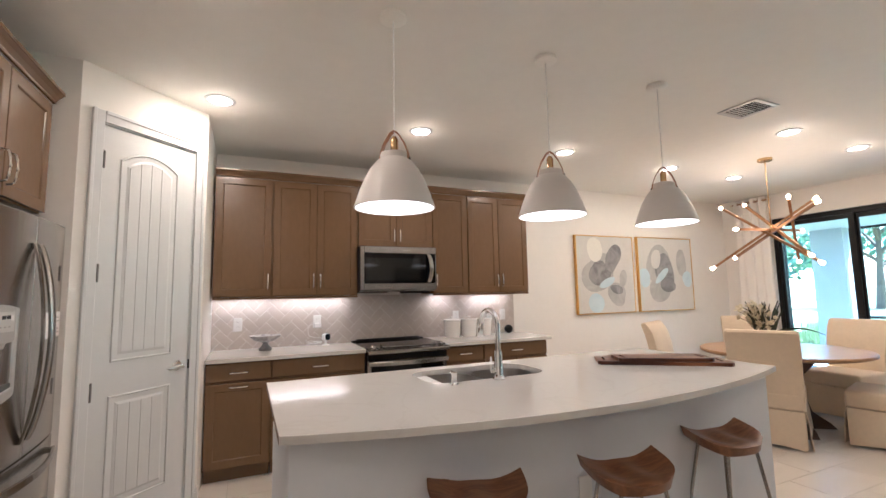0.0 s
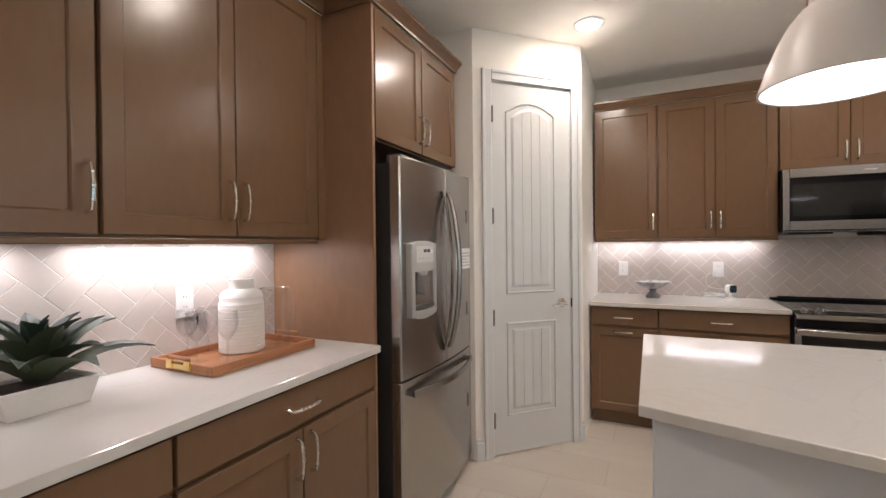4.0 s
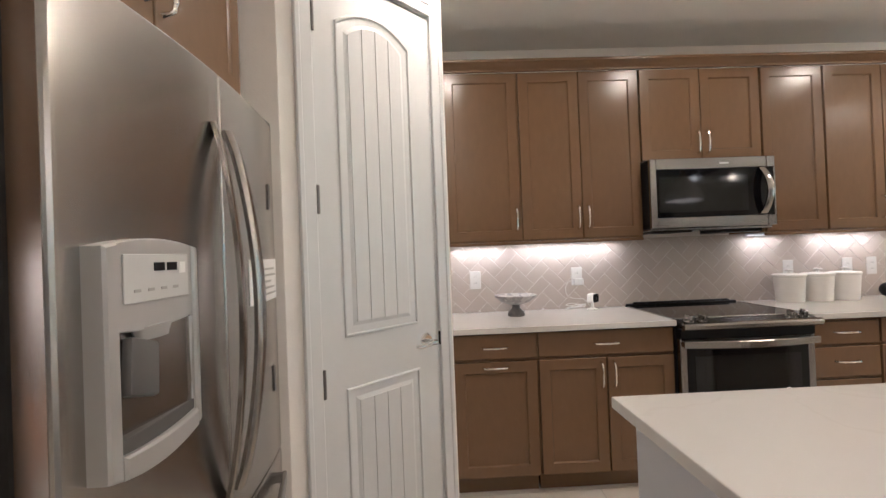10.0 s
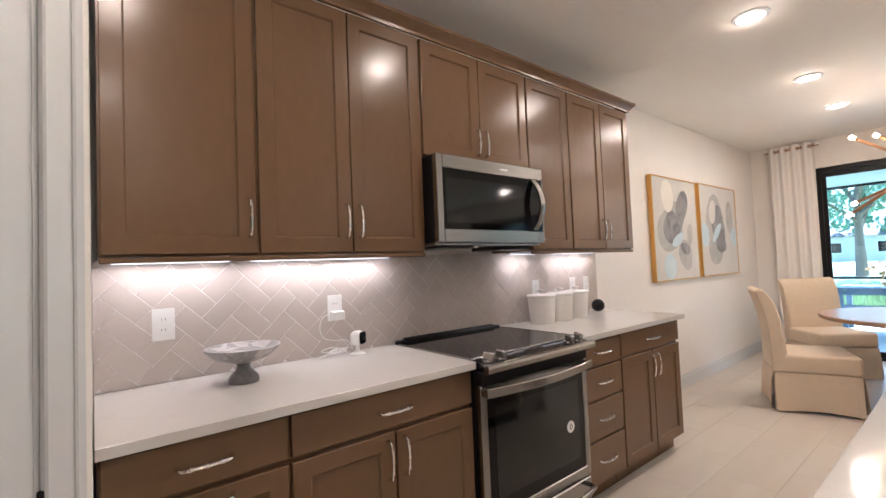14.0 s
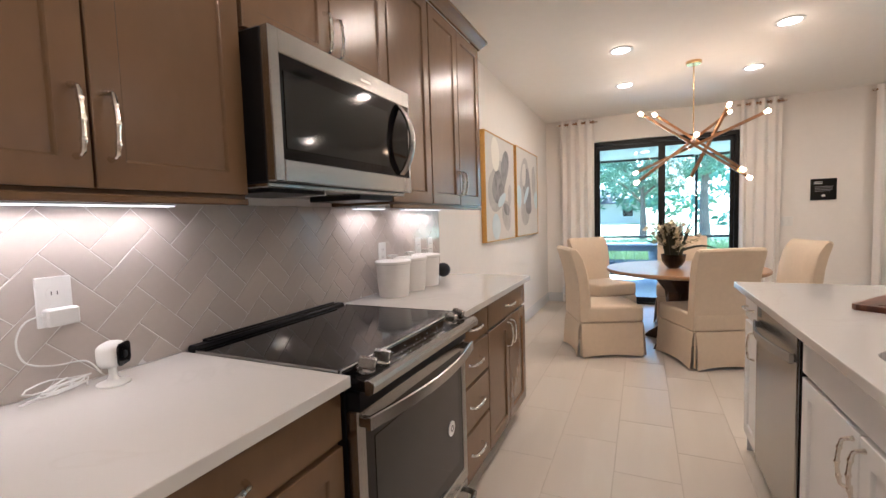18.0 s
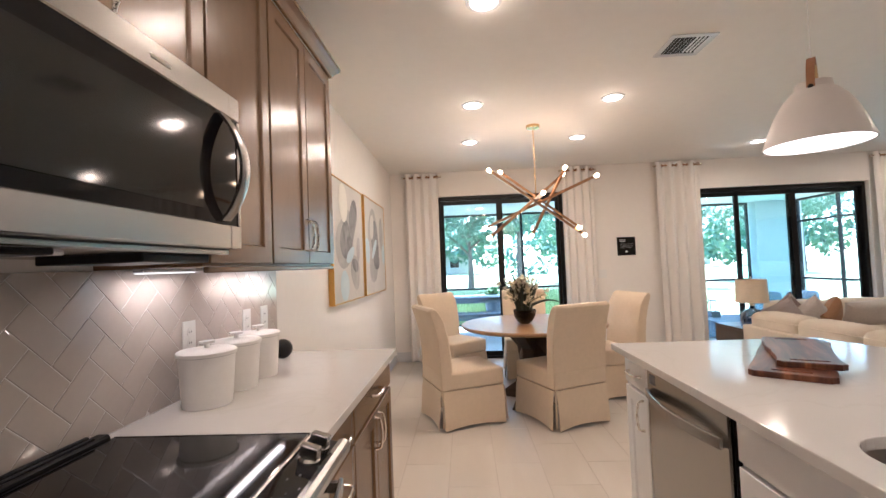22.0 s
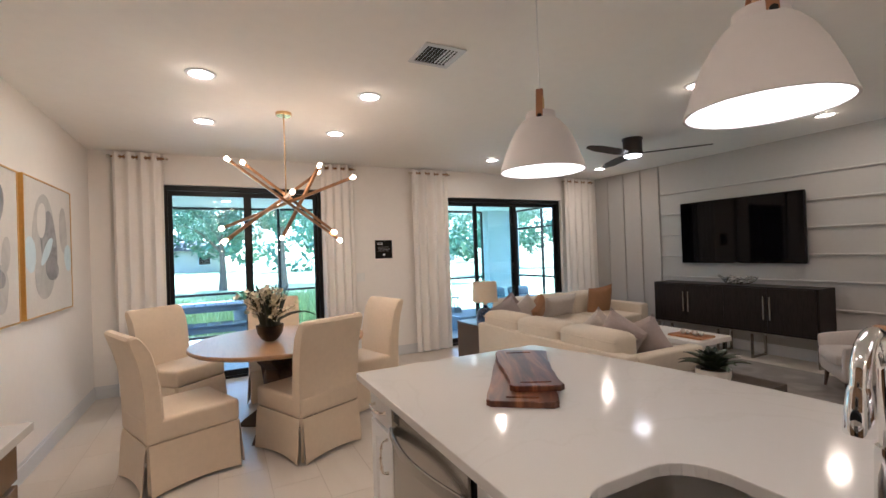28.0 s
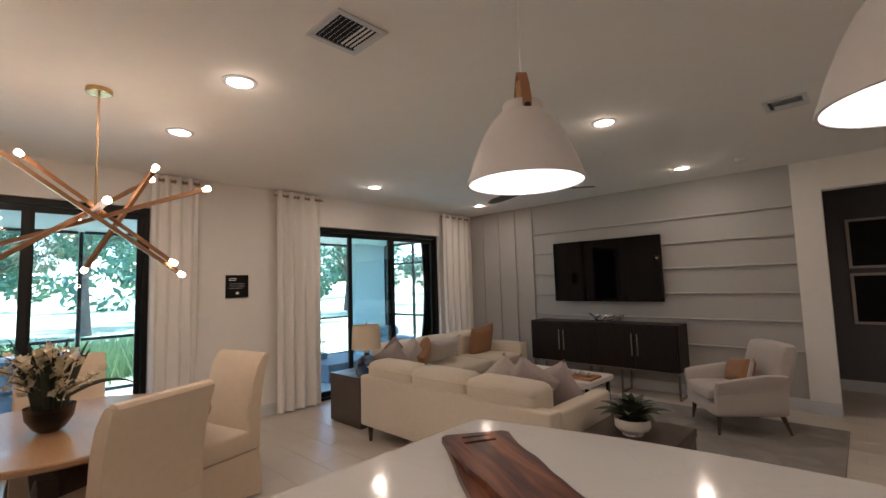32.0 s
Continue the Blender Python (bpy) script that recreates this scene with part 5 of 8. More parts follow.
def pendant(x, y, turn):
    p = thing("pendant_lamp", pose(x, y, CEIL, 0, 0, turn), "grey-white dome pendant lamp on a tan leather strap, lit", "pendant lamp", "pendant lamps over the island")
    zb = (1.768 if x < 1 else 1.788) - CEIL
    prof = [(0.183, 0.0), (0.179, 0.012), (0.162, 0.065), (0.136, 0.130), (0.110, 0.178), (0.082, 0.212), (0.066, 0.224), (0.062, 0.252), (0.030, 0.262), (0.0, 0.263)]
    outer = [(r, z + zb) for r, z in prof]
    inner = [(r - 0.006, z + zb) for r, z in prof[:6]] + [(0.06, 0.205 + zb), (0.0, 0.207 + zb)]
    part("shade", bm_lathe(outer, 48), M_SHADE_OUT, p, smooth=True)
    part("shade_lining", bm_lathe(inner, 48), M_SHADE_IN, p, "self-glowing lining that stands for the bulb's light on it", True)
    part("shade_rim", bm_lathe([(0.183, zb), (0.183, zb - 0.003), (0.176, zb - 0.003), (0.176, zb)], 48, True), M_SHADE_OUT, p)
    part("bulb", moved(bm_lathe([(0.0, -0.06), (0.03, -0.05), (0.042, -0.02), (0.036, 0.01), (0.018, 0.04), (0.016, 0.07), (0.0, 0.07)], 20), pose(0, 0, zb + 0.13)), M_CANGLOW, p, smooth=True)
    top = zb + 0.262
    loop = [(-0.068, 0, top - 0.055), (-0.064, 0, top - 0.01), (-0.045, 0, top + 0.04), (-0.016, 0, top + 0.085), (0, 0, top + 0.094), (0.016, 0, top + 0.085), (0.045, 0, top + 0.04), (0.064, 0, top - 0.01), (0.068, 0, top - 0.055)]
    strap = bmesh.new()
    rows = []
    for i, q in enumerate(loop):
        a, b = Vector(loop[max(i - 1, 0)]), Vector(loop[min(i + 1, len(loop) - 1)])
        d = (b - a).normalized()
        n = Vector((-d.z, 0, d.x))
        rows.append([strap.verts.new(Vector(q) + n * u + Vector((0, v, 0))) for u, v in ((0, -0.014), (0.004, -0.014), (0.004, 0.014), (0, 0.014))])
    for a, b in zip(rows, rows[1:]):
        for k in range(4):
            strap.faces.new((a[k], a[(k + 1) % 4], b[(k + 1) % 4], b[k]))
    strap.faces.new(rows[0][::-1]), strap.faces.new(rows[-1])
    bmesh.ops.recalc_face_normals(strap, faces=strap.faces[:])
    part("strap", strap, M_LEATHER, p, "tan leather strap", True)
    for s in (-1, 1):
        part("rivet", moved(bm_lathe([(0.010, 0), (0.009, 0.004), (0.0, 0.005)], 14), pose(s * 0.072, 0, top - 0.04, 0, s * 90)), M_STEELDARK, p, smooth=True)
    part("socket", bm_lathe([(0.018, top), (0.018, top + 0.055), (0.010, top + 0.07), (0.0, top + 0.07)], 16), M_BRASS, p, "brass socket cap", True)
    part("cord", bm_tube([(0, 0, top + 0.07), (0, 0, -0.02)], 0.003, 8), M_PLASTIC, p)
    part("canopy", bm_lathe([(0.0, -0.026), (0.055, -0.024), (0.062, -0.018), (0.062, -0.001)], 32), M_CEIL, p, "white ceiling canopy", True)
    return p


for (x, y), turn in zip(PENDANTS, (-38, -42, -44)):
    pendant(x, y, turn)


def air_vent(x0, y0, x1, y1, label):
    w, d = x1 - x0, y1 - y0
    v = thing("ceiling_vent", pose((x0 + x1) / 2, (y0 + y1) / 2, CEIL), label, "ceiling vent", "ceiling vents")
    h, k = w / 2, d / 2
    part("frame", join(bm_box(-h, -k, -0.010, -h + 0.03, k, -0.001, 0.002), bm_box(h - 0.03, -k, -0.010, h, k, -0.001, 0.002), bm_box(-h + 0.03, -k, -0.010, h - 0.03, -k + 0.03, -0.001, 0.002), bm_box(-h + 0.03, k - 0.03, -0.010, h - 0.03, k, -0.001, 0.002)), M_TRIM, v)
    # black sheet put in for the dark duct behind the louvres
    part("backing", bm_box(-h + 0.03, -k + 0.03, -0.003, h - 0.03, k - 0.03, -0.0015), M_BLACK, v)
    n = 9
    for i in range(n):
        y = -k + 0.03 + (d - 0.06) * (i + 0.5) / n
        part("slat", moved(bm_box(-h + 0.03, -0.0046, -0.0008, h - 0.055, 0.0046, 0.0008), pose(0, y, -0.0105, 48 if i < n // 2 else -48)), M_TRIM, v)


air_vent(3.40, 2.04, 3.68, 2.32, "white square ceiling air vent with louvres")
air_vent(2.03, -0.68, 2.28, -0.42, "white square ceiling air vent above the living area")
sm = thing("smoke_detector", pose(2.67, -2.07, CEIL), "round white smoke detector on the ceiling", "smoke detector")
part("body", bm_lathe([(0.065, -0.001), (0.064, -0.02), (0.05, -0.034), (0.0, -0.036)], 32), M_PLASTIC, sm, smooth=True)

# ---- things on the worktops ----
def outlet(m, label="white double wall outlet", gang=2):
    o = thing("wall_outlet", m, label, "outlet", "wall outlets")
    part("plate", bm_box(-0.037, -0.0055, -0.0605, 0.037, -0.0005, 0.0605, 0.002), M_PLASTIC, o)
    for s in (-1, 1):
        sock = part("socket", bm_prism(arc(0, 0, 0.017, 0, 360, 16)[:-1], 0, 0.0015), M_PLASTIC, o, m=pose(0, -0.0056, s * 0.02, 90))
        for dx in (-0.006, 0.006):
            part("slot", bm_box(dx - 0.001, -0.0006, s * 0.0 - 0.004, dx + 0.001, 0.0006, 0.005), M_INK, sock, m=pose(0, 0, 0.0016, -90))
    return o


N_OUT = YN - 0.0118
outlet(pose(0.135, N_OUT, 1.132))
outlet(pose(0.826, N_OUT, 1.132), "white wall outlet with a charger plugged in")
for ox in (2.305, 2.728, 2.903):
    outlet(pose(ox, N_OUT, 1.125), "white wall outlet behind the canisters")
outlet(pose(XW + 0.0118, 1.742, 1.13, 0, 0, 90))
outlet(pose(XW + 0.0118, 1.066, 1.127, 0, 0, 90))
sw = thing("light_switch", pose(XE - 0.001, 1.705, 1.145, 0, 0, -90), "white double light switch on the wall", "switch")
part("plate", bm_box(-0.058, -0.006, -0.058, 0.058, -0.0005, 0.058, 0.002), M_PLASTIC, sw)
for s in (-1, 1):
    part("rocker", bm_box(s * 0.024 - 0.016, -0.009, -0.033, s * 0.024 + 0.016, -0.005, 0.033, 0.002), M_PLASTIC, sw)

# charger, cord and small security camera
ch = thing("phone_charger", pose(0.826, N_OUT - 0.0085, 1.105), "white plug-in charger with a looping white cord", "charger")
part("block", bm_box(-0.03, -0.03, -0.03, 0.036, 0, 0.012, 0.004), M_PLASTIC, ch)
cord = [(-0.03, -0.015, 0.0), (-0.065, -0.012, -0.01), (-0.085, -0.014, -0.05), (-0.075, -0.02, -0.10), (-0.03, -0.03, -0.12), (0.03, -0.045, -0.125), (0.05, -0.07, -0.16)]
def spline(pts, n=6):
    out = []
    p = [Vector(q) for q in pts]
    for i in range(len(p) - 1):
        a, b, c, d = p[max(i - 1, 0)], p[i], p[i + 1], p[min(i + 2, len(p) - 1)]
        for k in range(n):
            t = k / n
            out.append(0.5 * ((2 * b) + (c - a) * t + (2 * a - 5 * b + 4 * c - d) * t * t + (3 * b - a - 3 * c + d) * t ** 3))
    return out + [p[-1]]
part("cord", bm_tube(spline(cord), 0.0022, 6), M_PLASTIC, ch, smooth=True)
coil = [(-0.035 + 0.075 * math.cos(a) * (0.75 + 0.25 * math.sin(2.3 * a)), -0.060 + 0.030 * math.sin(a * 1.1) + 0.012 * math.sin(0.37 * a), -0.180 + 0.008 * math.sin(1.7 * a) * math.sin(0.6 * a) + 0.0004 * k) for k, a in ((k, k * 0.42) for k in range(64))]
part("coiled_cord", bm_tube(coil, 0.0022, 6), M_PLASTIC, ch, smooth=True)
sc = thing("security_camera", pose(0.893, 4.56, CT + 0.0005, 0, 0, 36), "small white security camera with a dark face on a stand", "camera")
part("stand", bm_lathe([(0.036, 0), (0.036, 0.004), (0.014, 0.012), (0.009, 0.022), (0.009, 0.055), (0.0, 0.056)], 24), M_PLASTIC, sc, smooth=True)
part("housing", bm_box(-0.034, -0.026, 0.044, 0.034, 0.026, 0.108, 0.020, 4), M_PLASTIC, sc, smooth=True)
fc = part("face", moved(bm_prism([(sx * 0.016 + q[0], sz * 0.014 + q[1]) for sx, sz, a0 in ((1, 1, 0), (-1, 1, 90), (-1, -1, 180), (1, -1, 270)) for q in arc(0, 0, 0.014, a0, a0 + 90, 4)], 0, 0.005, 0.001), pose(0, -0.0255, 0.076, 90)), M_BLACKGLASS, sc, "black camera face")
part("lens", moved(bm_lathe([(0.010, 0), (0.009, 0.003), (0, 0.004)], 16), pose(0, -0.030, 0.074, 90)), M_STEELDARK, fc, smooth=True)

# marble footed bowl
bw = thing("footed_bowl", pose(0.36, 4.43, CT + 0.0005), "grey marble pedestal bowl on a dark stone foot", "bowl")
part("foot", bm_lathe([(0.0, 0), (0.052, 0), (0.053, 0.012), (0.047, 0.026), (0.026, 0.046), (0.022, 0.062), (0.03, 0.072), (0.0, 0.072)], 36), M_MARBLEDARK, bw, "dark grey stone foot", True)
part("dish", bm_lathe([(0.0, 0.0725), (0.04, 0.073), (0.095, 0.092), (0.128, 0.122), (0.131, 0.130), (0.123, 0.130), (0.09, 0.102), (0.04, 0.085), (0.0, 0.083)], 40), M_MARBLE, bw, "veined grey marble dish", True)

# canisters
def canister(x, y, r, h):
    c = thing("canister", pose(x, y, CT + 0.0005), "white ceramic lidded canister beside the range", "canister", "white canisters")
    part("jar", bm_lathe([(0.0, 0.0), (r * 0.86, 0.0), (r * 0.88, 0.005), (r, h), (r * 0.96, h), (0.0, h)], 40), M_CERAMIC, c, smooth=True)
    # grey ring draws the dark seam line under the lid
    part("seam_strip", bm_lathe([(r * 0.97, h - 0.002), (r * 1.012, h - 0.002), (r * 1.012, h), (r * 0.97, h)], 40, True), M_GREYPLASTIC, c, "grey ring at the seam between jar and lid", True)
    lid = part("lid", bm_lathe([(0.0, h + 0.0005), (r * 1.06, h + 0.0005), (r * 1.07, h + 0.012), (r * 1.0, h + 0.017), (0.0, h + 0.023)], 40), M_CERAMIC, c, smooth=True)
    part("knob", bm_lathe([(0.009, h + 0.0215), (0.008, h + 0.034), (0.024, h + 0.037), (0.025, h + 0.045), (0.0, h + 0.048)], 24), M_CERAMIC, lid, smooth=True)


canister(2.20, 4.52, 0.088, 0.168)
canister(2.40, 4.525, 0.085, 0.168)
canister(2.585, 4.525, 0.082, 0.168)
single("black_ball", bm_lathe([(0.048 * math.sin(math.pi * k / 14), 0.048 - 0.048 * math.cos(math.pi * k / 14)) for k in range(15)], 28), M_BLACK, "small black decorative ball on the worktop", "ornament", pose(2.93, 4.57, CT + 0.0005), True)

# drinks tray
TRX, TRY = -1.128, 1.83
tr = thing("serving_tray", pose(TRX, TRY, CT + 0.0005), "warm wooden serving tray with brass handles", "tray")
hw, hl = 0.165, 0.245
part("base", bm_box(-hw, -hl, 0, hw, hl, 0.010, 0.002), M_TRAY, tr)
for x0, y0, x1, y1 in ((-hw, -hl, hw, -hl + 0.012), (-hw, hl - 0.012, hw, hl), (-hw, -hl + 0.012, -hw + 0.012, hl - 0.012), (hw - 0.012, -hl + 0.012, hw, hl - 0.012)):
    part("side", bm_box(x0, y0, 0.010, x1, y1, 0.036, 0.002), M_TRAY, tr)
for s in (-1, 1):
    part("handle_plate", bm_box(-0.064, s * (hl + 0.0025) - 0.002, 0.012, 0.064, s * (hl + 0.0025) + 0.002, 0.030, 0.001), M_GOLD, tr, "polished brass plate")
    hb = part("handle", bm_box(-0.058, s * (hl + 0.004) - 0.008, 0.046, 0.058, s * (hl + 0.004) + 0.008, 0.058, 0.004), M_TRAY, tr, "wooden handle bar")
    for hx in (-0.047, 0.047):
        part("bracket", bm_box(hx - 0.016, s * (hl + 0.0045) - 0.004, 0.012, hx + 0.014, s * (hl + 0.0045) + 0.004, 0.0455, 0.001), M_GOLD, hb, "polished brass bracket")
BZ = CT + 0.0115
jug = thing("ceramic_bottle", pose(-1.165, 1.872, BZ) @ Matrix.Diagonal((1.15, 1.15, 1.09, 1)), "white ribbed ceramic bottle with a short neck", "bottle")
prof = [(0.0, 0.0), (0.070, 0.0)]
for k in range(24):
    z = 0.006 + k * 0.0085
    prof += [(0.0755 - (0.004 if k > 20 else 0), z), (0.0746 - (0.004 if k > 20 else 0) - 0.0006 * (k % 3), z + 0.005)]
prof += [(0.066, 0.216), (0.05, 0.228), (0.041, 0.231), (0.040, 0.262), (0.042, 0.266), (0.036, 0.266), (0.034, 0.235), (0.0, 0.235)]
part("body", bm_lathe(prof, 40), M_CERAMIC, jug, smooth=True)
pt = thing("glass_pitcher", pose(-1.105, 1.990, BZ) @ Matrix.Diagonal((1.16, 1.16, 1.06, 1)), "tall clear glass pitcher with a handle", "pitcher")
part("vessel", bm_lathe([(0.0, 0.0), (0.050, 0.0), (0.052, 0.01), (0.053, 0.225), (0.050, 0.225), (0.049, 0.014), (0.0, 0.012)], 32), M_GLASSWARE, pt, smooth=True)
part("handle", bm_tube(spline([(0.0, 0.052, 0.19), (0.0, 0.085, 0.195), (0.0, 0.10, 0.16), (0.0, 0.096, 0.10), (0.0, 0.075, 0.07), (0.0, 0.052, 0.065)], 4), 0.007, 10), M_RIM, pt, smooth=True)


part("rim", moved(bm_lathe([(0.0495, -0.0015), (0.0515, -0.003), (0.0535, -0.0015), (0.0535, 0.0015), (0.0515, 0.003), (0.0495, 0.0015)], 32, True), pose(0, 0, 0.2285)), M_RIM, pt, smooth=True)


def wine_glass(x, y):
    g = thing("wine_glass", pose(x, y, BZ) @ Matrix.Scale(1.18, 4), "clear stemmed wine glass on the tray", "glass", "wine glasses on the tray")
    part("foot", bm_lathe([(0.0, 0.0), (0.030, 0.0), (0.030, 0.0015), (0.006, 0.005), (0.0, 0.005)], 24), M_GLASSWARE, g, smooth=True)
    part("stem", bm_lathe([(0.004, 0.0045), (0.003, 0.03), (0.004, 0.066)], 12), M_RIM, g, smooth=True)
    part("cup", bm_lathe([(0.0, 0.0662), (0.012, 0.067), (0.028, 0.088), (0.033, 0.115), (0.030, 0.150), (0.0285, 0.150), (0.0315, 0.115), (0.0265, 0.090), (0.011, 0.070), (0.0, 0.0695)], 28), M_GLASSWARE, g, smooth=True)
    part("rim", moved(bm_lathe([(0.0282, -0.001), (0.0293, -0.002), (0.0305, -0.001), (0.0305, 0.001), (0.0293, 0.002), (0.0282, 0.001)], 28, True), pose(0, 0, 0.1522)), M_RIM, g, smooth=True)


for x, y in ((-1.262, 1.705), (-1.165, 1.675), (-1.262, 1.790), (-1.09, 1.745)):
    wine_glass(x, y)


# agave in a rectangular planter
def leaf_blade(length, width, rise, droop, n=7):
    """A thick pointed blade from the origin along x, folded along its spine."""
    bm = bmesh.new()
    rows = []
    for i in range(n + 1):
        u = i / n
        w = width * (0.55 + 0.9 * u - 1.45 * u ** 2.2) if u < 1 else 0.0008
        w = max(w, 0.0008)
        x, z = length * u * (1 - 0.1 * u), rise * math.sin(u * math.pi * 0.62) - droop * u ** 2.4
        rows.append([bm.verts.new((x, -w, z + w * 0.35)), bm.verts.new((x, 0, z - 0.003)), bm.verts.new((x, w, z + w * 0.35)), bm.verts.new((x, 0, z - 0.009 * (1 - u) - 0.0035))])
    for a, b in zip(rows, rows[1:]):
        for k in range(4):
            bm.faces.new((a[k], a[(k + 1) % 4], b[(k + 1) % 4], b[k]))
    bm.faces.new(rows[0][::-1])
    bmesh.ops.recalc_face_normals(bm, faces=bm.faces[:])
    return bm


def agave(parent, z, leaves, seed, spread=1.0):
    rnd = random.Random(seed)
    for k in range(leaves):
        u = k / leaves
        turn = k * 137.5 + rnd.uniform(-9, 9)
        ln = (0.30 - 0.15 * u) * spread * rnd.uniform(0.9, 1.1)
        steep = 12 + 62 * u + rnd.uniform(-7, 7)
        part("leaf", leaf_blade(ln, 0.060 * spread * (1 - 0.25 * u), 0.05, 0.05 * (1 - u)), M_LEAFTIP if u > 0.66 else M_LEAF, parent, smooth=True, m=pose(0, 0, z + 0.02 * u, 0, -steep, turn))


pl = thing("potted_agave", pose(-1.165, 1.215, CT + 0.0005), "spiky green agave in a white rectangular planter", "plant")
def planter_bm(w0, d0, w1, d1, h, t=0.008):
    bm = bmesh.new()
    rings = [[bm.verts.new((sx * w, sy * d, z)) for sx, sy in ((-1, -1), (1, -1), (1, 1), (-1, 1))] for w, d, z in ((w0, d0, 0), (w1, d1, h), (w1 - t, d1 - t, h), (w1 - t, d1 - t, h - 0.015))]
    for a, b in zip(rings, rings[1:]):
        for k in range(4):
            bm.faces.new((a[k], a[(k + 1) % 4], b[(k + 1) % 4], b[k]))
    bm.faces.new(rings[0][::-1]), bm.faces.new(rings[-1])
    bmesh.ops.recalc_face_normals(bm, faces=bm.faces[:])
    bmesh.ops.bevel(bm, geom=[e for e in bm.edges if e.calc_length() > 0.02], offset=0.002, segments=1, affect="EDGES")
    return bm
part("planter", planter_bm(0.072, 0.090, 0.084, 0.108, 0.074), M_CERAMIC, pl, "white ceramic planter")
part("soil", bm_box(-0.07, -0.095, 0.052, 0.07, 0.095, 0.066, 0.004), M_SOIL, pl)
agave(pl, 0.068, 26, 5)


# cutting boards
def board(name, cx, cy, z, turn, ln, wd, label, taper=0.0, wave=0.0):
    """A board with rounded corners, slots near both ends, a width that tapers and natural wavy sides."""
    b = bmesh.new()
    r, m = 0.018, 10
    def half(x):
        return wd / 2 * (1 + taper * x / (ln / 2)) + wave * math.sin(x * 17 + 0.6) + wave * 0.6 * math.sin(x * 41)
    xs = [ln / 2 - r - (ln - 2 * r) * k / m for k in range(m + 1)]
    out = [(ln / 2, -half(ln / 2) + r), (ln / 2, half(ln / 2) - r)] + [(x, half(x)) for x in xs] + [(-ln / 2, half(-ln / 2) - r), (-ln / 2, -half(-ln / 2) + r)] + [(x, -half(x)) for x in xs[::-1]]
    slots = []
    for s in (-1, 1):
        cxs = s * (ln / 2 - 0.045)
        slots.append(arc(cxs, 0.05, 0.007, 0, 180, 5) + arc(cxs, -0.05, 0.007, 180, 360, 5))
    t = 0.021
    loops = []
    for zz in (t, 0.0):
        es, lv = [], []
        for loop in [out] + slots:
            v = [b.verts.new((x, y, zz)) for x, y in loop]
            es += [b.edges.new((v[i], v[(i + 1) % len(v)])) for i in range(len(v))]
            lv.append(v)
        bmesh.ops.triangle_fill(b, edges=es, use_beauty=True)
        loops.append(lv)
    for top, low in zip(*loops):
        for i in range(len(top)):
            b.faces.new((top[i], top[(i + 1) % len(top)], low[(i + 1) % len(low)], low[i]))
    bmesh.ops.recalc_face_normals(b, faces=b.faces[:])
    rim = [e for e in b.edges if e.verts[0].co.z > t - 1e-6 and e.verts[1].co.z > t - 1e-6 and any(abs(f.normal.z) < 0.5 for f in e.link_faces)]
    bmesh.ops.bevel(b, geom=rim, offset=0.003, segments=2, profile=0.5, affect="EDGES")
    return single(name, b, M_WALNUT, label, "cutting board", pose(cx, cy, z, 0, 0, turn), group="cutting boards")


board("cutting_board", 2.61, 2.305, CT + 0.0008, -37, 0.77, 0.245, "large dark walnut cutting board with slots on the island", 0.0, 0.002)
board("cutting_board", 2.60, 2.29, CT + 0.0225, -29, 0.56, 0.205, "smaller live-edge walnut cutting board lying on another board", 0.09, 0.004)


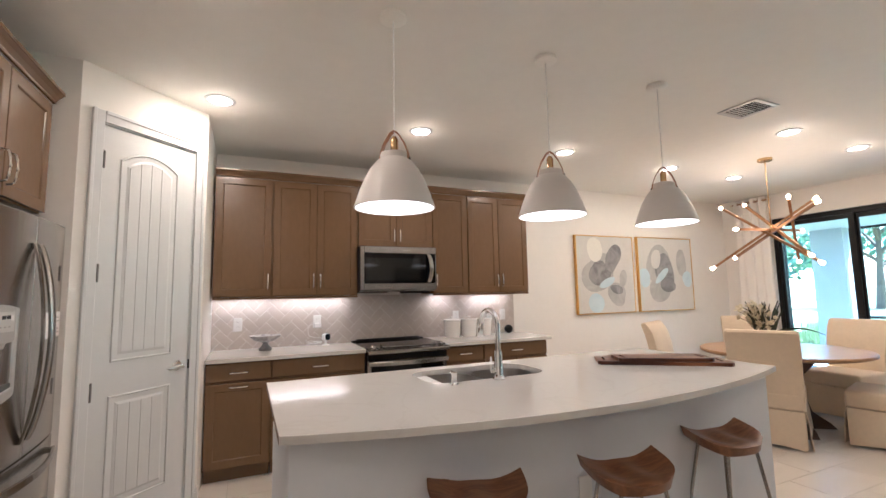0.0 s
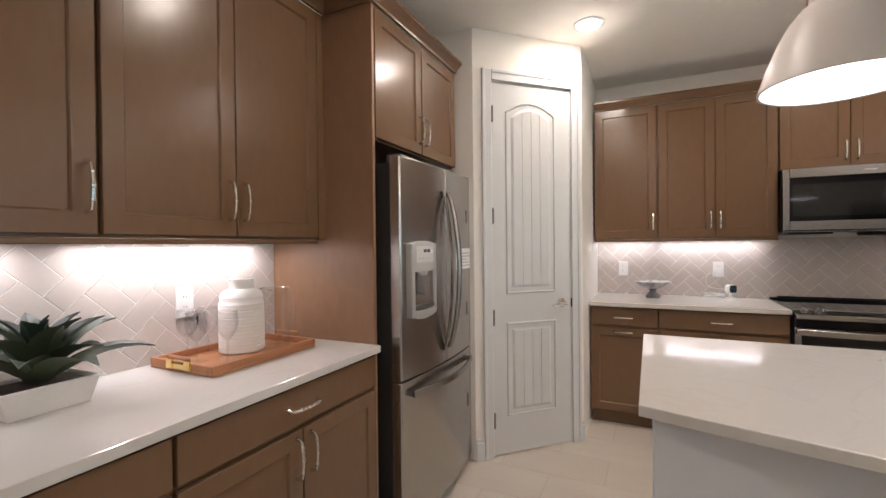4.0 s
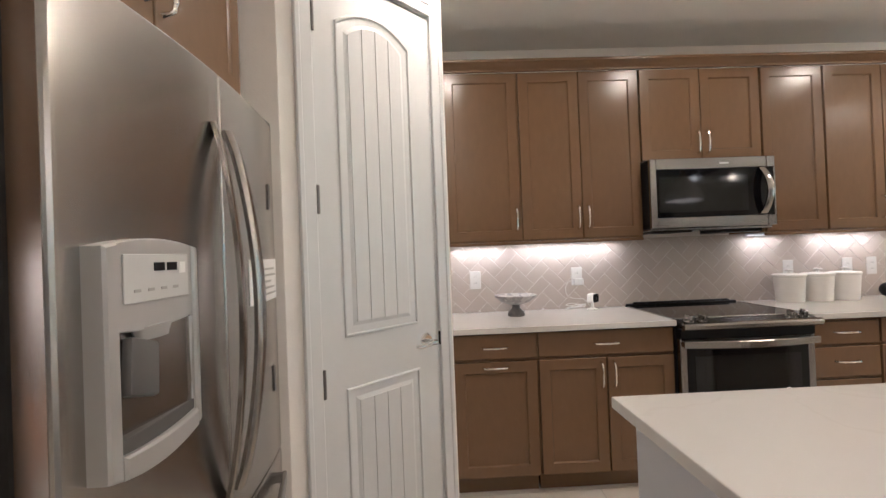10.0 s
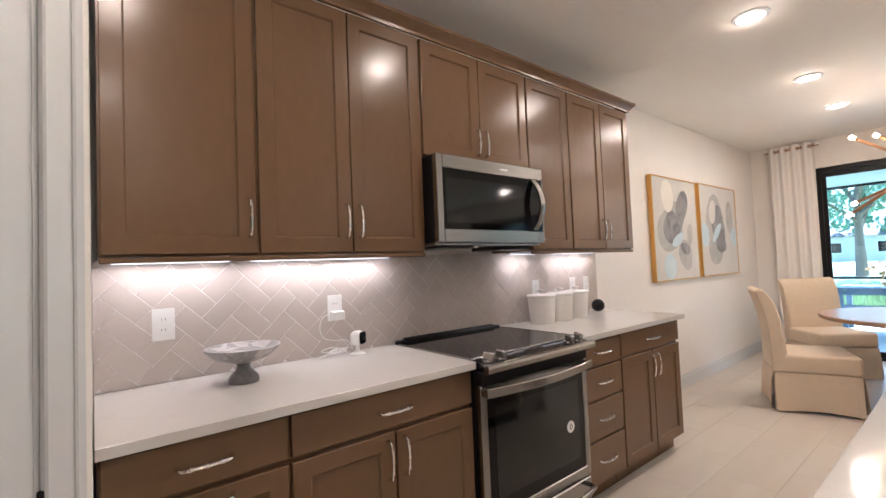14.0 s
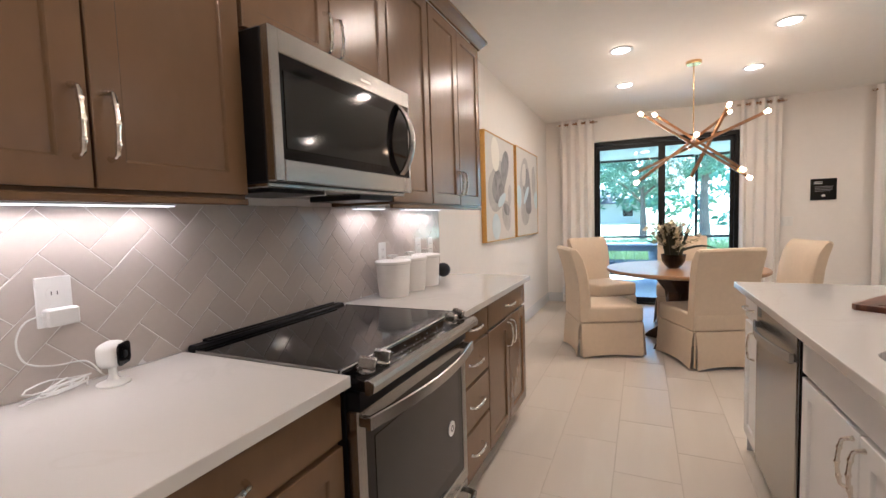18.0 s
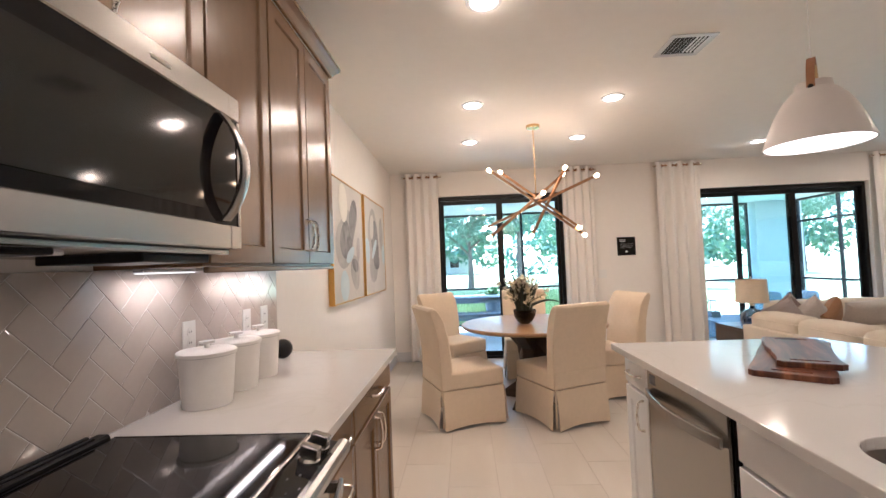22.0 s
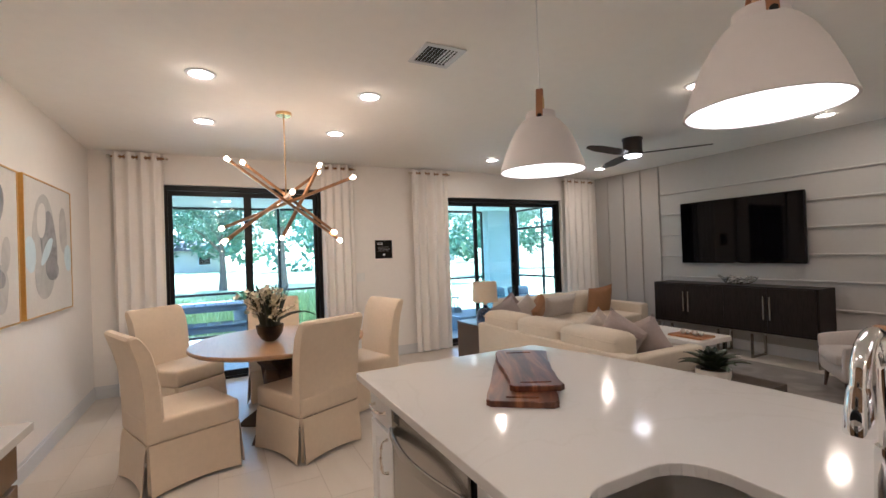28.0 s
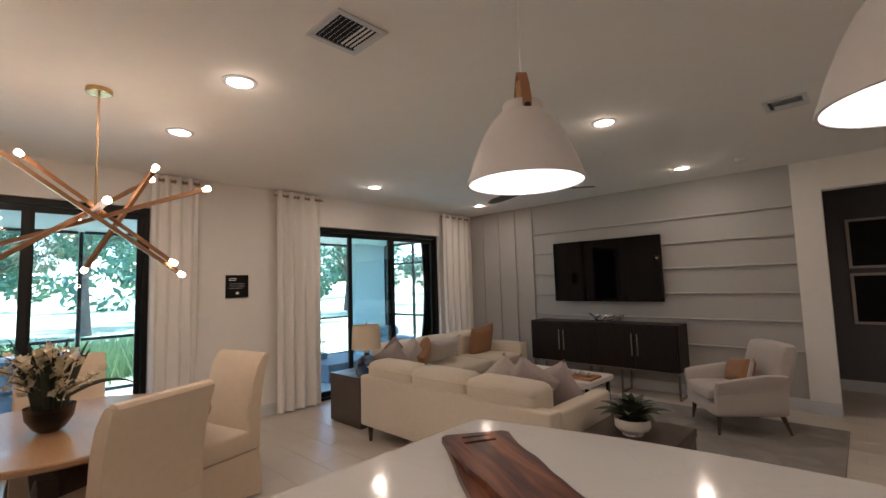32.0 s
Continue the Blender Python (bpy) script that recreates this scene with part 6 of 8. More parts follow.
# bar stools
def stool(x, y, turn):
    s = thing("bar_stool", pose(x, y, 0, 0, 0, turn), "brown saddle-shaped wooden bar stool on thin metal legs", "bar stool", "bar stools at the island")
    bm = bmesh.new()
    nx, ny, W, D = 20, 12, 0.200, 0.118
    grid = {}
    for top in (1, 0):
        for i in range(nx + 1):
            for j in range(ny + 1):
                u, v = 2 * i / nx - 1, j / ny
                # straight horned edge at v = 0, round front at v = 1
                ex = u * math.sqrt(max(0.0, 1 - 0.62 * v ** 3.2)) * (1 - 0.06 * (1 - v))
                ey = (v - 0.42) * 2 * (1 - 0.30 * abs(u) ** 2.5 * v) + 0.10 * (1 - v) * (1 - u * u)
                horn = 0.046 * abs(u) ** 2.6 * max(0.0, 1 - v) ** 1.3 - 0.016 * math.exp(-((abs(u) - 0.42) / 0.28) ** 2 - ((v - 0.45) / 0.35) ** 2)
                lip = 0.012 * (1 - u * u) * (1 - v) ** 2 - 0.014 * v ** 6
                rim = max(abs(u), abs(2 * v - 1))
                under = 0.056 * (1 - 0.30 * rim ** 6) + 0.2 * horn
                zz = 0.632 + horn + lip - (0 if top else under)
                shrink = 1.0 if top else 1 - 0.07 * rim ** 2
                grid[top, i, j] = bm.verts.new((ex * W * shrink, -ey * D * shrink, zz))
    for i in range(nx):
        for j in range(ny):
            bm.faces.new((grid[1, i, j], grid[1, i + 1, j], grid[1, i + 1, j + 1], grid[1, i, j + 1]))
            bm.faces.new((grid[0, i, j], grid[0, i, j + 1], grid[0, i + 1, j + 1], grid[0, i + 1, j]))
    edge = [(i, 0) for i in range(nx)] + [(nx, j) for j in range(ny)] + [(i, ny) for i in range(nx, 0, -1)] + [(0, j) for j in range(ny, 0, -1)]
    for a, b in zip(edge, edge[1:] + edge[:1]):
        bm.faces.new((grid[1, a[0], a[1]], grid[0, a[0], a[1]], grid[0, b[0], b[1]], grid[1, b[0], b[1]]))
    bmesh.ops.recalc_face_normals(bm, faces=bm.faces[:])
    part("seat", bm, M_STOOL, s, "carved brown wooden seat", True)
    for sx in (-1, 1):
        for sy in (-1, 1):
            part("leg", bm_tube([(sx * 0.10, sy * 0.075, 0.592), (sx * 0.175, sy * 0.15, 0.004)], 0.0085, 8), M_STEEL, s, "thin brushed metal leg", True)
    ring = [(sx * 0.156, sy * 0.131, 0.16) for sx, sy in ((-1, -1), (1, -1), (1, 1), (-1, 1))]
    for a, b in zip(ring, ring[1:] + ring[:1]):
        part("footrest", bm_tube([a, b], 0.007, 8), M_STEEL, s, smooth=True)
    return s


for x, y, t in ((1.01, 1.80, -20), (1.685, 1.71, -10), (2.44, 1.80, -6)):
    stool(x, y, t)

# ---- dining area ----
def dining_chair(m):
    c = thing("dining_chair", m, "cream slipcovered parsons chair with a pleated skirt", "chair", "chairs round the dining table")
    w, d, sh = 0.262, 0.284, 0.47
    # skirt panels that hang to the floor, with inverted pleats at the corners
    def skirt(x0, y0, x1, y1, flare):
        bm = bmesh.new()
        n = 8
        dx, dy = x1 - x0, y1 - y0
        ln = math.hypot(dx, dy)
        nx_, ny_ = dy / ln, -dx / ln
        rows = []
        for thick in (0, 0.006):
            for k, (z, out) in enumerate(((sh - 0.15, 0.0), (0.26, flare * 0.4), (0.012, flare))):
                row = []
                for i in range(n + 1):
                    u = i / n
                    bow = -0.026 * (1 - (2 * u - 1) ** 2) * (k / 2)
                    lift = 0.016 * (1 - (2 * u - 1) ** 2) if k == 2 else 0
                    o_ = out + bow - thick
                    row.append(bm.verts.new((x0 + dx * u + nx_ * o_, y0 + dy * u + ny_ * o_, z + lift)))
                rows.append(row)
        for a, b in ((0, 1), (1, 2), (4, 3), (5, 4), (2, 5), (3, 0)):
            for i in range(n):
                bm.faces.new((rows[a][i], rows[a][i + 1], rows[b][i + 1], rows[b][i]))
        for i in (0, n):
            for a, b in ((0, 1), (1, 2)):
                bm.faces.new((rows[a][i], rows[b][i], rows[b + 3][i], rows[a + 3][i]))
        bmesh.ops.recalc_face_normals(bm, faces=bm.faces[:])
        return bm
    g = 0.012
    for a in ((-w + g, -d, w - g, -d), (w, -d + g, w, d - g), (w - g, d, -w + g, d), (-w, d - g, -w, -d + g)):
        part("skirt_panel", skirt(*a, 0.032), M_LINEN, c, smooth=True)
    for sx in (-1, 1):
        for sy in (-1, 1):
            part("pleat", bm_prism([(sx * (w - 0.022), sy * (d - 0.016)), (sx * (w - 0.004), sy * (d - 0.016)), (sx * (w - 0.010), sy * (d - 0.004)), (sx * (w - 0.018), sy * (d - 0.004))][::sx * sy], 0.02, sh - 0.15), M_LINEN, c)
    part("seat", bm_box(-w - 0.003, -d - 0.003, sh - 0.152, w + 0.003, d + 0.003, sh, 0.028, 4), M_LINEN, c, smooth=True)
    # back, leaning and rolled backwards at the top; back side is at -y
    bm = bmesh.new()
    prof = [(0.03, sh - 0.02), (0.022, 0.60), (0.002, 0.76), (-0.034, 0.89), (-0.078, 0.965), (-0.100, 0.992), (-0.122, 1.004), (-0.150, 0.998), (-0.162, 0.980), (-0.150, 0.94), (-0.124, 0.86), (-0.096, 0.75), (-0.078, 0.60), (-0.070, sh - 0.14), (0.0, sh - 0.14)]
    cols = []
    for x, ins in ((-w - 0.004, 0.014), (-w + 0.012, 0.0), (-0.1, -0.004), (0.1, -0.004), (w - 0.012, 0.0), (w + 0.004, 0.014)):
        cy = sum(p[0] for p in prof) / len(prof)
        cols.append([bm.verts.new((x * (1 + 0.05 * max(0, z - 0.6)), -d + 0.075 + y + (cy - y) * ins * 12, z - (0.012 if ins > 0.01 and z > 0.9 else 0))) for y, z in prof])
    k = len(prof)
    for a, b in zip(cols, cols[1:]):
        for i in range(k):
            bm.faces.new((a[i], a[(i + 1) % k], b[(i + 1) % k], b[i]))
    bm.faces.new(cols[0][::-1]), bm.faces.new(cols[-1])
    bmesh.ops.recalc_face_normals(bm, faces=bm.faces[:])
    part("backrest", bm, M_LINEN, c, smooth=True)
    return c


def facing(bx, by, fx, fy):
    """The pose of a chair whose back's foot is at (bx, by) and that faces along (fx, fy)."""
    l = math.hypot(fx, fy)
    fx, fy = fx / l, fy / l
    return pose(bx + fx * 0.284, by + fy * 0.284, 0, 0, 0, math.degrees(math.atan2(fy, fx)) - 90)


chairs = [(4.562, 3.960, 0.38, -0.92), (4.385, 2.725, 0.90, 0.43), (6.245, 3.988, -0.74, -0.67), (5.40, 1.96, -0.25, 0.97), (6.42, 2.90, -1.0, 0.06)]
dc = dining_chair(facing(*chairs[0]))
for row in chairs[1:]:
    copy_thing(dc, facing(*row))

TX, TY = 5.13, 2.98
tb = thing("dining_table", pose(TX, TY, 0), "round honey oak dining table on a dark trestle pedestal", "table")
part("tabletop", bm_lathe([(0.0, 0.712), (0.655, 0.712), (0.688, 0.718), (0.706, 0.730), (0.708, 0.747), (0.702, 0.755), (0.0, 0.755)], 72), M_TABLE, tb, "honey oak round top", True)
def pedestal(turn):
    o_ = [(-0.40, 0.0), (-0.34, 0.06), (-0.20, 0.16), (-0.135, 0.34), (-0.16, 0.52), (-0.30, 0.66), (-0.36, 0.709), (0.36, 0.709), (0.30, 0.66), (0.16, 0.52), (0.135, 0.34), (0.20, 0.16), (0.34, 0.06), (0.40, 0.0)]
    bm = bm_prism(o_, -0.055, 0.055, 0.006, 2)
    return moved(bm, Matrix.Rotation(radians(turn), 4, "Z") @ Matrix.Rotation(radians(90), 4, "X"))
part("pedestal", pedestal(55), M_DARKWOOD, tb, "dark wooden trestle")
part("pedestal", pedestal(-35), M_DARKWOOD, tb, "dark wooden trestle")
part("centre_ball", moved(bm_lathe([(0.15 * math.sin(math.pi * k / 12), -0.15 * math.cos(math.pi * k / 12)) for k in range(13)], 28), pose(0, 0, 0.42)), M_DARKWOOD, tb, "turned dark wooden knuckle", True)

# flower bowl
fb = thing("flower_arrangement", pose(5.05, 3.07, 0.7555) @ Matrix.Scale(1.58, 4), "cream blossoms and dark leaves in a smoked glass bowl", "flowers")
part("bowl", bm_lathe([(0.0, 0.0), (0.026, 0.0), (0.044, 0.014), (0.064, 0.046), (0.070, 0.086), (0.0675, 0.086), (0.061, 0.047), (0.041, 0.017), (0.024, 0.005), (0.0, 0.005)], 32), M_SMOKEGLASS, fb, "smoked mercury glass bowl", True)
part("moss", bm_lathe([(0.0, 0.012), (0.024, 0.014), (0.036, 0.024), (0.052, 0.048), (0.054, 0.066), (0.03, 0.084), (0.0, 0.087)], 20), M_LEAFTIP, fb, smooth=True)
rnd = random.Random(11)
for k in range(40):
    a, tilt = rnd.uniform(0, 360), rnd.uniform(58, 88)
    part("dark_leaf", leaf_blade(rnd.uniform(0.17, 0.27), rnd.uniform(0.012, 0.021), 0.02, 0.0), M_LEAFTIP, fb, smooth=True, m=pose(0.035 * math.cos(radians(a)), 0.035 * math.sin(radians(a)), 0.07, 0, -tilt, a))
part("dark_leaf", leaf_blade(0.33, 0.018, 0.05, 0.07), M_LEAFTIP, fb, smooth=True, m=pose(0, 0, 0.09, 0, -6, -65))
def floret_mesh():
    bm = bmesh.new()
    for k in range(5):
        a = radians(72 * k)
        c, s = math.cos(a), math.sin(a)
        v = [bm.verts.new(p) for p in ((0, 0, 0), (0.009 * c - 0.006 * s, 0.009 * s + 0.006 * c, 0.004), (0.018 * c, 0.018 * s, 0.007), (0.009 * c + 0.006 * s, 0.009 * s - 0.006 * c, 0.004))]
        bm.faces.new(v)
    bmesh.ops.solidify(bm, geom=bm.faces[:], thickness=0.0008)
    return to_mesh(bm, M_PETAL, name="floret")
FLORET = floret_mesh()
for k in range(34):
    a = radians(130 + rnd.uniform(-110, 110))
    reach, top = rnd.uniform(0.05, 0.16), rnd.uniform(0.15, 0.29)
    pts = spline([(0, 0, 0.09), (reach * 0.35 * math.cos(a), reach * 0.35 * math.sin(a), top * 0.75), (reach * math.cos(a), reach * math.sin(a), top)], 5)
    tw = part("twig", bm_tube(pts, 0.0018, 5), M_TWIG, fb)
    for j in range(8):
        p = pts[min(len(pts) - 1, 3 + j * (len(pts) - 3) // 8)] + Vector((rnd.uniform(-0.022, 0.022), rnd.uniform(-0.022, 0.022), rnd.uniform(-0.012, 0.02)))
        part("blossom", FLORET, M_PETAL, tw, m=pose(*p, rnd.uniform(-70, 70), rnd.uniform(-70, 70), rnd.uniform(0, 360)))

# chandelier
CC = Vector((5.03, 2.91, 1.945))
cd = thing("chandelier", pose(5.03, 2.91, CEIL), "brass chandelier of crossed square bars with lit bulbs", "chandelier")
part("canopy", bm_lathe([(0.0, -0.028), (0.06, -0.028), (0.066, -0.022), (0.066, -0.001)], 32), M_BRASS, cd, smooth=True)
part("rod", bm_tube([(0, 0, -0.028), (0, 0, CC.z - CEIL + 0.02)], 0.006, 10), M_BRASS, cd, smooth=True)
part("hub", moved(bm_lathe([(0.0, -0.03), (0.028, -0.022), (0.032, 0.0), (0.028, 0.022), (0.0, 0.03)], 20), pose(0, 0, CC.z - CEIL)), M_BRASS, cd, smooth=True)
rv, tv = Vector((-0.127, -0.992, 0)), Vector((-0.992, 0.127, 0))
BARS = [((-0.42, 0.295, 0.12), (0.42, -0.345, 0.02)), ((-0.32, 0.315, -0.10), (0.37, -0.27, 0.06)), ((0.53, 0.17, 0.16), (-0.50, -0.225, -0.12)),
        ((0.27, 0.265, 0.10), (-0.03, -0.29, -0.40)), ((0.27, 0.27, -0.22), (-0.44, -0.345, 0.28)), ((0.04, -0.005, 0.50), (-0.06, 0.02, -0.50))]
for k, ends in enumerate(BARS):
    a, b = (CC + rv * e[0] + Vector((0, 0, e[1])) + tv * e[2] - Vector((5.03, 2.91, CEIL)) for e in (Vector(ends[0]) * 0.97, Vector(ends[1]) * 0.97))
    bar = part("bar", bm_tube([a, b], 0.0165, 4, True), M_BAR, cd, "antique brass square bar")
    for end, other in ((a, b), (b, a)):
        d = (end - other).normalized()
        q = d.to_track_quat("Z", "Y").to_matrix().to_4x4()
        part("socket", moved(bm_lathe([(0.013, 0.0), (0.013, 0.012), (0.0, 0.012)], 14), Matrix.Translation(end) @ q), M_BRASS, bar)
        part("bulb", moved(bm_lathe([(0.011, 0.0125), (0.013, 0.02), (0.017, 0.032), (0.019, 0.042), (0.015, 0.055), (0.0, 0.061)], 18), Matrix.Translation(end) @ q), M_BULB, bar, "lit globe bulb", True)

point_lamp("chandelier_light", (5.03, 2.91, 2.0), CHANDELIER_WATTS, 0.25, (1.0, 0.66, 0.40))

# paintings
def blob(cx, cz, rx, rz, seed, wob=0.1, turn=0, n=40):
    rnd_ = random.Random(seed)
    ph = [rnd_.uniform(0, 6.28) for _ in range(4)]
    pts = []
    for k in range(n):
        a = 2 * math.pi * k / n
        r = 1 + wob * (math.sin(2 * a + ph[0]) + 0.6 * math.sin(3 * a + ph[1]) + 0.35 * math.sin(4 * a + ph[2]))
        x, z = rx * r * math.cos(a), rz * r * math.sin(a)
        t_ = radians(turn)
        pts.append((cx + x * math.cos(t_) - z * math.sin(t_), cz + x * math.sin(t_) + z * math.cos(t_)))
    return pts


def painting(x0, x1, z0, z1, shapes, label):
    w, h = x1 - x0, z1 - z0
    p = thing("painting", pose(x0, YN - 0.001, z0), label, "painting", "framed abstract paintings")
    t = 0.045
    part("canvas", bm_box(0.012, -t + 0.004, 0.012, w - 0.012, -0.006, h - 0.012), M_CANVAS, p)
    for a in ((0, -t, 0, 0.010, 0, h), (w - 0.010, -t, 0, w, 0, h), (0.010, -t, 0, w - 0.010, 0, 0.010), (0.010, -t, h - 0.010, w - 0.010, 0, h)):
        part("frame_bar", bm_box(*a, 0.001), M_GOLDFRAME, p, "gold frame")
    for k, (mat, outline) in enumerate(shapes):
        clipped = [(min(max(x, 0.014), w - 0.014), min(max(z, 0.014), h - 0.014)) for x, z in outline]
        y = -t + 0.0035 - 0.0004 * (k + 1)
        part("brush_shape", moved(bm_prism(clipped, 0, 0.0004), Matrix(((1, 0, 0, 0), (0, 0, 1, y), (0, 1, 0, 0), (0, 0, 0, 1)))), mat, p)


painting(4.0, 4.985, 1.075, 2.09, [
    (M_INKPALE, blob(0.36, 0.52, 0.27, 0.24, 1, 0.10, 20)), (M_INKWASH, blob(0.62, 0.72, 0.12, 0.20, 2, 0.10, -20)), (M_INKWASH, blob(0.38, 0.52, 0.17, 0.17, 3, 0.08, 10)),
    (M_INKPALE, blob(0.78, 0.45, 0.06, 0.13, 4, 0.06, -12)), (M_INKPALE, blob(0.66, 0.25, 0.17, 0.14, 5, 0.08, -20)), (M_INKWASH, blob(0.66, 0.31, 0.12, 0.055, 6, 0.06, -15)),
    (M_CREAMWASH, blob(0.31, 0.83, 0.125, 0.165, 7, 0.02, 8)), (M_BLUEWASH, blob(0.50, 0.40, 0.135, 0.055, 8, 0.05, 22)), (M_BLUEWASH, blob(0.30, 0.14, 0.13, 0.125, 9, 0.02))],
    "gold-framed abstract painting of grey, blue and ivory washes")
painting(5.075, 6.15, 1.075, 2.10, [
    (M_INKPALE, blob(0.40, 0.62, 0.24, 0.30, 11, 0.06, -15)), (M_INKPALE, blob(0.85, 0.67, 0.10, 0.20, 12, 0.05)), (M_INKWASH, blob(0.50, 0.55, 0.17, 0.27, 13, 0.07, 12)),
    (M_CANVAS, blob(0.34, 0.72, 0.09, 0.14, 14, 0.04, -10)), (M_INKPALE, blob(0.40, 0.30, 0.22, 0.17, 15, 0.06)), (M_INKWASH, blob(0.55, 0.36, 0.14, 0.11, 16, 0.08)),
    (M_BLUEWASH, blob(0.10, 0.46, 0.11, 0.13, 17, 0.03)), (M_BLUEWASH, blob(0.44, 0.49, 0.16, 0.052, 18, 0.03, 38)), (M_BLUEWASH, blob(0.95, 0.44, 0.10, 0.11, 19, 0.05))],
    "gold-framed abstract painting of grey rings and pale blue")


# curtains
def curtain(y0, y1, top, seed, label, folds):
    c = thing("curtain", pose(6.925, (y0 + y1) / 2, 0), label, "curtain", "ivory grommet curtains")
    rnd_ = random.Random(seed)
    n = folds * 12
    hw_ = (y1 - y0) / 2
    bm = bmesh.new()
    rows = []
    for z, amp in ((top, 0.030), (top - 0.25, 0.032), (1.4, 0.036), (0.6, 0.040), (0.02, 0.042)):
        front, back = [], []
        for i in range(n + 1):
            u = i / n
            wob = 0.006 * math.sin(u * 9 + seed) * (top - z)
            y = -hw_ + 2 * hw_ * u + wob * 0.6
            ph = u * folds * 2 * math.pi
            x = amp * math.sin(ph) + 0.25 * amp * math.sin(2 * ph + seed + z) * (1 - z / top)
            front.append(bm.verts.new((x, y, z)))
            back.append(bm.verts.new((x + 0.004, y, z)))
        rows.append((front, back))
    for (f0, b0), (f1, b1) in zip(rows, rows[1:]):
        for i in range(n):
            bm.faces.new((f0[i], f0[i + 1], f1[i + 1], f1[i]))
            bm.faces.new((b0[i], b1[i], b1[i + 1], b0[i + 1]))
        for i in (0, n):
            bm.faces.new((f0[i], f1[i], b1[i], b0[i]))
    for (f, b) in (rows[0], rows[-1]):
        for i in range(n):
            bm.faces.new((f[i], b[i], b[i + 1], f[i + 1]))
    bmesh.ops.recalc_face_normals(bm, faces=bm.faces[:])
    part("panel", bm, M_CURTAIN, c, smooth=True)
    for k in range(folds * 2):
        y = -hw_ + 2 * hw_ * (k + 0.0) / (folds * 2) + hw_ / folds / 2 * 0.0
        part("grommet", moved(bm_lathe([(0.024, -0.006), (0.027, 0.0), (0.024, 0.006), (0.019, 0.0)], 20, True), pose(0.002, y if k else y + 0.01, top - 0.055, 90, 0, 90 + (25 if k % 2 else -25))), M_NICKEL, c, smooth=True)
    return c


curtain(3.97, 4.44, 2.672, 1, "ivory grommet curtain panel drawn aside by the dining window", 4)
curtain(1.79, 2.22, 2.672, 2, "ivory grommet curtain panel between the two windows", 4)
curtain(0.34, 0.92, 2.672, 3, "ivory grommet curtain panel beside the end table", 4)
curtain(-2.62, -1.98, 2.672, 4, "ivory grommet curtain panel in the living room corner", 4)
for y0, y1 in ((3.95, 4.46), (1.775, 2.235), (0.325, 0.935), (-2.635, -1.965)):
    r_ = thing("curtain_rod", pose(6.927, (y0 + y1) / 2, 2.617), "short bronze curtain rod with round finials", "curtain rod", "curtain rods")
    h_ = (y1 - y0) / 2
    part("rod", bm_tube([(0, -h_, 0), (0, h_, 0)], 0.010, 12), M_BAR, r_, smooth=True)
    for s in (-1, 1):
        part("finial", moved(bm_lathe([(0.0, -0.02), (0.014, -0.018), (0.017, 0.0), (0.014, 0.018), (0.0, 0.02)], 16), pose(0, s * (h_ + 0.01), 0, 90)), M_NICKEL, r_, smooth=True)
        part("bracket", bm_tube([(0.0, s * (h_ - 0.03), 0), (0.072, s * (h_ - 0.03), 0)], 0.008, 8), M_NICKEL, r_)

sg = thing("wall_sign", pose(XE - 0.001, 1.358, 1.52, 0, 0, -90), "small black wall sign with white lettering", "sign")
part("board", bm_box(-0.125, -0.012, -0.128, 0.125, 0, 0.128, 0.002), M_BLACK, sg)
for k, (w_, z_) in enumerate(((0.085, 0.085), (0.080, 0.066))):
    part("heading_line", bm_box(-0.095, -0.0135, z_, -0.095 + w_, -0.0122, z_ + 0.008), M_PAPER, sg)
for k in range(4):
    part("text_line", bm_box(-0.085, -0.0135, 0.03 - k * 0.018, 0.085 - 0.02 * (k == 3), -0.0122, 0.034 - k * 0.018), M_GREYPLASTIC, sg)
part("emblem", moved(bm_prism(blob(0, 0, 0.016, 0.016, 3, 0.15), 0, 0.0013), Matrix(((1, 0, 0, 0), (0, 0, 1, -0.0135), (0, 1, 0, -0.075), (0, 0, 0, 1)))), M_PAPER, sg)

# ---- living area ----
def cushion(x0, y0, z0, x1, y1, z1, soft=0.05, puff=0.02, n=8):
    """A soft block with rounded edges whose faces swell."""
    bm = bm_box(x0, y0, z0, x1, y1, z1)
    bmesh.ops.subdivide_edges(bm, edges=bm.edges[:], cuts=n, use_grid_fill=True)
    cx, cy, cz, hx, hy, hz = (x0 + x1) / 2, (y0 + y1) / 2, (z0 + z1) / 2, (x1 - x0) / 2, (y1 - y0) / 2, (z1 - z0) / 2
    for v in bm.verts:
        p = [(v.co.x - cx) / hx, (v.co.y - cy) / hy, (v.co.z - cz) / hz]
        h = (hx, hy, hz)
        q = [max(0, abs(p[i]) * h[i] - (h[i] - soft)) for i in range(3)]
        l = math.sqrt(sum(k * k for k in q))
        if l > soft:
            for i in range(3):
                if q[i]:
                    p[i] = math.copysign((h[i] - soft + q[i] * soft / l) / h[i], p[i])
        b = [(1 - p[(i + 1) % 3] ** 2) * (1 - p[(i + 2) % 3] ** 2) for i in range(3)]
        v.co = (cx + hx * p[0] + puff * b[0] * p[0], cy + hy * p[1] + puff * b[1] * p[1], cz + hz * p[2] + puff * b[2] * p[2])
    bmesh.ops.recalc_face_normals(bm, faces=bm.faces[:])
    return bm


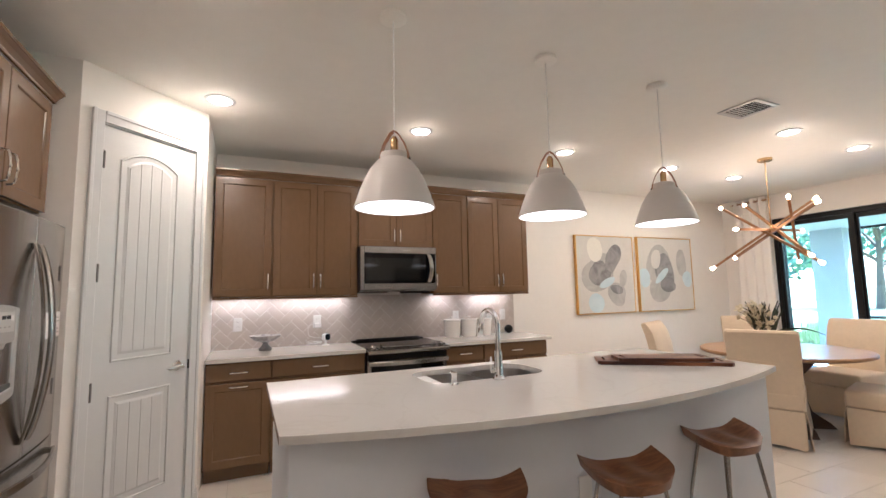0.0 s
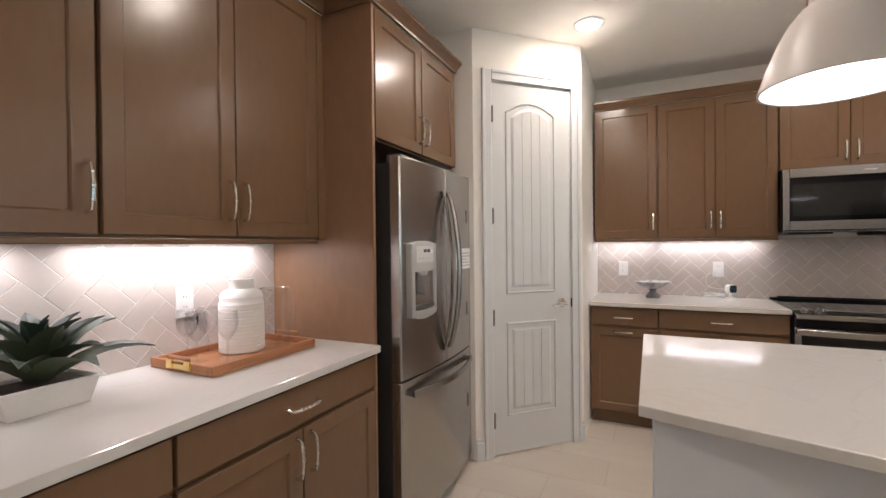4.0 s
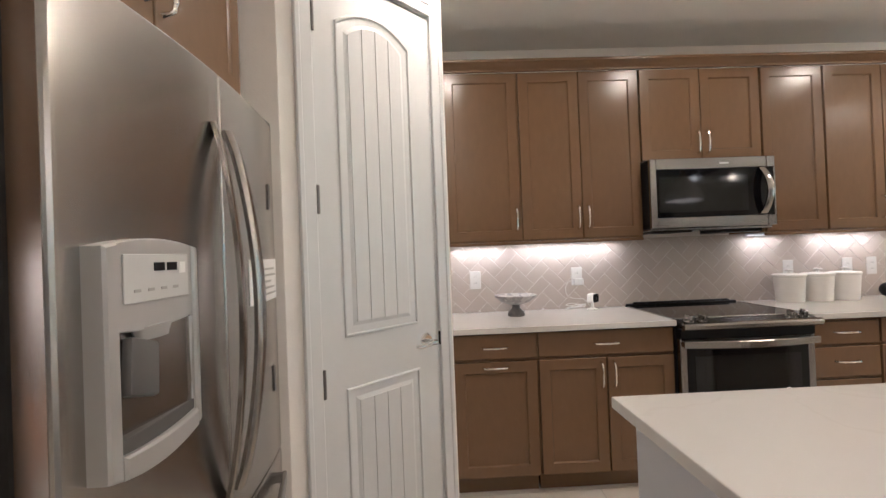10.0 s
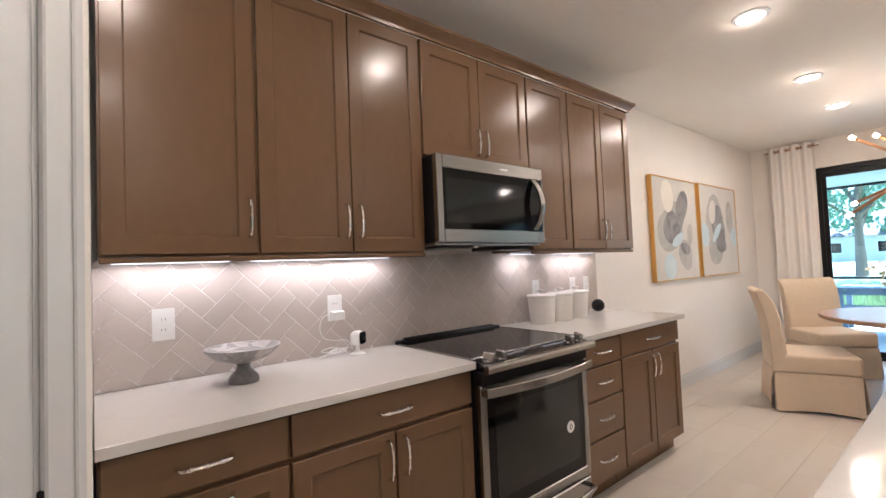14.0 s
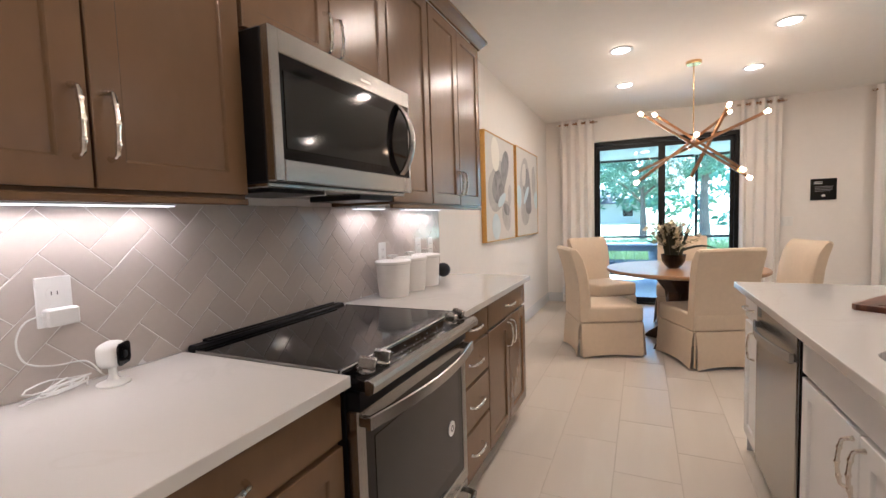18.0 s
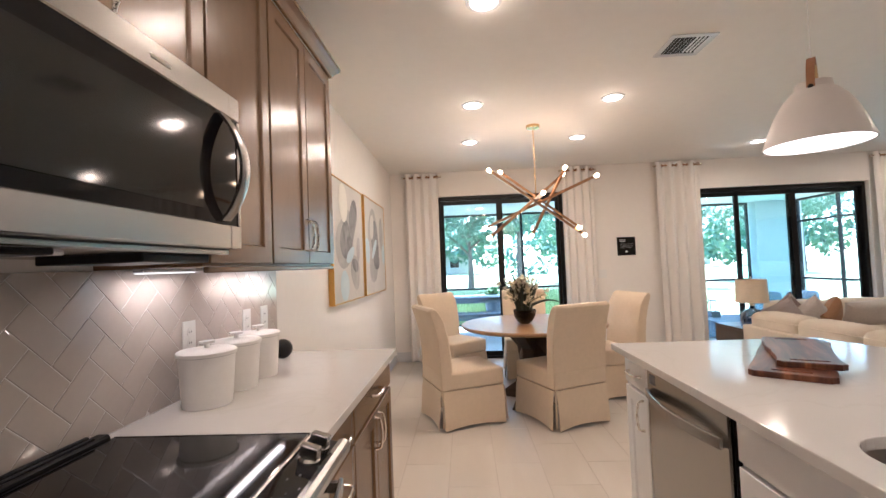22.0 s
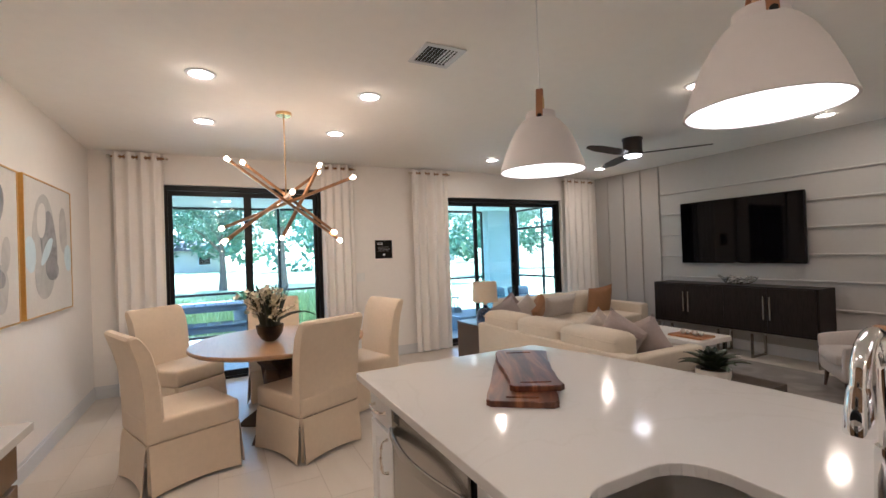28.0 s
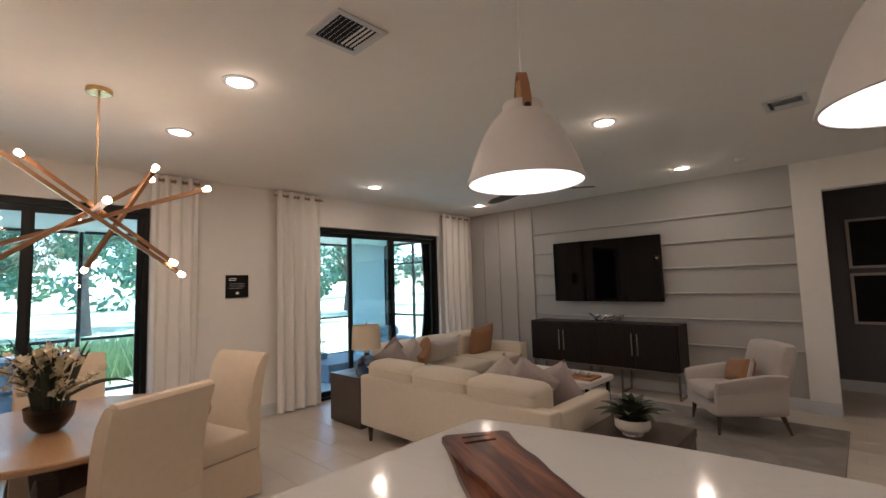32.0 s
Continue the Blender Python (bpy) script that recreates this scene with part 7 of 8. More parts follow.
def pillow_bm(w, h, t, n=12):
    bm = bmesh.new()
    g = {}
    for s in (1, -1):
        for i in range(n + 1):
            for j in range(n + 1):
                u, v = 2 * i / n - 1, 2 * j / n - 1
                e = (1 - u ** 4) * (1 - v ** 4)
                pin = 1 - 0.11 * (1 - abs(u) ** 3) * abs(v) ** 2
                pin2 = 1 - 0.11 * (1 - abs(v) ** 3) * abs(u) ** 2
                edge = max(abs(u), abs(v)) > 0.999
                if edge and s < 0:
                    g[s, i, j] = g[1, i, j]
                    continue
                g[s, i, j] = bm.verts.new((u * w / 2 * pin2, s * t / 2 * math.sqrt(max(e, 0)) , v * h / 2 * pin))
    for s in (1, -1):
        for i in range(n):
            for j in range(n):
                q = (g[s, i, j], g[s, i + 1, j], g[s, i + 1, j + 1], g[s, i, j + 1])
                bm.faces.new(q if s > 0 else q[::-1])
    bmesh.ops.recalc_face_normals(bm, faces=bm.faces[:])
    return bm


def pillow(x, y, z, turn, lean, size, mat, label, h=None, roll=0):
    return single("throw_pillow", pillow_bm(size, h or size, 0.15), mat, label, "pillow", pose(x, y, z, lean, roll, turn), True, "throw pillows")


# north section of the sectional: its back to the island
SF = 0.78
so = thing("sectional_sofa", pose(0, 0, 0), "oatmeal upholstered L-shaped sectional sofa with loose cushions", "sofa")
part("back_frame", bm_box(3.372, SF - 0.13, 0.15, 5.46, SF, 0.62, 0.02, 3), M_SOFA, so, smooth=True)
part("seat_frame", bm_box(3.505, -0.12, 0.15, 5.46, SF - 0.132, 0.33, 0.015, 2), M_SOFA, so, smooth=True)
part("arm", bm_box(3.370, -0.14, 0.15, 3.502, SF - 0.132, 0.60, 0.025, 3), M_SOFA, so, smooth=True)
for x0, x1 in ((3.51, 4.145), (4.155, 4.775), (4.785, 5.40)):
    part("seat_cushion", cushion(x0, -0.13, 0.332, x1, SF - 0.28, 0.45, 0.035, 0.012), M_SOFA, so, smooth=True)
    bc = part("back_cushion", cushion(x0, SF - 0.32, 0.42, x1, SF - 0.03, 0.757, 0.068, 0.008), M_SOFA, so, smooth=True)
    o_ = [(x0 + 0.012, SF - 0.305), (x1 - 0.012, SF - 0.305), (x1 - 0.012, SF - 0.032), ((x0 + x1) / 2, SF - 0.026), (x0 + 0.012, SF - 0.032)]
    part("piping", bm_tube([(x, y, 0.700) for x, y in o_ + o_[:1]], 0.005, 6), M_SOFA, bc, "raised piping seam", True)
# east section: its back to the patio door
part("seat_frame", bm_box(5.462, -2.0, 0.15, 6.30, 0.02, 0.33, 0.015, 2), M_SOFA, so, smooth=True)
part("back_frame", bm_box(6.302, -2.0, 0.15, 6.44, 0.02, 0.61, 0.02, 3), M_SOFA, so, smooth=True)
part("arm", bm_box(5.46, -2.16, 0.15, 6.44, -2.002, 0.60, 0.025, 3), M_SOFA, so, smooth=True)
for y0, y1 in ((-1.995, -1.33), (-1.32, -0.66), (-0.65, 0.01)):
    part("seat_cushion", cushion(5.44, y0, 0.332, 6.10, y1, 0.47, 0.035, 0.012), M_SOFA, so, smooth=True)
    bc = part("back_cushion", cushion(6.06, y0, 0.42, 6.34, y1, 0.762, 0.065, 0.016), M_SOFA, so, smooth=True)
    for ty in (0.28, 0.72):
        for tz in (0.53, 0.66):
            part("tuft_button", moved(bm_lathe([(0.0, 0.0), (0.011, 0.003), (0.0, 0.008)], 12), pose(6.052, y0 + (y1 - y0) * ty, tz, 0, -90)), M_SOFA, bc, smooth=True)
for x, y in ((3.44, SF - 0.06), (3.44, -0.08), (5.38, SF - 0.06), (5.52, -2.1), (6.38, -2.1), (6.38, -0.04)):
    part("leg", moved(bm_lathe([(0.016, 0.0), (0.026, 0.149)], 12), pose(x, y, 0.001)), M_DARKWOOD, so, "dark wooden leg")

pillow(5.68, 0.20, 0.650, 50, -18, 0.36, M_PILLOW, "mauve-grey throw pillow in the sofa corner", roll=30)
pillow(5.86, 0.03, 0.660, 78, -18, 0.37, M_PILLOWBROWN, "mottled mauve-brown throw pillow on the sofa", roll=44)
pillow(5.72, -0.12, 0.645, 72, -20, 0.36, M_PILLOWLIGHT, "pale woven throw pillow on the sofa", roll=42)
pillow(5.74, -0.33, 0.630, 112, -20, 0.36, M_PILLOWTAN, "tan throw pillow leaning on others", roll=40)
pillow(5.86, -0.82, 0.640, 88, -24, 0.54, M_PILLOWLIGHT, "long pale patterned lumbar pillow", 0.32, roll=4)
pillow(5.90, -1.64, 0.655, 84, -16, 0.45, M_PILLOWTAN, "tan leather square throw pillow on the sofa", roll=6)
pillow(3.66, 0.20, 0.645, 12, -18, 0.37, M_PILLOW, "mauve-grey throw pillow at the sofa arm", roll=24)
pillow(3.80, 0.34, 0.665, 30, -14, 0.38, M_PILLOW, "mauve-grey throw pillow behind another", roll=-32)
pillow(4.10, 0.26, 0.640, 8, -20, 0.38, M_PILLOWLIGHT, "pale throw pillow on the sofa", roll=40)

# end table and lamp
et = thing("end_table", pose(5.985, 0.345, 0), "boxy dark bronze end table", "table")
part("body", bm_box(-0.28, -0.265, 0.015, 0.28, 0.265, 0.50, 0.004), M_BROWNMETAL, et)
part("top", bm_box(-0.285, -0.27, 0.501, 0.285, 0.27, 0.525, 0.004), M_BROWNMETAL, et)
part("plinth", bm_box(-0.26, -0.245, 0, 0.26, 0.245, 0.014), M_BLACK, et)
tl = thing("table_lamp", pose(5.77, 0.47, 0.5255), "blue glass table lamp with a linen drum shade", "lamp")
part("base", bm_lathe([(0.0, 0.0), (0.095, 0.0), (0.116, 0.018), (0.122, 0.07), (0.121, 0.125), (0.106, 0.168), (0.070, 0.200), (0.034, 0.218), (0.028, 0.245), (0.024, 0.245), (0.029, 0.215), (0.066, 0.194), (0.101, 0.162), (0.115, 0.123), (0.116, 0.07), (0.110, 0.022), (0.092, 0.006), (0.0, 0.006)], 36), M_BLUEGLASS, tl, "blue seeded glass base", True)
part("neck", bm_lathe([(0.0, 0.2455), (0.029, 0.2455), (0.029, 0.262), (0.008, 0.27), (0.008, 0.32), (0.0, 0.32)], 20), M_NICKEL, tl, smooth=True)
part("shade", bm_lathe([(0.158, 0.285), (0.146, 0.535), (0.142, 0.535), (0.154, 0.285)], 44, True), M_LAMPSHADE, tl, "beige linen shade", True)
part("finial", bm_lathe([(0.0, 0.32), (0.006, 0.32), (0.006, 0.555), (0.010, 0.565), (0.0, 0.578)], 12), M_NICKEL, tl)

# side table with an agave in a bowl
st = thing("low_side_table", pose(3.055, 0.17, 0), "low dark bronze-brown side table with thick top", "table")
part("top", bm_box(-0.29, -0.29, 0.37, 0.29, 0.29, 0.43, 0.004), M_BROWNMETAL, st)
for sx in (-1, 1):
    part("side", bm_box(sx * 0.265 - 0.022, -0.27, 0.012, sx * 0.265 + 0.022, 0.27, 0.369, 0.004), M_BROWNMETAL, st)
pb = thing("potted_agave", pose(3.055, 0.26, 0.4305) @ Matrix.Diagonal((1.02, 1.02, 0.82, 1)), "dark spiky succulent in a white footed bowl", "plant")
part("bowl", bm_lathe([(0.0, 0.0), (0.066, 0.0), (0.068, 0.028), (0.098, 0.040), (0.112, 0.066), (0.112, 0.132), (0.105, 0.132), (0.104, 0.095), (0.0, 0.09)], 36), M_CERAMIC, pb, "white ceramic bowl", True)
part("soil", bm_lathe([(0.0, 0.0905), (0.095, 0.0955), (0.09, 0.112), (0.0, 0.118)], 24), M_SOIL, pb)
agave(pb, 0.115, 34, 9, 1.02)

# coffee table with a pale tray top
ct = thing("coffee_table", pose(4.48, -1.22, 0), "pale low coffee table with dark metal legs", "table")
part("top", bm_box(-0.55, -0.30, 0.37, 0.55, 0.30, 0.43, 0.012, 2), M_CERAMIC, ct)
for sx in (-1, 1):
    for sy in (-1, 1):
        part("leg", bm_box(sx * 0.50 - 0.015, sy * 0.25 - 0.015, 0.012, sx * 0.50 + 0.015, sy * 0.25 + 0.015, 0.369), M_BRONZE, ct)
ot = thing("wooden_tray", pose(4.15, -1.15, 0.4305), "small wooden tray with beads on the coffee table", "tray")
part("base", bm_box(-0.19, -0.13, 0, 0.19, 0.13, 0.022, 0.004), M_TRAY, ot)
rnd = random.Random(4)
for k in range(9):
    part("bead", moved(bm_lathe([(0.022 * math.sin(math.pi * q / 8), 0.022 - 0.022 * math.cos(math.pi * q / 8)) for q in range(9)], 12), pose(-0.12 + 0.03 * k, 0.05 * math.sin(k * 1.3), 0.0225)), M_PILLOWLIGHT, ot, smooth=True)

# rug
single("area_rug", bm_box(2.05, -2.25, 0.001, 5.43, -0.02, 0.011, 0.003), M_RUG, "distressed grey and cream area rug", "rug")


# armchair
def armchair():
    a = thing("armchair", pose(2.86, -1.80, 0, 0, 0, math.degrees(math.atan2(0.60, 0.80)) - 90) @ Matrix.Scale(0.94, 4), "pale grey-beige upholstered armchair with tapered dark legs", "armchair")
    part("seat_base", bm_box(-0.32, -0.30, 0.19, 0.32, 0.33, 0.32, 0.03, 3), M_ARMCHAIR, a, smooth=True)
    part("seat_cushion", cushion(-0.25, -0.18, 0.322, 0.25, 0.36, 0.45, 0.04, 0.02), M_ARMCHAIR, a, smooth=True)
    bm = cushion(-0.31, -0.36, 0.20, 0.31, -0.20, 0.87, 0.05, 0.015)
    for v in bm.verts:
        v.co.y -= max(0, v.co.z - 0.35) * 0.26
    part("backrest", bm, M_ARMCHAIR, a, smooth=True)
    for s in (-1, 1):
        bm = cushion(s * 0.315 - 0.045, -0.33, 0.20, s * 0.315 + 0.045, 0.33, 0.60, 0.035, 0.0)
        for v in bm.verts:
            if v.co.z > 0.45:
                v.co.x += s * 0.05 * (v.co.z - 0.45) / 0.15
                v.co.z -= 0.06 * max(0, v.co.y + 0.1) / 0.43
        part("arm", bm, M_ARMCHAIR, a, smooth=True)
        for y, ly in ((0.28, 0.02), (-0.30, -0.06)):
            part("leg", bm_tube([(s * 0.27, y, 0.192), (s * 0.29, y + ly, 0.0125)], [0.024, 0.011], 10), M_DARKWOOD, a, "dark tapered wooden leg", True)
    return a


armchair()
LP = thing("throw_pillow", pose(2.80, -1.84, 0.545, 20, 8, math.degrees(math.atan2(0.60, 0.80)) - 90), "tan lumbar pillow with pale fringed ends on the armchair", "pillow", "throw pillows")
part("cover", pillow_bm(0.42, 0.26, 0.15), M_PILLOWTAN, LP, smooth=True)
for sx in (-1, 1):
    part("fringe", bm_box(sx * 0.188 - 0.010, -0.020, -0.118, sx * 0.188 + 0.010, 0.020, 0.118, 0.008, 2), M_PILLOWLIGHT, LP, "pale woven fringe", True)

# sideboard
sb = thing("sideboard", pose(4.515, YS, 0), "long espresso oak sideboard on a metal base", "sideboard")
hw_ = 1.018
part("body", bm_box(-hw_, 0.02, 0.335, hw_, 0.402, 0.895, 0.004), M_ESPRESSO, sb)
xs = [-hw_ + 0.02, -hw_ / 2, 0.0, hw_ / 2, hw_ - 0.02]
for k, (x0, x1) in enumerate(zip(xs, xs[1:])):
    d_ = part("door", bm_box(x0 + 0.002, 0.403, 0.35, x1 - 0.002, 0.421, 0.88, 0.002), M_ESPRESSO, sb)
    hx = x1 - 0.035 if k % 2 == 0 else x0 + 0.035
    part("handle", bm_box(hx - 0.011, 0.421, 0.50, hx + 0.011, 0.438, 0.78, 0.003), M_STEELH, d_, "flat brushed metal bar handle")
part("base_frame", join(bm_box(-hw_ + 0.004, 0.30, 0.312, hw_ - 0.004, 0.412, 0.334, 0.002), bm_box(-hw_ + 0.004, 0.03, 0.312, hw_ - 0.004, 0.06, 0.334, 0.002)), M_SINK, sb, "brushed metal base rail")
for x in (-hw_ + 0.03, -0.30, 0.12, hw_ - 0.03):
    part("leg_frame", join(bm_box(x - 0.012, 0.05, 0.0, x + 0.012, 0.074, 0.311), bm_box(x - 0.012, 0.345, 0.0, x + 0.012, 0.369, 0.311), bm_box(x - 0.012, 0.075, 0.0, x + 0.012, 0.344, 0.024)), M_STEELH, sb, "slim metal leg frame")
sv = thing("silver_bowl", pose(4.43, YS + 0.22, 0.8955), "openwork silver leaf bowl on the sideboard", "bowl")
rnd = random.Random(8)
part("foot", bm_lathe([(0.0, 0.0), (0.06, 0.0), (0.05, 0.010), (0.0, 0.012)], 20), M_SILVER, sv)
for k in range(18):
    a0, a1 = radians(k * 40 + rnd.uniform(-8, 8)), radians(k * 40 + rnd.uniform(60, 130))
    zt = rnd.uniform(0.085, 0.125)
    p0, p1 = (0.05 * math.cos(a0), 0.04 * math.sin(a0), 0.012), (0.25 * math.cos(a1), 0.13 * math.sin(a1), zt)
    mid = (0.16 * math.cos((a0 + a1) / 2), 0.09 * math.sin((a0 + a1) / 2), 0.028)
    part("branch", bm_tube(spline([p0, mid, p1], 5), 0.0065, 7), M_SILVER, sv, smooth=True)
for k in range(2):
    part("rim_branch", bm_tube([((0.225 - 0.03 * k) * math.cos(a), (0.118 - 0.02 * k) * math.sin(a), 0.088 - 0.030 * k + 0.014 * math.sin(5 * a + k)) for a in [math.pi * q / 16 for q in range(33)]], 0.006, 7), M_SILVER, sv, smooth=True)

# television
tvv = thing("television", pose(4.49, YS + 0.021, 1.605), "large wall-mounted flat television, switched off", "television")
part("wall_mount", bm_box(-0.25, 0.0, -0.2, 0.25, 0.055, 0.2, 0.004), M_BLACK, tvv)
part("case", bm_box(-0.775, 0.056, -0.437, 0.775, 0.095, 0.437, 0.006), M_BLACK, tvv)
part("screen", bm_box(-0.765, 0.0955, -0.425, 0.765, 0.0975, 0.427), M_SCREEN, tvv, "dark glossy screen")
part("badge", bm_box(-0.03, 0.0955, -0.434, 0.03, 0.0975, -0.428), M_GREYPLASTIC, tvv)

# ceiling fan
fn = thing("ceiling_fan", pose(4.58, -0.86, CEIL), "dark low-profile ceiling fan with a lit lamp", "ceiling fan")
part("housing", bm_lathe([(0.112, -0.001), (0.114, -0.018), (0.104, -0.024), (0.104, -0.150), (0.108, -0.158), (0.108, -0.192), (0.095, -0.198), (0.0, -0.198)], 36), M_FANBLADE, fn, smooth=True)
part("lamp", bm_lathe([(0.094, -0.1985), (0.090, -0.212), (0.05, -0.222), (0.0, -0.224)], 32), M_CANGLOW, fn, "lit lens", True)
for k in range(3):
    bm = bm_prism([(0.08, -0.035), (0.25, -0.068), (0.62, -0.064), (0.78, -0.032), (0.80, 0.0), (0.78, 0.030), (0.62, 0.060), (0.25, 0.064), (0.08, 0.035)], -0.004, 0.004, 0.002)
    part("blade", moved(bm, pose(0, 0, -0.178, 0, 0, 216 + k * 120) @ pose(0, 0, 0, 14, 0, 0)), M_FANBLADE, fn, "dark fan blade")

# corner motion sensor, hall pictures
sen = thing("alarm_sensor", pose(XE - 0.001, -2.62, 2.36, 0, 0, -90), "small white alarm sensor on the wall", "sensor")
part("body", bm_box(-0.025, -0.04, -0.05, 0.025, 0, 0.05, 0.008, 2), M_PLASTIC, sen)
for z0, z1 in ((1.52, 2.14), (0.83, 1.46)):
    hp = thing("framed_picture", pose(1.64, HALL_Y + 0.001, z0, 0, 0, 180), "dark print in a pale wooden frame on the hall wall", "picture", "framed hall prints")
    h_ = z1 - z0
    part("print", bm_box(-0.30, -0.022, 0.03, 0.30, -0.001, h_ - 0.03), M_BLACK, hp)
    for a in ((-0.335, -0.03, 0, -0.301, 0, h_), (0.301, -0.03, 0, 0.335, 0, h_), (-0.301, -0.03, 0, 0.301, 0, 0.032), (-0.301, -0.03, h_ - 0.032, 0.301, 0, h_)):
        part("frame_bar", bm_box(*a, 0.002), M_PILLOWLIGHT, hp, "pale washed wood frame")

# ---- patio and garden ----
M_CONCRETE = material("patio_concrete", (0.36, 0.38, 0.40), 0.8, bump=0.4, bump_scale=60, vary=0.1, vary_scale=2)
M_GRASS = material("lawn", (0.24, 0.29, 0.17), 0.95, bump=0.9, bump_scale=40, vary=0.35, vary_scale=0.6)
M_STUCCO = material("pale_stucco", (0.46, 0.48, 0.49), 0.85, bump=0.5, bump_scale=120, vary=0.04)
M_BARK = material("grey_bark", (0.12, 0.095, 0.075), 0.95, bump=1.0, bump_scale=25, vary=0.3, stretch=(4, 4, 1))
M_FOLIAGE = material("tree_leaves", (0.115, 0.205, 0.135), 0.6, vary=0.5, vary_scale=2.5, spec=0.4)
M_FOLIAGE2 = material("reed_leaves", (0.24, 0.32, 0.17), 0.6, vary=0.4, vary_scale=5)
M_BENCH = material("weathered_slate_bench", (0.13, 0.16, 0.20), 0.7, bump=0.4, bump_scale=40, vary=0.15, stretch=(1, 8, 8))
M_PLANTLEAF = material("bright_pot_leaf", (0.07, 0.15, 0.05), 0.5, vary=0.3, vary_scale=8)
M_ROOF = material("grey_shingle", (0.10, 0.10, 0.11), 0.9, bump=0.6, bump_scale=20, vary=0.2)
M_HOUSE = material("distant_house_wall", (0.50, 0.48, 0.44), 0.85, vary=0.08)

structure("ground", bm_box(XE + 0.201, -120, -0.35, 260, 120, -0.10), M_GRASS, "bright sunlit lawn behind the house", "lawn")
structure("patio_floor", bm_box(XE + 0.201, -3.6, -0.099, 10.7, 6.2, -0.03, 0.004), M_CONCRETE, "grey concrete patio floor", "patio")
structure("patio_ceiling", bm_box(XE + 0.301, -3.6, 2.46, 10.8, 6.2, 2.60), M_STUCCO, "pale painted patio ceiling", "ceiling")
structure("patio_column", bm_box(10.35, -3.55, -0.03, 10.7, -2.6, 2.459), M_STUCCO, "pale stucco corner column of the patio", "column")
structure("patio_column_north", bm_box(10.35, 4.62, -0.03, 10.7, 5.14, 2.459), M_STUCCO, "pale stucco corner column of the patio", "column")
for x, y in ((8.4, 3.3), (8.4, 1.6), (9.5, 3.3), (8.4, -0.9)):
    d = thing("patio_downlight", pose(x, y, 2.46), "small lit downlight in the patio ceiling", "downlight", "patio downlights")
    part("lens", bm_lathe([(0.07, -0.001), (0.068, -0.006), (0.0, -0.008)], 24), M_CANGLOW, d)


def screen_bar(a, b, w=0.05, label="dark aluminium bar of the patio screen"):
    """A square bar of the screen enclosure between two points."""
    lo = [min(p, q) - w / 2 for p, q in zip(a, b)]
    hi = [max(p, q) + w / 2 for p, q in zip(a, b)]
    return bm_box(*lo, *hi, 0.003)


scr = thing("screen_enclosure", pose(0, 0, 0), "dark aluminium insect screen frame round the patio", "screen", kind="structure")
for y in (-2.5, 0.35, 2.35, 4.55):
    part("post", screen_bar((10.5, y, 0.0), (10.5, y, 2.42)), M_BRONZE, scr)
for z in (0.0, 0.80, 2.43):
    for y0, y1 in ((-2.47, 0.32), (0.38, 2.32), (2.38, 4.52)):
        part("rail", screen_bar((10.5, y0 + 0.03, z), (10.5, y1 - 0.03, z), 0.045), M_BRONZE, scr)
for side_y in (-3.4, 5.55):
    for x in (7.45, 8.35, 9.25, 10.25):
        part("post", screen_bar((x, side_y, 0.0), (x, side_y, 2.42)), M_BRONZE, scr)
    for z in (0.0, 0.80, 1.98, 2.43):
        for x0, x1 in ((7.48, 8.32), (8.38, 9.22), (9.28, 10.22)):
            part("rail", screen_bar((x0 + 0.03, side_y, z), (x1 - 0.03, side_y, z), 0.045), M_BRONZE, scr)


def bench(m, label, w=1.5):
    b = thing("patio_bench", m, label, "bench", "slatted patio benches")
    for k in range(9):
        x = -w / 2 + w * (k + 0.5) / 9
        part("slat", bm_box(x - w / 18 + 0.006, -0.22, 0.435, x + w / 18 - 0.006, 0.22, 0.46, 0.003), M_BENCH, b)
    for sx in (-1, 1):
        for sy in (-1, 1):
            part("leg", bm_box(sx * (w / 2 - 0.04) - 0.03, sy * 0.18 - 0.03, 0, sx * (w / 2 - 0.04) + 0.03, sy * 0.18 + 0.03, 0.434, 0.003), M_BENCH, b)
    for sy in (-1, 1):
        part("apron", bm_box(-w / 2 + 0.07, sy * 0.18 - 0.015, 0.34, w / 2 - 0.07, sy * 0.18 + 0.015, 0.41, 0.003), M_BENCH, b)
    return b


big = thing("patio_table", pose(9.75, 3.35, -0.03, 0, 0, 90), "slatted slate-blue outdoor dining table", "table")
for k in range(12):
    x = -0.95 + 1.9 * (k + 0.5) / 12
    part("slat", bm_box(x - 0.074, -0.42, 0.70, x + 0.074, 0.42, 0.725, 0.003), M_BENCH, big)
for sx in (-1, 1):
    for sy in (-1, 1):
        part("leg", bm_box(sx * 0.88 - 0.035, sy * 0.36 - 0.035, 0, sx * 0.88 + 0.035, sy * 0.36 + 0.035, 0.699, 0.003), M_BENCH, big)
for sy in (-1, 1):
    part("apron", bm_box(-0.84, sy * 0.36 - 0.015, 0.61, 0.84, sy * 0.36 + 0.015, 0.68, 0.003), M_BENCH, big)
bench(pose(9.05, 3.35, -0.03, 0, 0, 90), "slate-blue slatted patio bench beside the table", 1.7)
lt = thing("patio_side_table", pose(8.42, -0.86, -0.03), "boxy slate-blue outdoor side table", "table")
part("body", bm_box(-0.45, -0.45, 0.02, 0.45, 0.45, 0.265, 0.006), M_BENCH, lt)
part("top", bm_box(-0.47, -0.47, 0.266, 0.47, 0.47, 0.30, 0.004), M_BENCH, lt)
ln = thing("lantern", pose(8.62, -0.66, 0.2705), "dark metal garden lantern with an open cage", "lantern")
part("base", bm_box(-0.08, -0.08, 0, 0.08, 0.08, 0.10, 0.006), M_BENCH, ln)
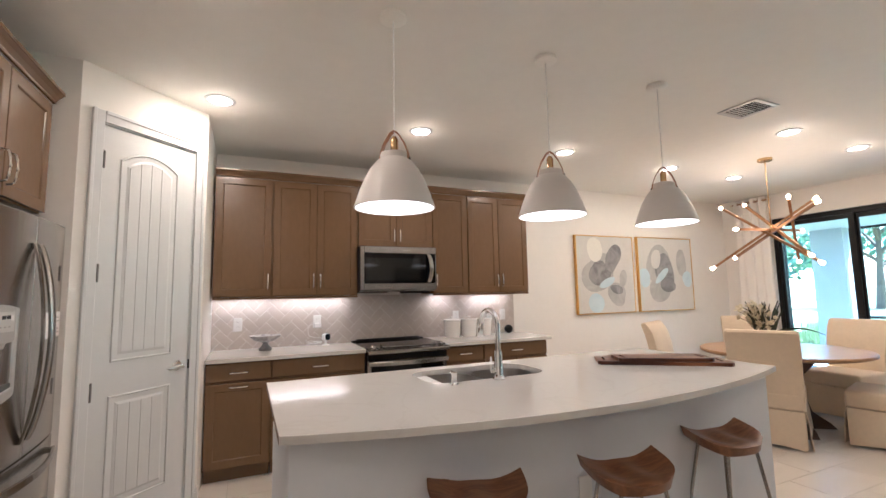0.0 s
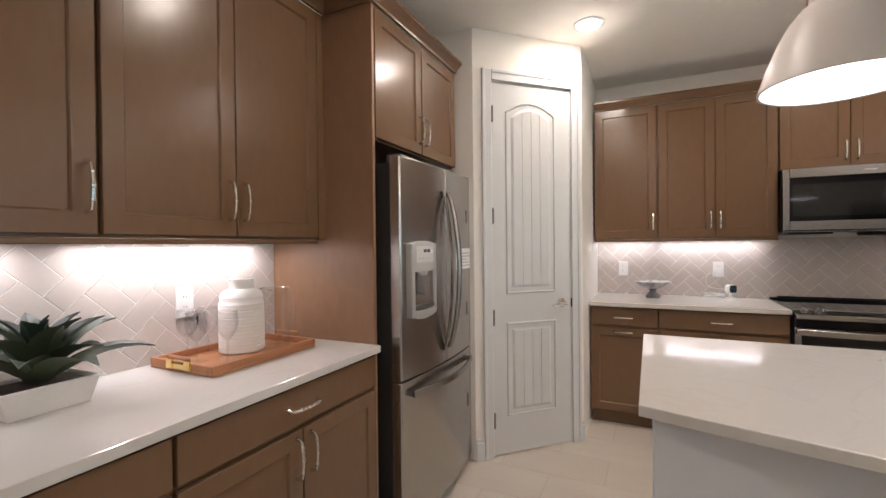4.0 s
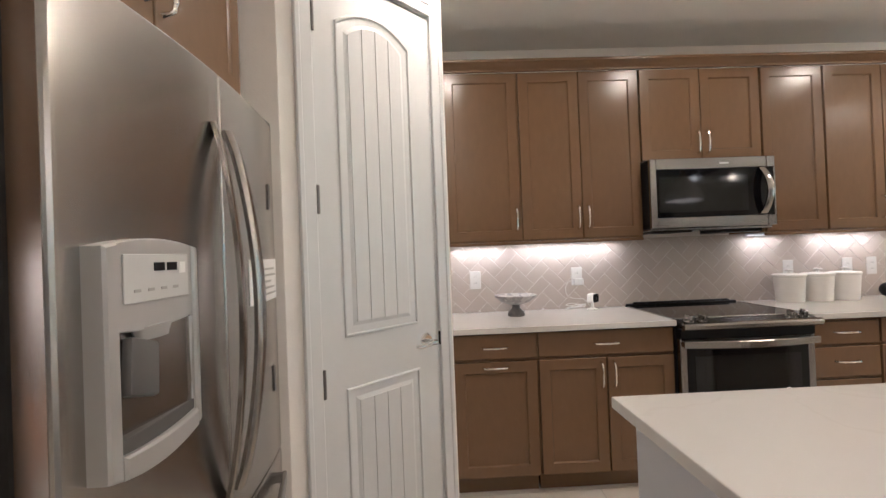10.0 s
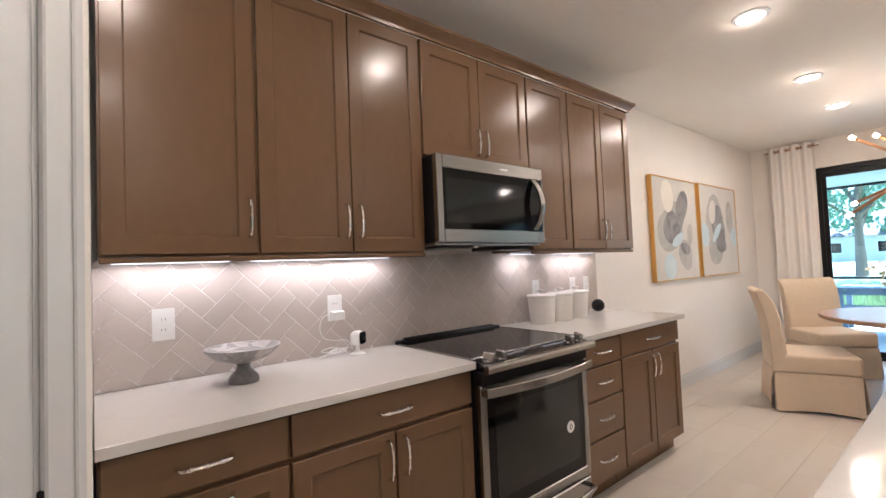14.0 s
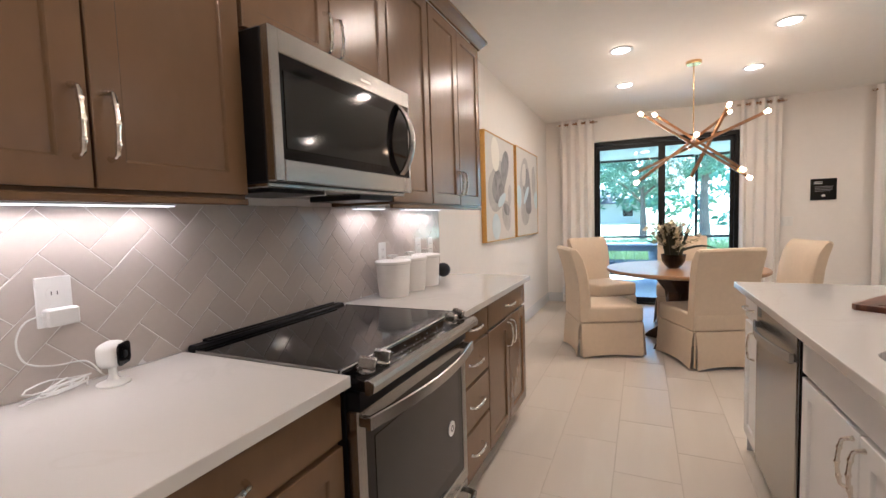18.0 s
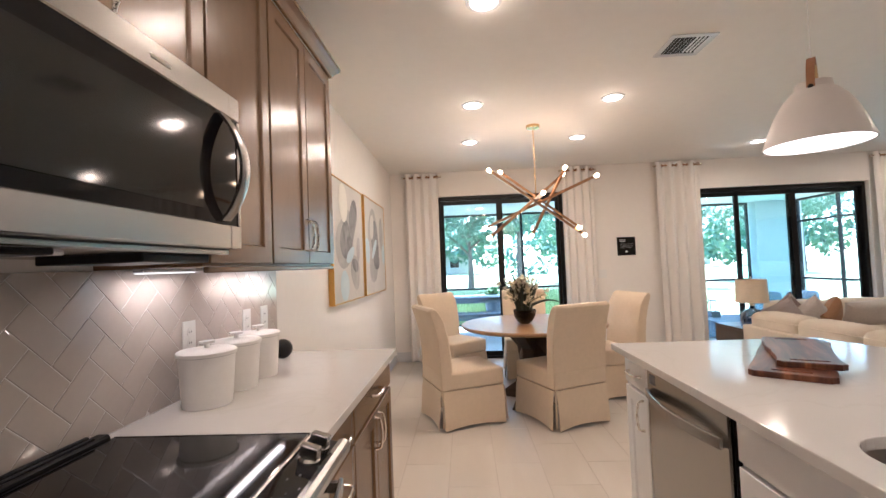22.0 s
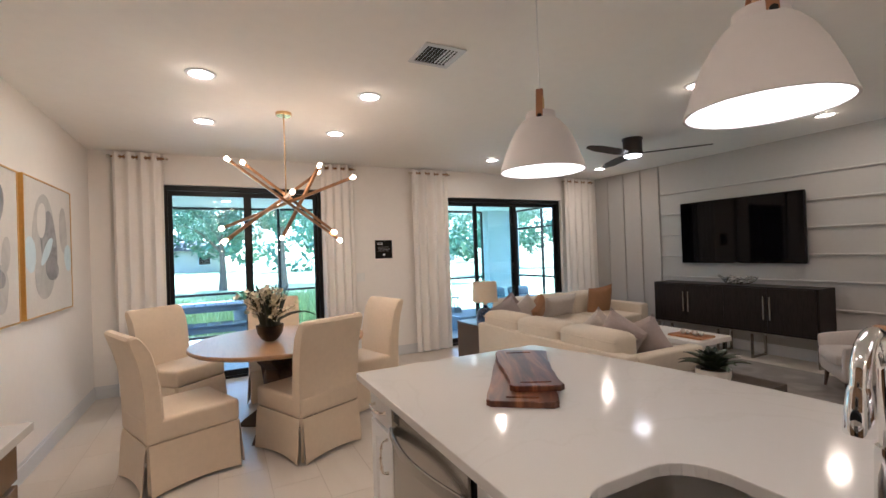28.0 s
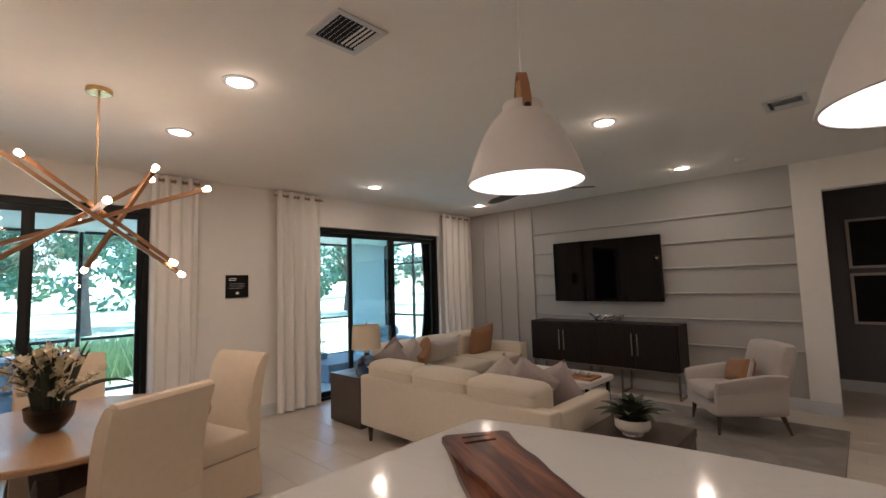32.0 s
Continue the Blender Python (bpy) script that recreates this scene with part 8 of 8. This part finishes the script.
for k in range(6):
    a = math.pi * k / 3
    part("cage_bar", bm_tube([(0.06 * math.cos(a), 0.06 * math.sin(a), 0.10), (0.085 * math.cos(a), 0.085 * math.sin(a), 0.18), (0.06 * math.cos(a), 0.06 * math.sin(a), 0.28)], 0.006, 6), M_BRONZE, ln)
part("cap", bm_lathe([(0.0, 0.275), (0.07, 0.275), (0.07, 0.29), (0.0, 0.30)], 16), M_BRONZE, ln)
for y in (-2.15, -2.85):
    oc = thing("patio_chair", pose(9.2, y, -0.03, 0, 0, 90), "slate-blue outdoor lounge chair", "chair", "patio lounge chairs")
    part("seat", cushion(-0.28, -0.28, 0.30, 0.28, 0.28, 0.42, 0.04, 0.015), M_BENCH, oc, smooth=True)
    part("backrest", moved(cushion(-0.28, -0.06, 0.0, 0.28, 0.06, 0.22, 0.05, 0.01), pose(0, -0.30, 0.40, 12)), M_BENCH, oc, smooth=True)
    for sx in (-1, 1):
        for sy in (-1, 1):
            part("leg", bm_box(sx * 0.25 - 0.02, sy * 0.25 - 0.02, 0, sx * 0.25 + 0.02, sy * 0.25 + 0.02, 0.30), M_BENCH, oc)


pp_ = thing("potted_plant", pose(10.1, 3.05, -0.03), "leafy green plant in a tall slate-blue planter on the patio", "plant")
part("planter", bm_lathe([(0.0, 0.0), (0.14, 0.0), (0.19, 0.62), (0.17, 0.62), (0.16, 0.57), (0.0, 0.57)], 28), M_BENCH, pp_, "tall slate-blue planter", True)
rnd = random.Random(21)
for k in range(44):
    part("leaf", leaf_blade(rnd.uniform(0.16, 0.34), rnd.uniform(0.03, 0.05), 0.05, 0.05), M_PLANTLEAF, pp_, smooth=True, m=pose(rnd.uniform(-0.06, 0.06), rnd.uniform(-0.06, 0.06), 0.57 + rnd.uniform(0, 0.12), 0, -rnd.uniform(15, 80), rnd.uniform(0, 360)))


def leaf_cloud(name, centres, count, size, seed, flat=0.6):
    """Many small leaves scattered round clump centres (x, y, z, radius)."""
    rg = np.random.RandomState(seed)
    c = np.array(centres)
    pick = rg.randint(0, len(c), count)
    d = rg.normal(size=(count, 3))
    d /= np.linalg.norm(d, axis=1)[:, None]
    rad = c[pick, 3] * rg.uniform(0.35, 1.0, count) ** 0.5
    p = c[pick, :3] + d * rad[:, None] * np.array([1, 1, flat])
    u = rg.normal(size=(count, 3))
    u /= np.linalg.norm(u, axis=1)[:, None]
    w = np.cross(u, rg.normal(size=(count, 3)))
    w /= np.linalg.norm(w, axis=1)[:, None]
    s = size * rg.uniform(0.6, 1.3, count)[:, None]
    q = np.stack([p - u * s, p + w * s * 0.45, p + u * s, p - w * s * 0.45], 1).reshape(-1, 3)
    me = bpy.data.meshes.new(name)
    me.from_pydata(q.tolist(), [], [tuple(range(4 * k, 4 * k + 4)) for k in range(count)])
    return me


def grass_blades(name, centres, count, seed):
    """Thin leaning blades that rise from round the clump centres."""
    rg = np.random.RandomState(seed)
    c = np.array(centres)[rg.randint(0, len(centres), count)]
    base = np.stack([c[:, 0] + rg.normal(0, 0.22, count), c[:, 1] + rg.normal(0, 0.30, count), np.full(count, -0.1)], 1)
    h = rg.uniform(0.35, 0.85, count)
    tip = base + np.stack([rg.normal(0, 0.14, count), rg.normal(0, 0.16, count), h], 1)
    side = np.stack([rg.normal(0, 0.004, count), rg.uniform(0.004, 0.011, count), np.zeros(count)], 1)
    mid = (base + tip) / 2 + np.array([0, 0, 0.05])
    q = np.stack([base - side, mid - side, tip, mid + side, base + side], 1).reshape(-1, 3)
    me = bpy.data.meshes.new(name)
    me.from_pydata(q.tolist(), [], [tuple(range(5 * k, 5 * k + 5)) for k in range(count)])
    return me


def tree(x, y, h, crown, seed, label, leaves=2600, size=0.13):
    rg = random.Random(seed)
    t = thing("tree", pose(x, y, -0.1), label, "tree", "garden trees")
    fork = h * rg.uniform(0.26, 0.34)
    top = Vector((rg.uniform(-0.3, 0.3), rg.uniform(-0.3, 0.3), h * 0.78))
    part("trunk", bm_tube(spline([(0, 0, 0), (rg.uniform(-0.1, 0.1), rg.uniform(-0.1, 0.1), fork), tuple(top)], 5), [0.035 * h * (1 - 0.085 * k) for k in range(11)], 10), M_BARK, t, smooth=True)
    clumps = [(top.x, top.y, top.z, crown * 0.5)]
    for k in range(9):
        a = k * 2.4 + rg.uniform(-0.3, 0.3)
        z0 = fork + (h * 0.7 - fork) * k / 9
        reach = crown * rg.uniform(0.6, 1.0) * (1 - 0.25 * k / 9)
        end = Vector((reach * math.cos(a), reach * math.sin(a), z0 + h * rg.uniform(0.10, 0.24)))
        base_ = Vector((top.x * z0 / h, top.y * z0 / h, z0))
        part("limb", bm_tube(spline([tuple(base_), tuple((base_ + end) / 2 + Vector((0, 0, h * 0.04))), tuple(end)], 4), [0.014 * h * (1 - 0.1 * j) for j in range(9)], 6), M_BARK, t, smooth=True)
        for f in (0.6, 1.0):
            p = base_ + (end - base_) * f
            clumps.append((p.x + rg.uniform(-0.3, 0.3), p.y + rg.uniform(-0.3, 0.3), p.z + rg.uniform(-0.1, 0.4), crown * rg.uniform(0.22, 0.40)))
    me = leaf_cloud("crown", clumps, int(leaves * 7.5), size * 0.34, seed)
    me.materials.append(M_FOLIAGE)
    part("crown", me, M_FOLIAGE, t, "open crown of small green leaves")


tree(26.0, 3.3, 6.2, 2.6, 1, "slender oak with an open green crown on the lawn", 3200, 0.17)
tree(23.5, 0.7, 7.5, 2.9, 2, "tall oak with an open green crown on the lawn", 3200, 0.18)
tree(31.0, 6.8, 8.5, 3.6, 3, "broad oak further off on the lawn", 3000, 0.22)
tree(30.0, -3.2, 9.0, 3.8, 4, "broad oak with hanging moss on the lawn", 3000, 0.22)
tree(24.0, -7.5, 7.5, 3.0, 5, "leafy oak beyond the patio corner", 3000, 0.18)
tree(27.0, -13.5, 8.0, 3.2, 6, "leafy oak beyond the patio corner", 2600, 0.2)
tree(34.0, -21.0, 9.0, 3.6, 7, "leafy oak far off on the lawn", 2400, 0.24)
tree(36.0, 14.0, 9.0, 3.8, 8, "leafy oak far off on the lawn", 2400, 0.24)
tree(25.0, 15.5, 7.5, 3.0, 9, "leafy oak beyond the north screen", 2600, 0.18)
rg = np.random.RandomState(3)
woods = [(rg.uniform(50, 72), -55 + 115 * k / 70 + rg.uniform(-2, 2), rg.uniform(2.0, 7.5), rg.uniform(2.0, 3.8)) for k in range(70)]
wm = leaf_cloud("distant_woods", woods, 16000, 0.5, 9, 0.9)
wm.materials.append(M_FOLIAGE)
tagged(new("distant_woods", wm), "line of green woods far across the lawn", "woods", kind="stuff")
reeds = [(rg.uniform(11.5, 13.2), rg.uniform(-2.0, 6.0), rg.uniform(0.1, 0.55), 0.32) for k in range(60)]
rm = grass_blades("garden_grasses", reeds, 9000, 12)
rm.materials.append(M_FOLIAGE2)
tagged(new("garden_grasses", rm), "bright ornamental grasses along the patio screen", "grass", kind="stuff")


def house(x, y, w, d, h, label):
    b = thing("distant_house", pose(x, y, -0.1), label, "house", "houses across the lawn")
    part("wall", bm_box(-d / 2, -w / 2, 0, d / 2, w / 2, h), M_HOUSE, b)
    roof = bmesh.new()
    e = 0.6
    low = [roof.verts.new(p) for p in ((-d / 2 - e, -w / 2 - e, h), (d / 2 + e, -w / 2 - e, h), (d / 2 + e, w / 2 + e, h), (-d / 2 - e, w / 2 + e, h))]
    r0, r1 = roof.verts.new((0, -w / 2 + d / 2, h + d * 0.28)), roof.verts.new((0, w / 2 - d / 2, h + d * 0.28))
    for f in ((low[0], low[1], r0), (low[1], low[2], r1, r0), (low[2], low[3], r1), (low[3], low[0], r0, r1), tuple(low[::-1])):
        roof.faces.new(f)
    bmesh.ops.recalc_face_normals(roof, faces=roof.faces[:])
    part("roof", roof, M_ROOF, b, "grey shingle hip roof")
    for k in range(4):
        yy = -w / 2 + w * (k + 0.5) / 4
        wnd = part("window", bm_box(-d / 2 - 0.04, yy - 0.8, 0.9, -d / 2 - 0.002, yy + 0.8, 2.3), M_TRIM, b)
        part("pane", bm_box(-d / 2 - 0.06, yy - 0.7, 1.0, -d / 2 - 0.042, yy + 0.7, 2.2), M_BLACKGLASS, wnd)


house(74, 12, 18, 9, 2.9, "low pale house with a grey roof across the lawn")
house(76, -26, 18, 9, 2.9, "low pale house with a grey roof beyond the trees")

# ---- floor tiles and wall tiles, piece by piece ----
def floor_tiles():
    """Cream porcelain tiles 0.61 by 0.305 m in a half bond; the nearest as single pieces, the rest joined."""
    TW, TD = 0.6096, 0.3048
    me = to_mesh(bm_box(0.0015, 0.0015, -0.0039, TW - 0.0015, TD - 0.0015, 0.0, 0.0012), M_FLOOR, name="floor_tile")
    y0, x0 = 3.175 - 30 * TD, 3.155 - 20 * TW
    pieces, rest = [], []
    for j in range(60):
        for i in range(40):
            x, y = x0 + i * TW + (TW / 2 if j % 2 else 0), y0 + j * TD
            if x + TW < -1.5 or x > XE + 0.0 or y + TD < -4.75 or y > YN:
                continue
            if x < -1.55 or x + TW > XE + 0.14 or y + TD > YN + 0.13:
                rest.append((x, y))
            elif y > -2.0 and not (IX0 + 0.1 < x and x + TW < 3.0 and y > 2.0 and y + TD < 2.85):
                pieces.append((x, y))
            else:
                rest.append((x, y))
    for x, y in pieces[-300:]:
        ob = new("floor_tile", me)
        ob.parent = slab
        ob.location = (x, y, 0)
    verts, faces = [], []
    for x, y in pieces[:-300] + rest:
        xa, xb, ya, yb = max(x + 0.0015, -1.55), min(x + TW - 0.0015, XE + 0.14), y + 0.0015, min(y + TD - 0.0015, YN + 0.1)
        if xb <= xa or yb <= ya:
            continue
        k = len(verts)
        verts += [(xa, ya, 0), (xb, ya, 0), (xb, yb, 0), (xa, yb, 0), (xa, ya, -0.0039), (xb, ya, -0.0039), (xb, yb, -0.0039), (xa, yb, -0.0039)]
        faces += [(k, k + 1, k + 2, k + 3), (k, k + 4, k + 5, k + 1), (k + 1, k + 5, k + 6, k + 2), (k + 2, k + 6, k + 7, k + 3), (k + 3, k + 7, k + 4, k)]
    mesh = bpy.data.meshes.new("floor_tiles")
    mesh.from_pydata(verts, [], faces)
    mesh.materials.append(M_FLOOR)
    ob = new("floor_tiles", mesh)
    ob.parent = slab
    tagged(ob, kind="stuff")


floor_tiles()


def backsplash(m, width, height, label, shift):
    """Glazed tiles 152 by 76 mm laid in a herringbone at 45 degrees on a grout bed; x along the wall, face to -y."""
    bed = single("backsplash", bm_box(0, -0.0100, 0, width, -0.0005, height), M_GROUT, label, "backsplash", m, kind="structure")
    A, B, G = 0.1524, 0.0762, 0.0024
    rot = Matrix.Rotation(radians(45), 2)
    whole = {}
    def clip(poly):
        for axis, val, sign in ((0, 0.0, 1), (0, width, -1), (1, 0.0, 1), (1, height, -1)):
            out = []
            for p, q in zip(poly, poly[1:] + poly[:1]):
                pi, qi = sign * (p[axis] - val) >= 0, sign * (q[axis] - val) >= 0
                if pi:
                    out.append(p)
                if pi != qi:
                    u = (val - p[axis]) / (q[axis] - p[axis])
                    out.append((p[0] + u * (q[0] - p[0]), p[1] + u * (q[1] - p[1])))
            poly = out
            if len(poly) < 3:
                return []
        return poly
    def solid(poly, ox, oz):
        bm = bmesh.new()
        c = (sum(p[0] for p in poly) / len(poly), sum(p[1] for p in poly) / len(poly))
        back = [bm.verts.new((x - ox, -0.0095, z - oz)) for x, z in poly]
        edge = [bm.verts.new((x - ox, -0.0106, z - oz)) for x, z in poly]
        face = [bm.verts.new((x - ox + (c[0] - x) * 0.03, -0.0117, z - oz + (c[1] - z) * 0.03)) for x, z in poly]
        for a, b in ((back, edge), (edge, face)):
            for k in range(len(a)):
                bm.faces.new((a[k], a[(k + 1) % len(a)], b[(k + 1) % len(a)], b[k]))
        bm.faces.new(face)
        bmesh.ops.recalc_face_normals(bm, faces=bm.faces[:])
        return to_mesh(bm, M_TILE, name="wall_tile")
    n = int((width + height) / B) + 8
    done = 0
    for k in range(-n, n):
        for j in range(-n, n):
            # herringbone cell: one flat and one upright tile, stepping along the diagonal
            for flat in (True, False):
                bx, by = k * B + j * 2 * A * 0.5 + j * 0, k * B - j * 2 * A * 0.5
                if flat:
                    r = (bx, by, bx + A, by + B)
                else:
                    r = (bx + A, by - A + B, bx + A + B, by + B)
                r = (r[0] + G / 2, r[1] + G / 2, r[2] - G / 2, r[3] - G / 2)
                poly = [tuple(rot @ Vector(p)) for p in ((r[0], r[1]), (r[2], r[1]), (r[2], r[3]), (r[0], r[3]))]
                poly = [(x + shift[0], z + shift[1]) for x, z in poly]
                if max(p[0] for p in poly) < 0 or min(p[0] for p in poly) > width or max(p[1] for p in poly) < 0 or min(p[1] for p in poly) > height:
                    continue
                cut = clip(poly)
                if len(cut) < 3:
                    continue
                area = abs(sum(p[0] * q[1] - q[0] * p[1] for p, q in zip(cut, cut[1:] + cut[:1]))) / 2
                if area < 0.00015:
                    continue
                if area > (A - G) * (B - G) * 0.999:
                    ox, oz = poly[0]
                    if flat not in whole:
                        whole[flat] = solid(poly, ox, oz)
                    me = whole[flat]
                else:
                    ox = oz = 0.0
                    me = solid(cut, 0, 0)
                ob = new("wall_tile", me)
                ob.parent = bed
                ob.location = (ox, 0, oz)
                done += 1
    return done


backsplash(pose(-0.073, YN, CT + 0.001), 3.135, UZ - CT - 0.002, "greige glazed herringbone tile backsplash behind the range", (-0.0392, 0.0656))
backsplash(pose(XW, 0.42, CT + 0.001, 0, 0, 90), 2.204 - 0.42, UZ - CT - 0.002, "greige glazed herringbone tile backsplash over the drinks counter", (-0.1482, 0.2288))
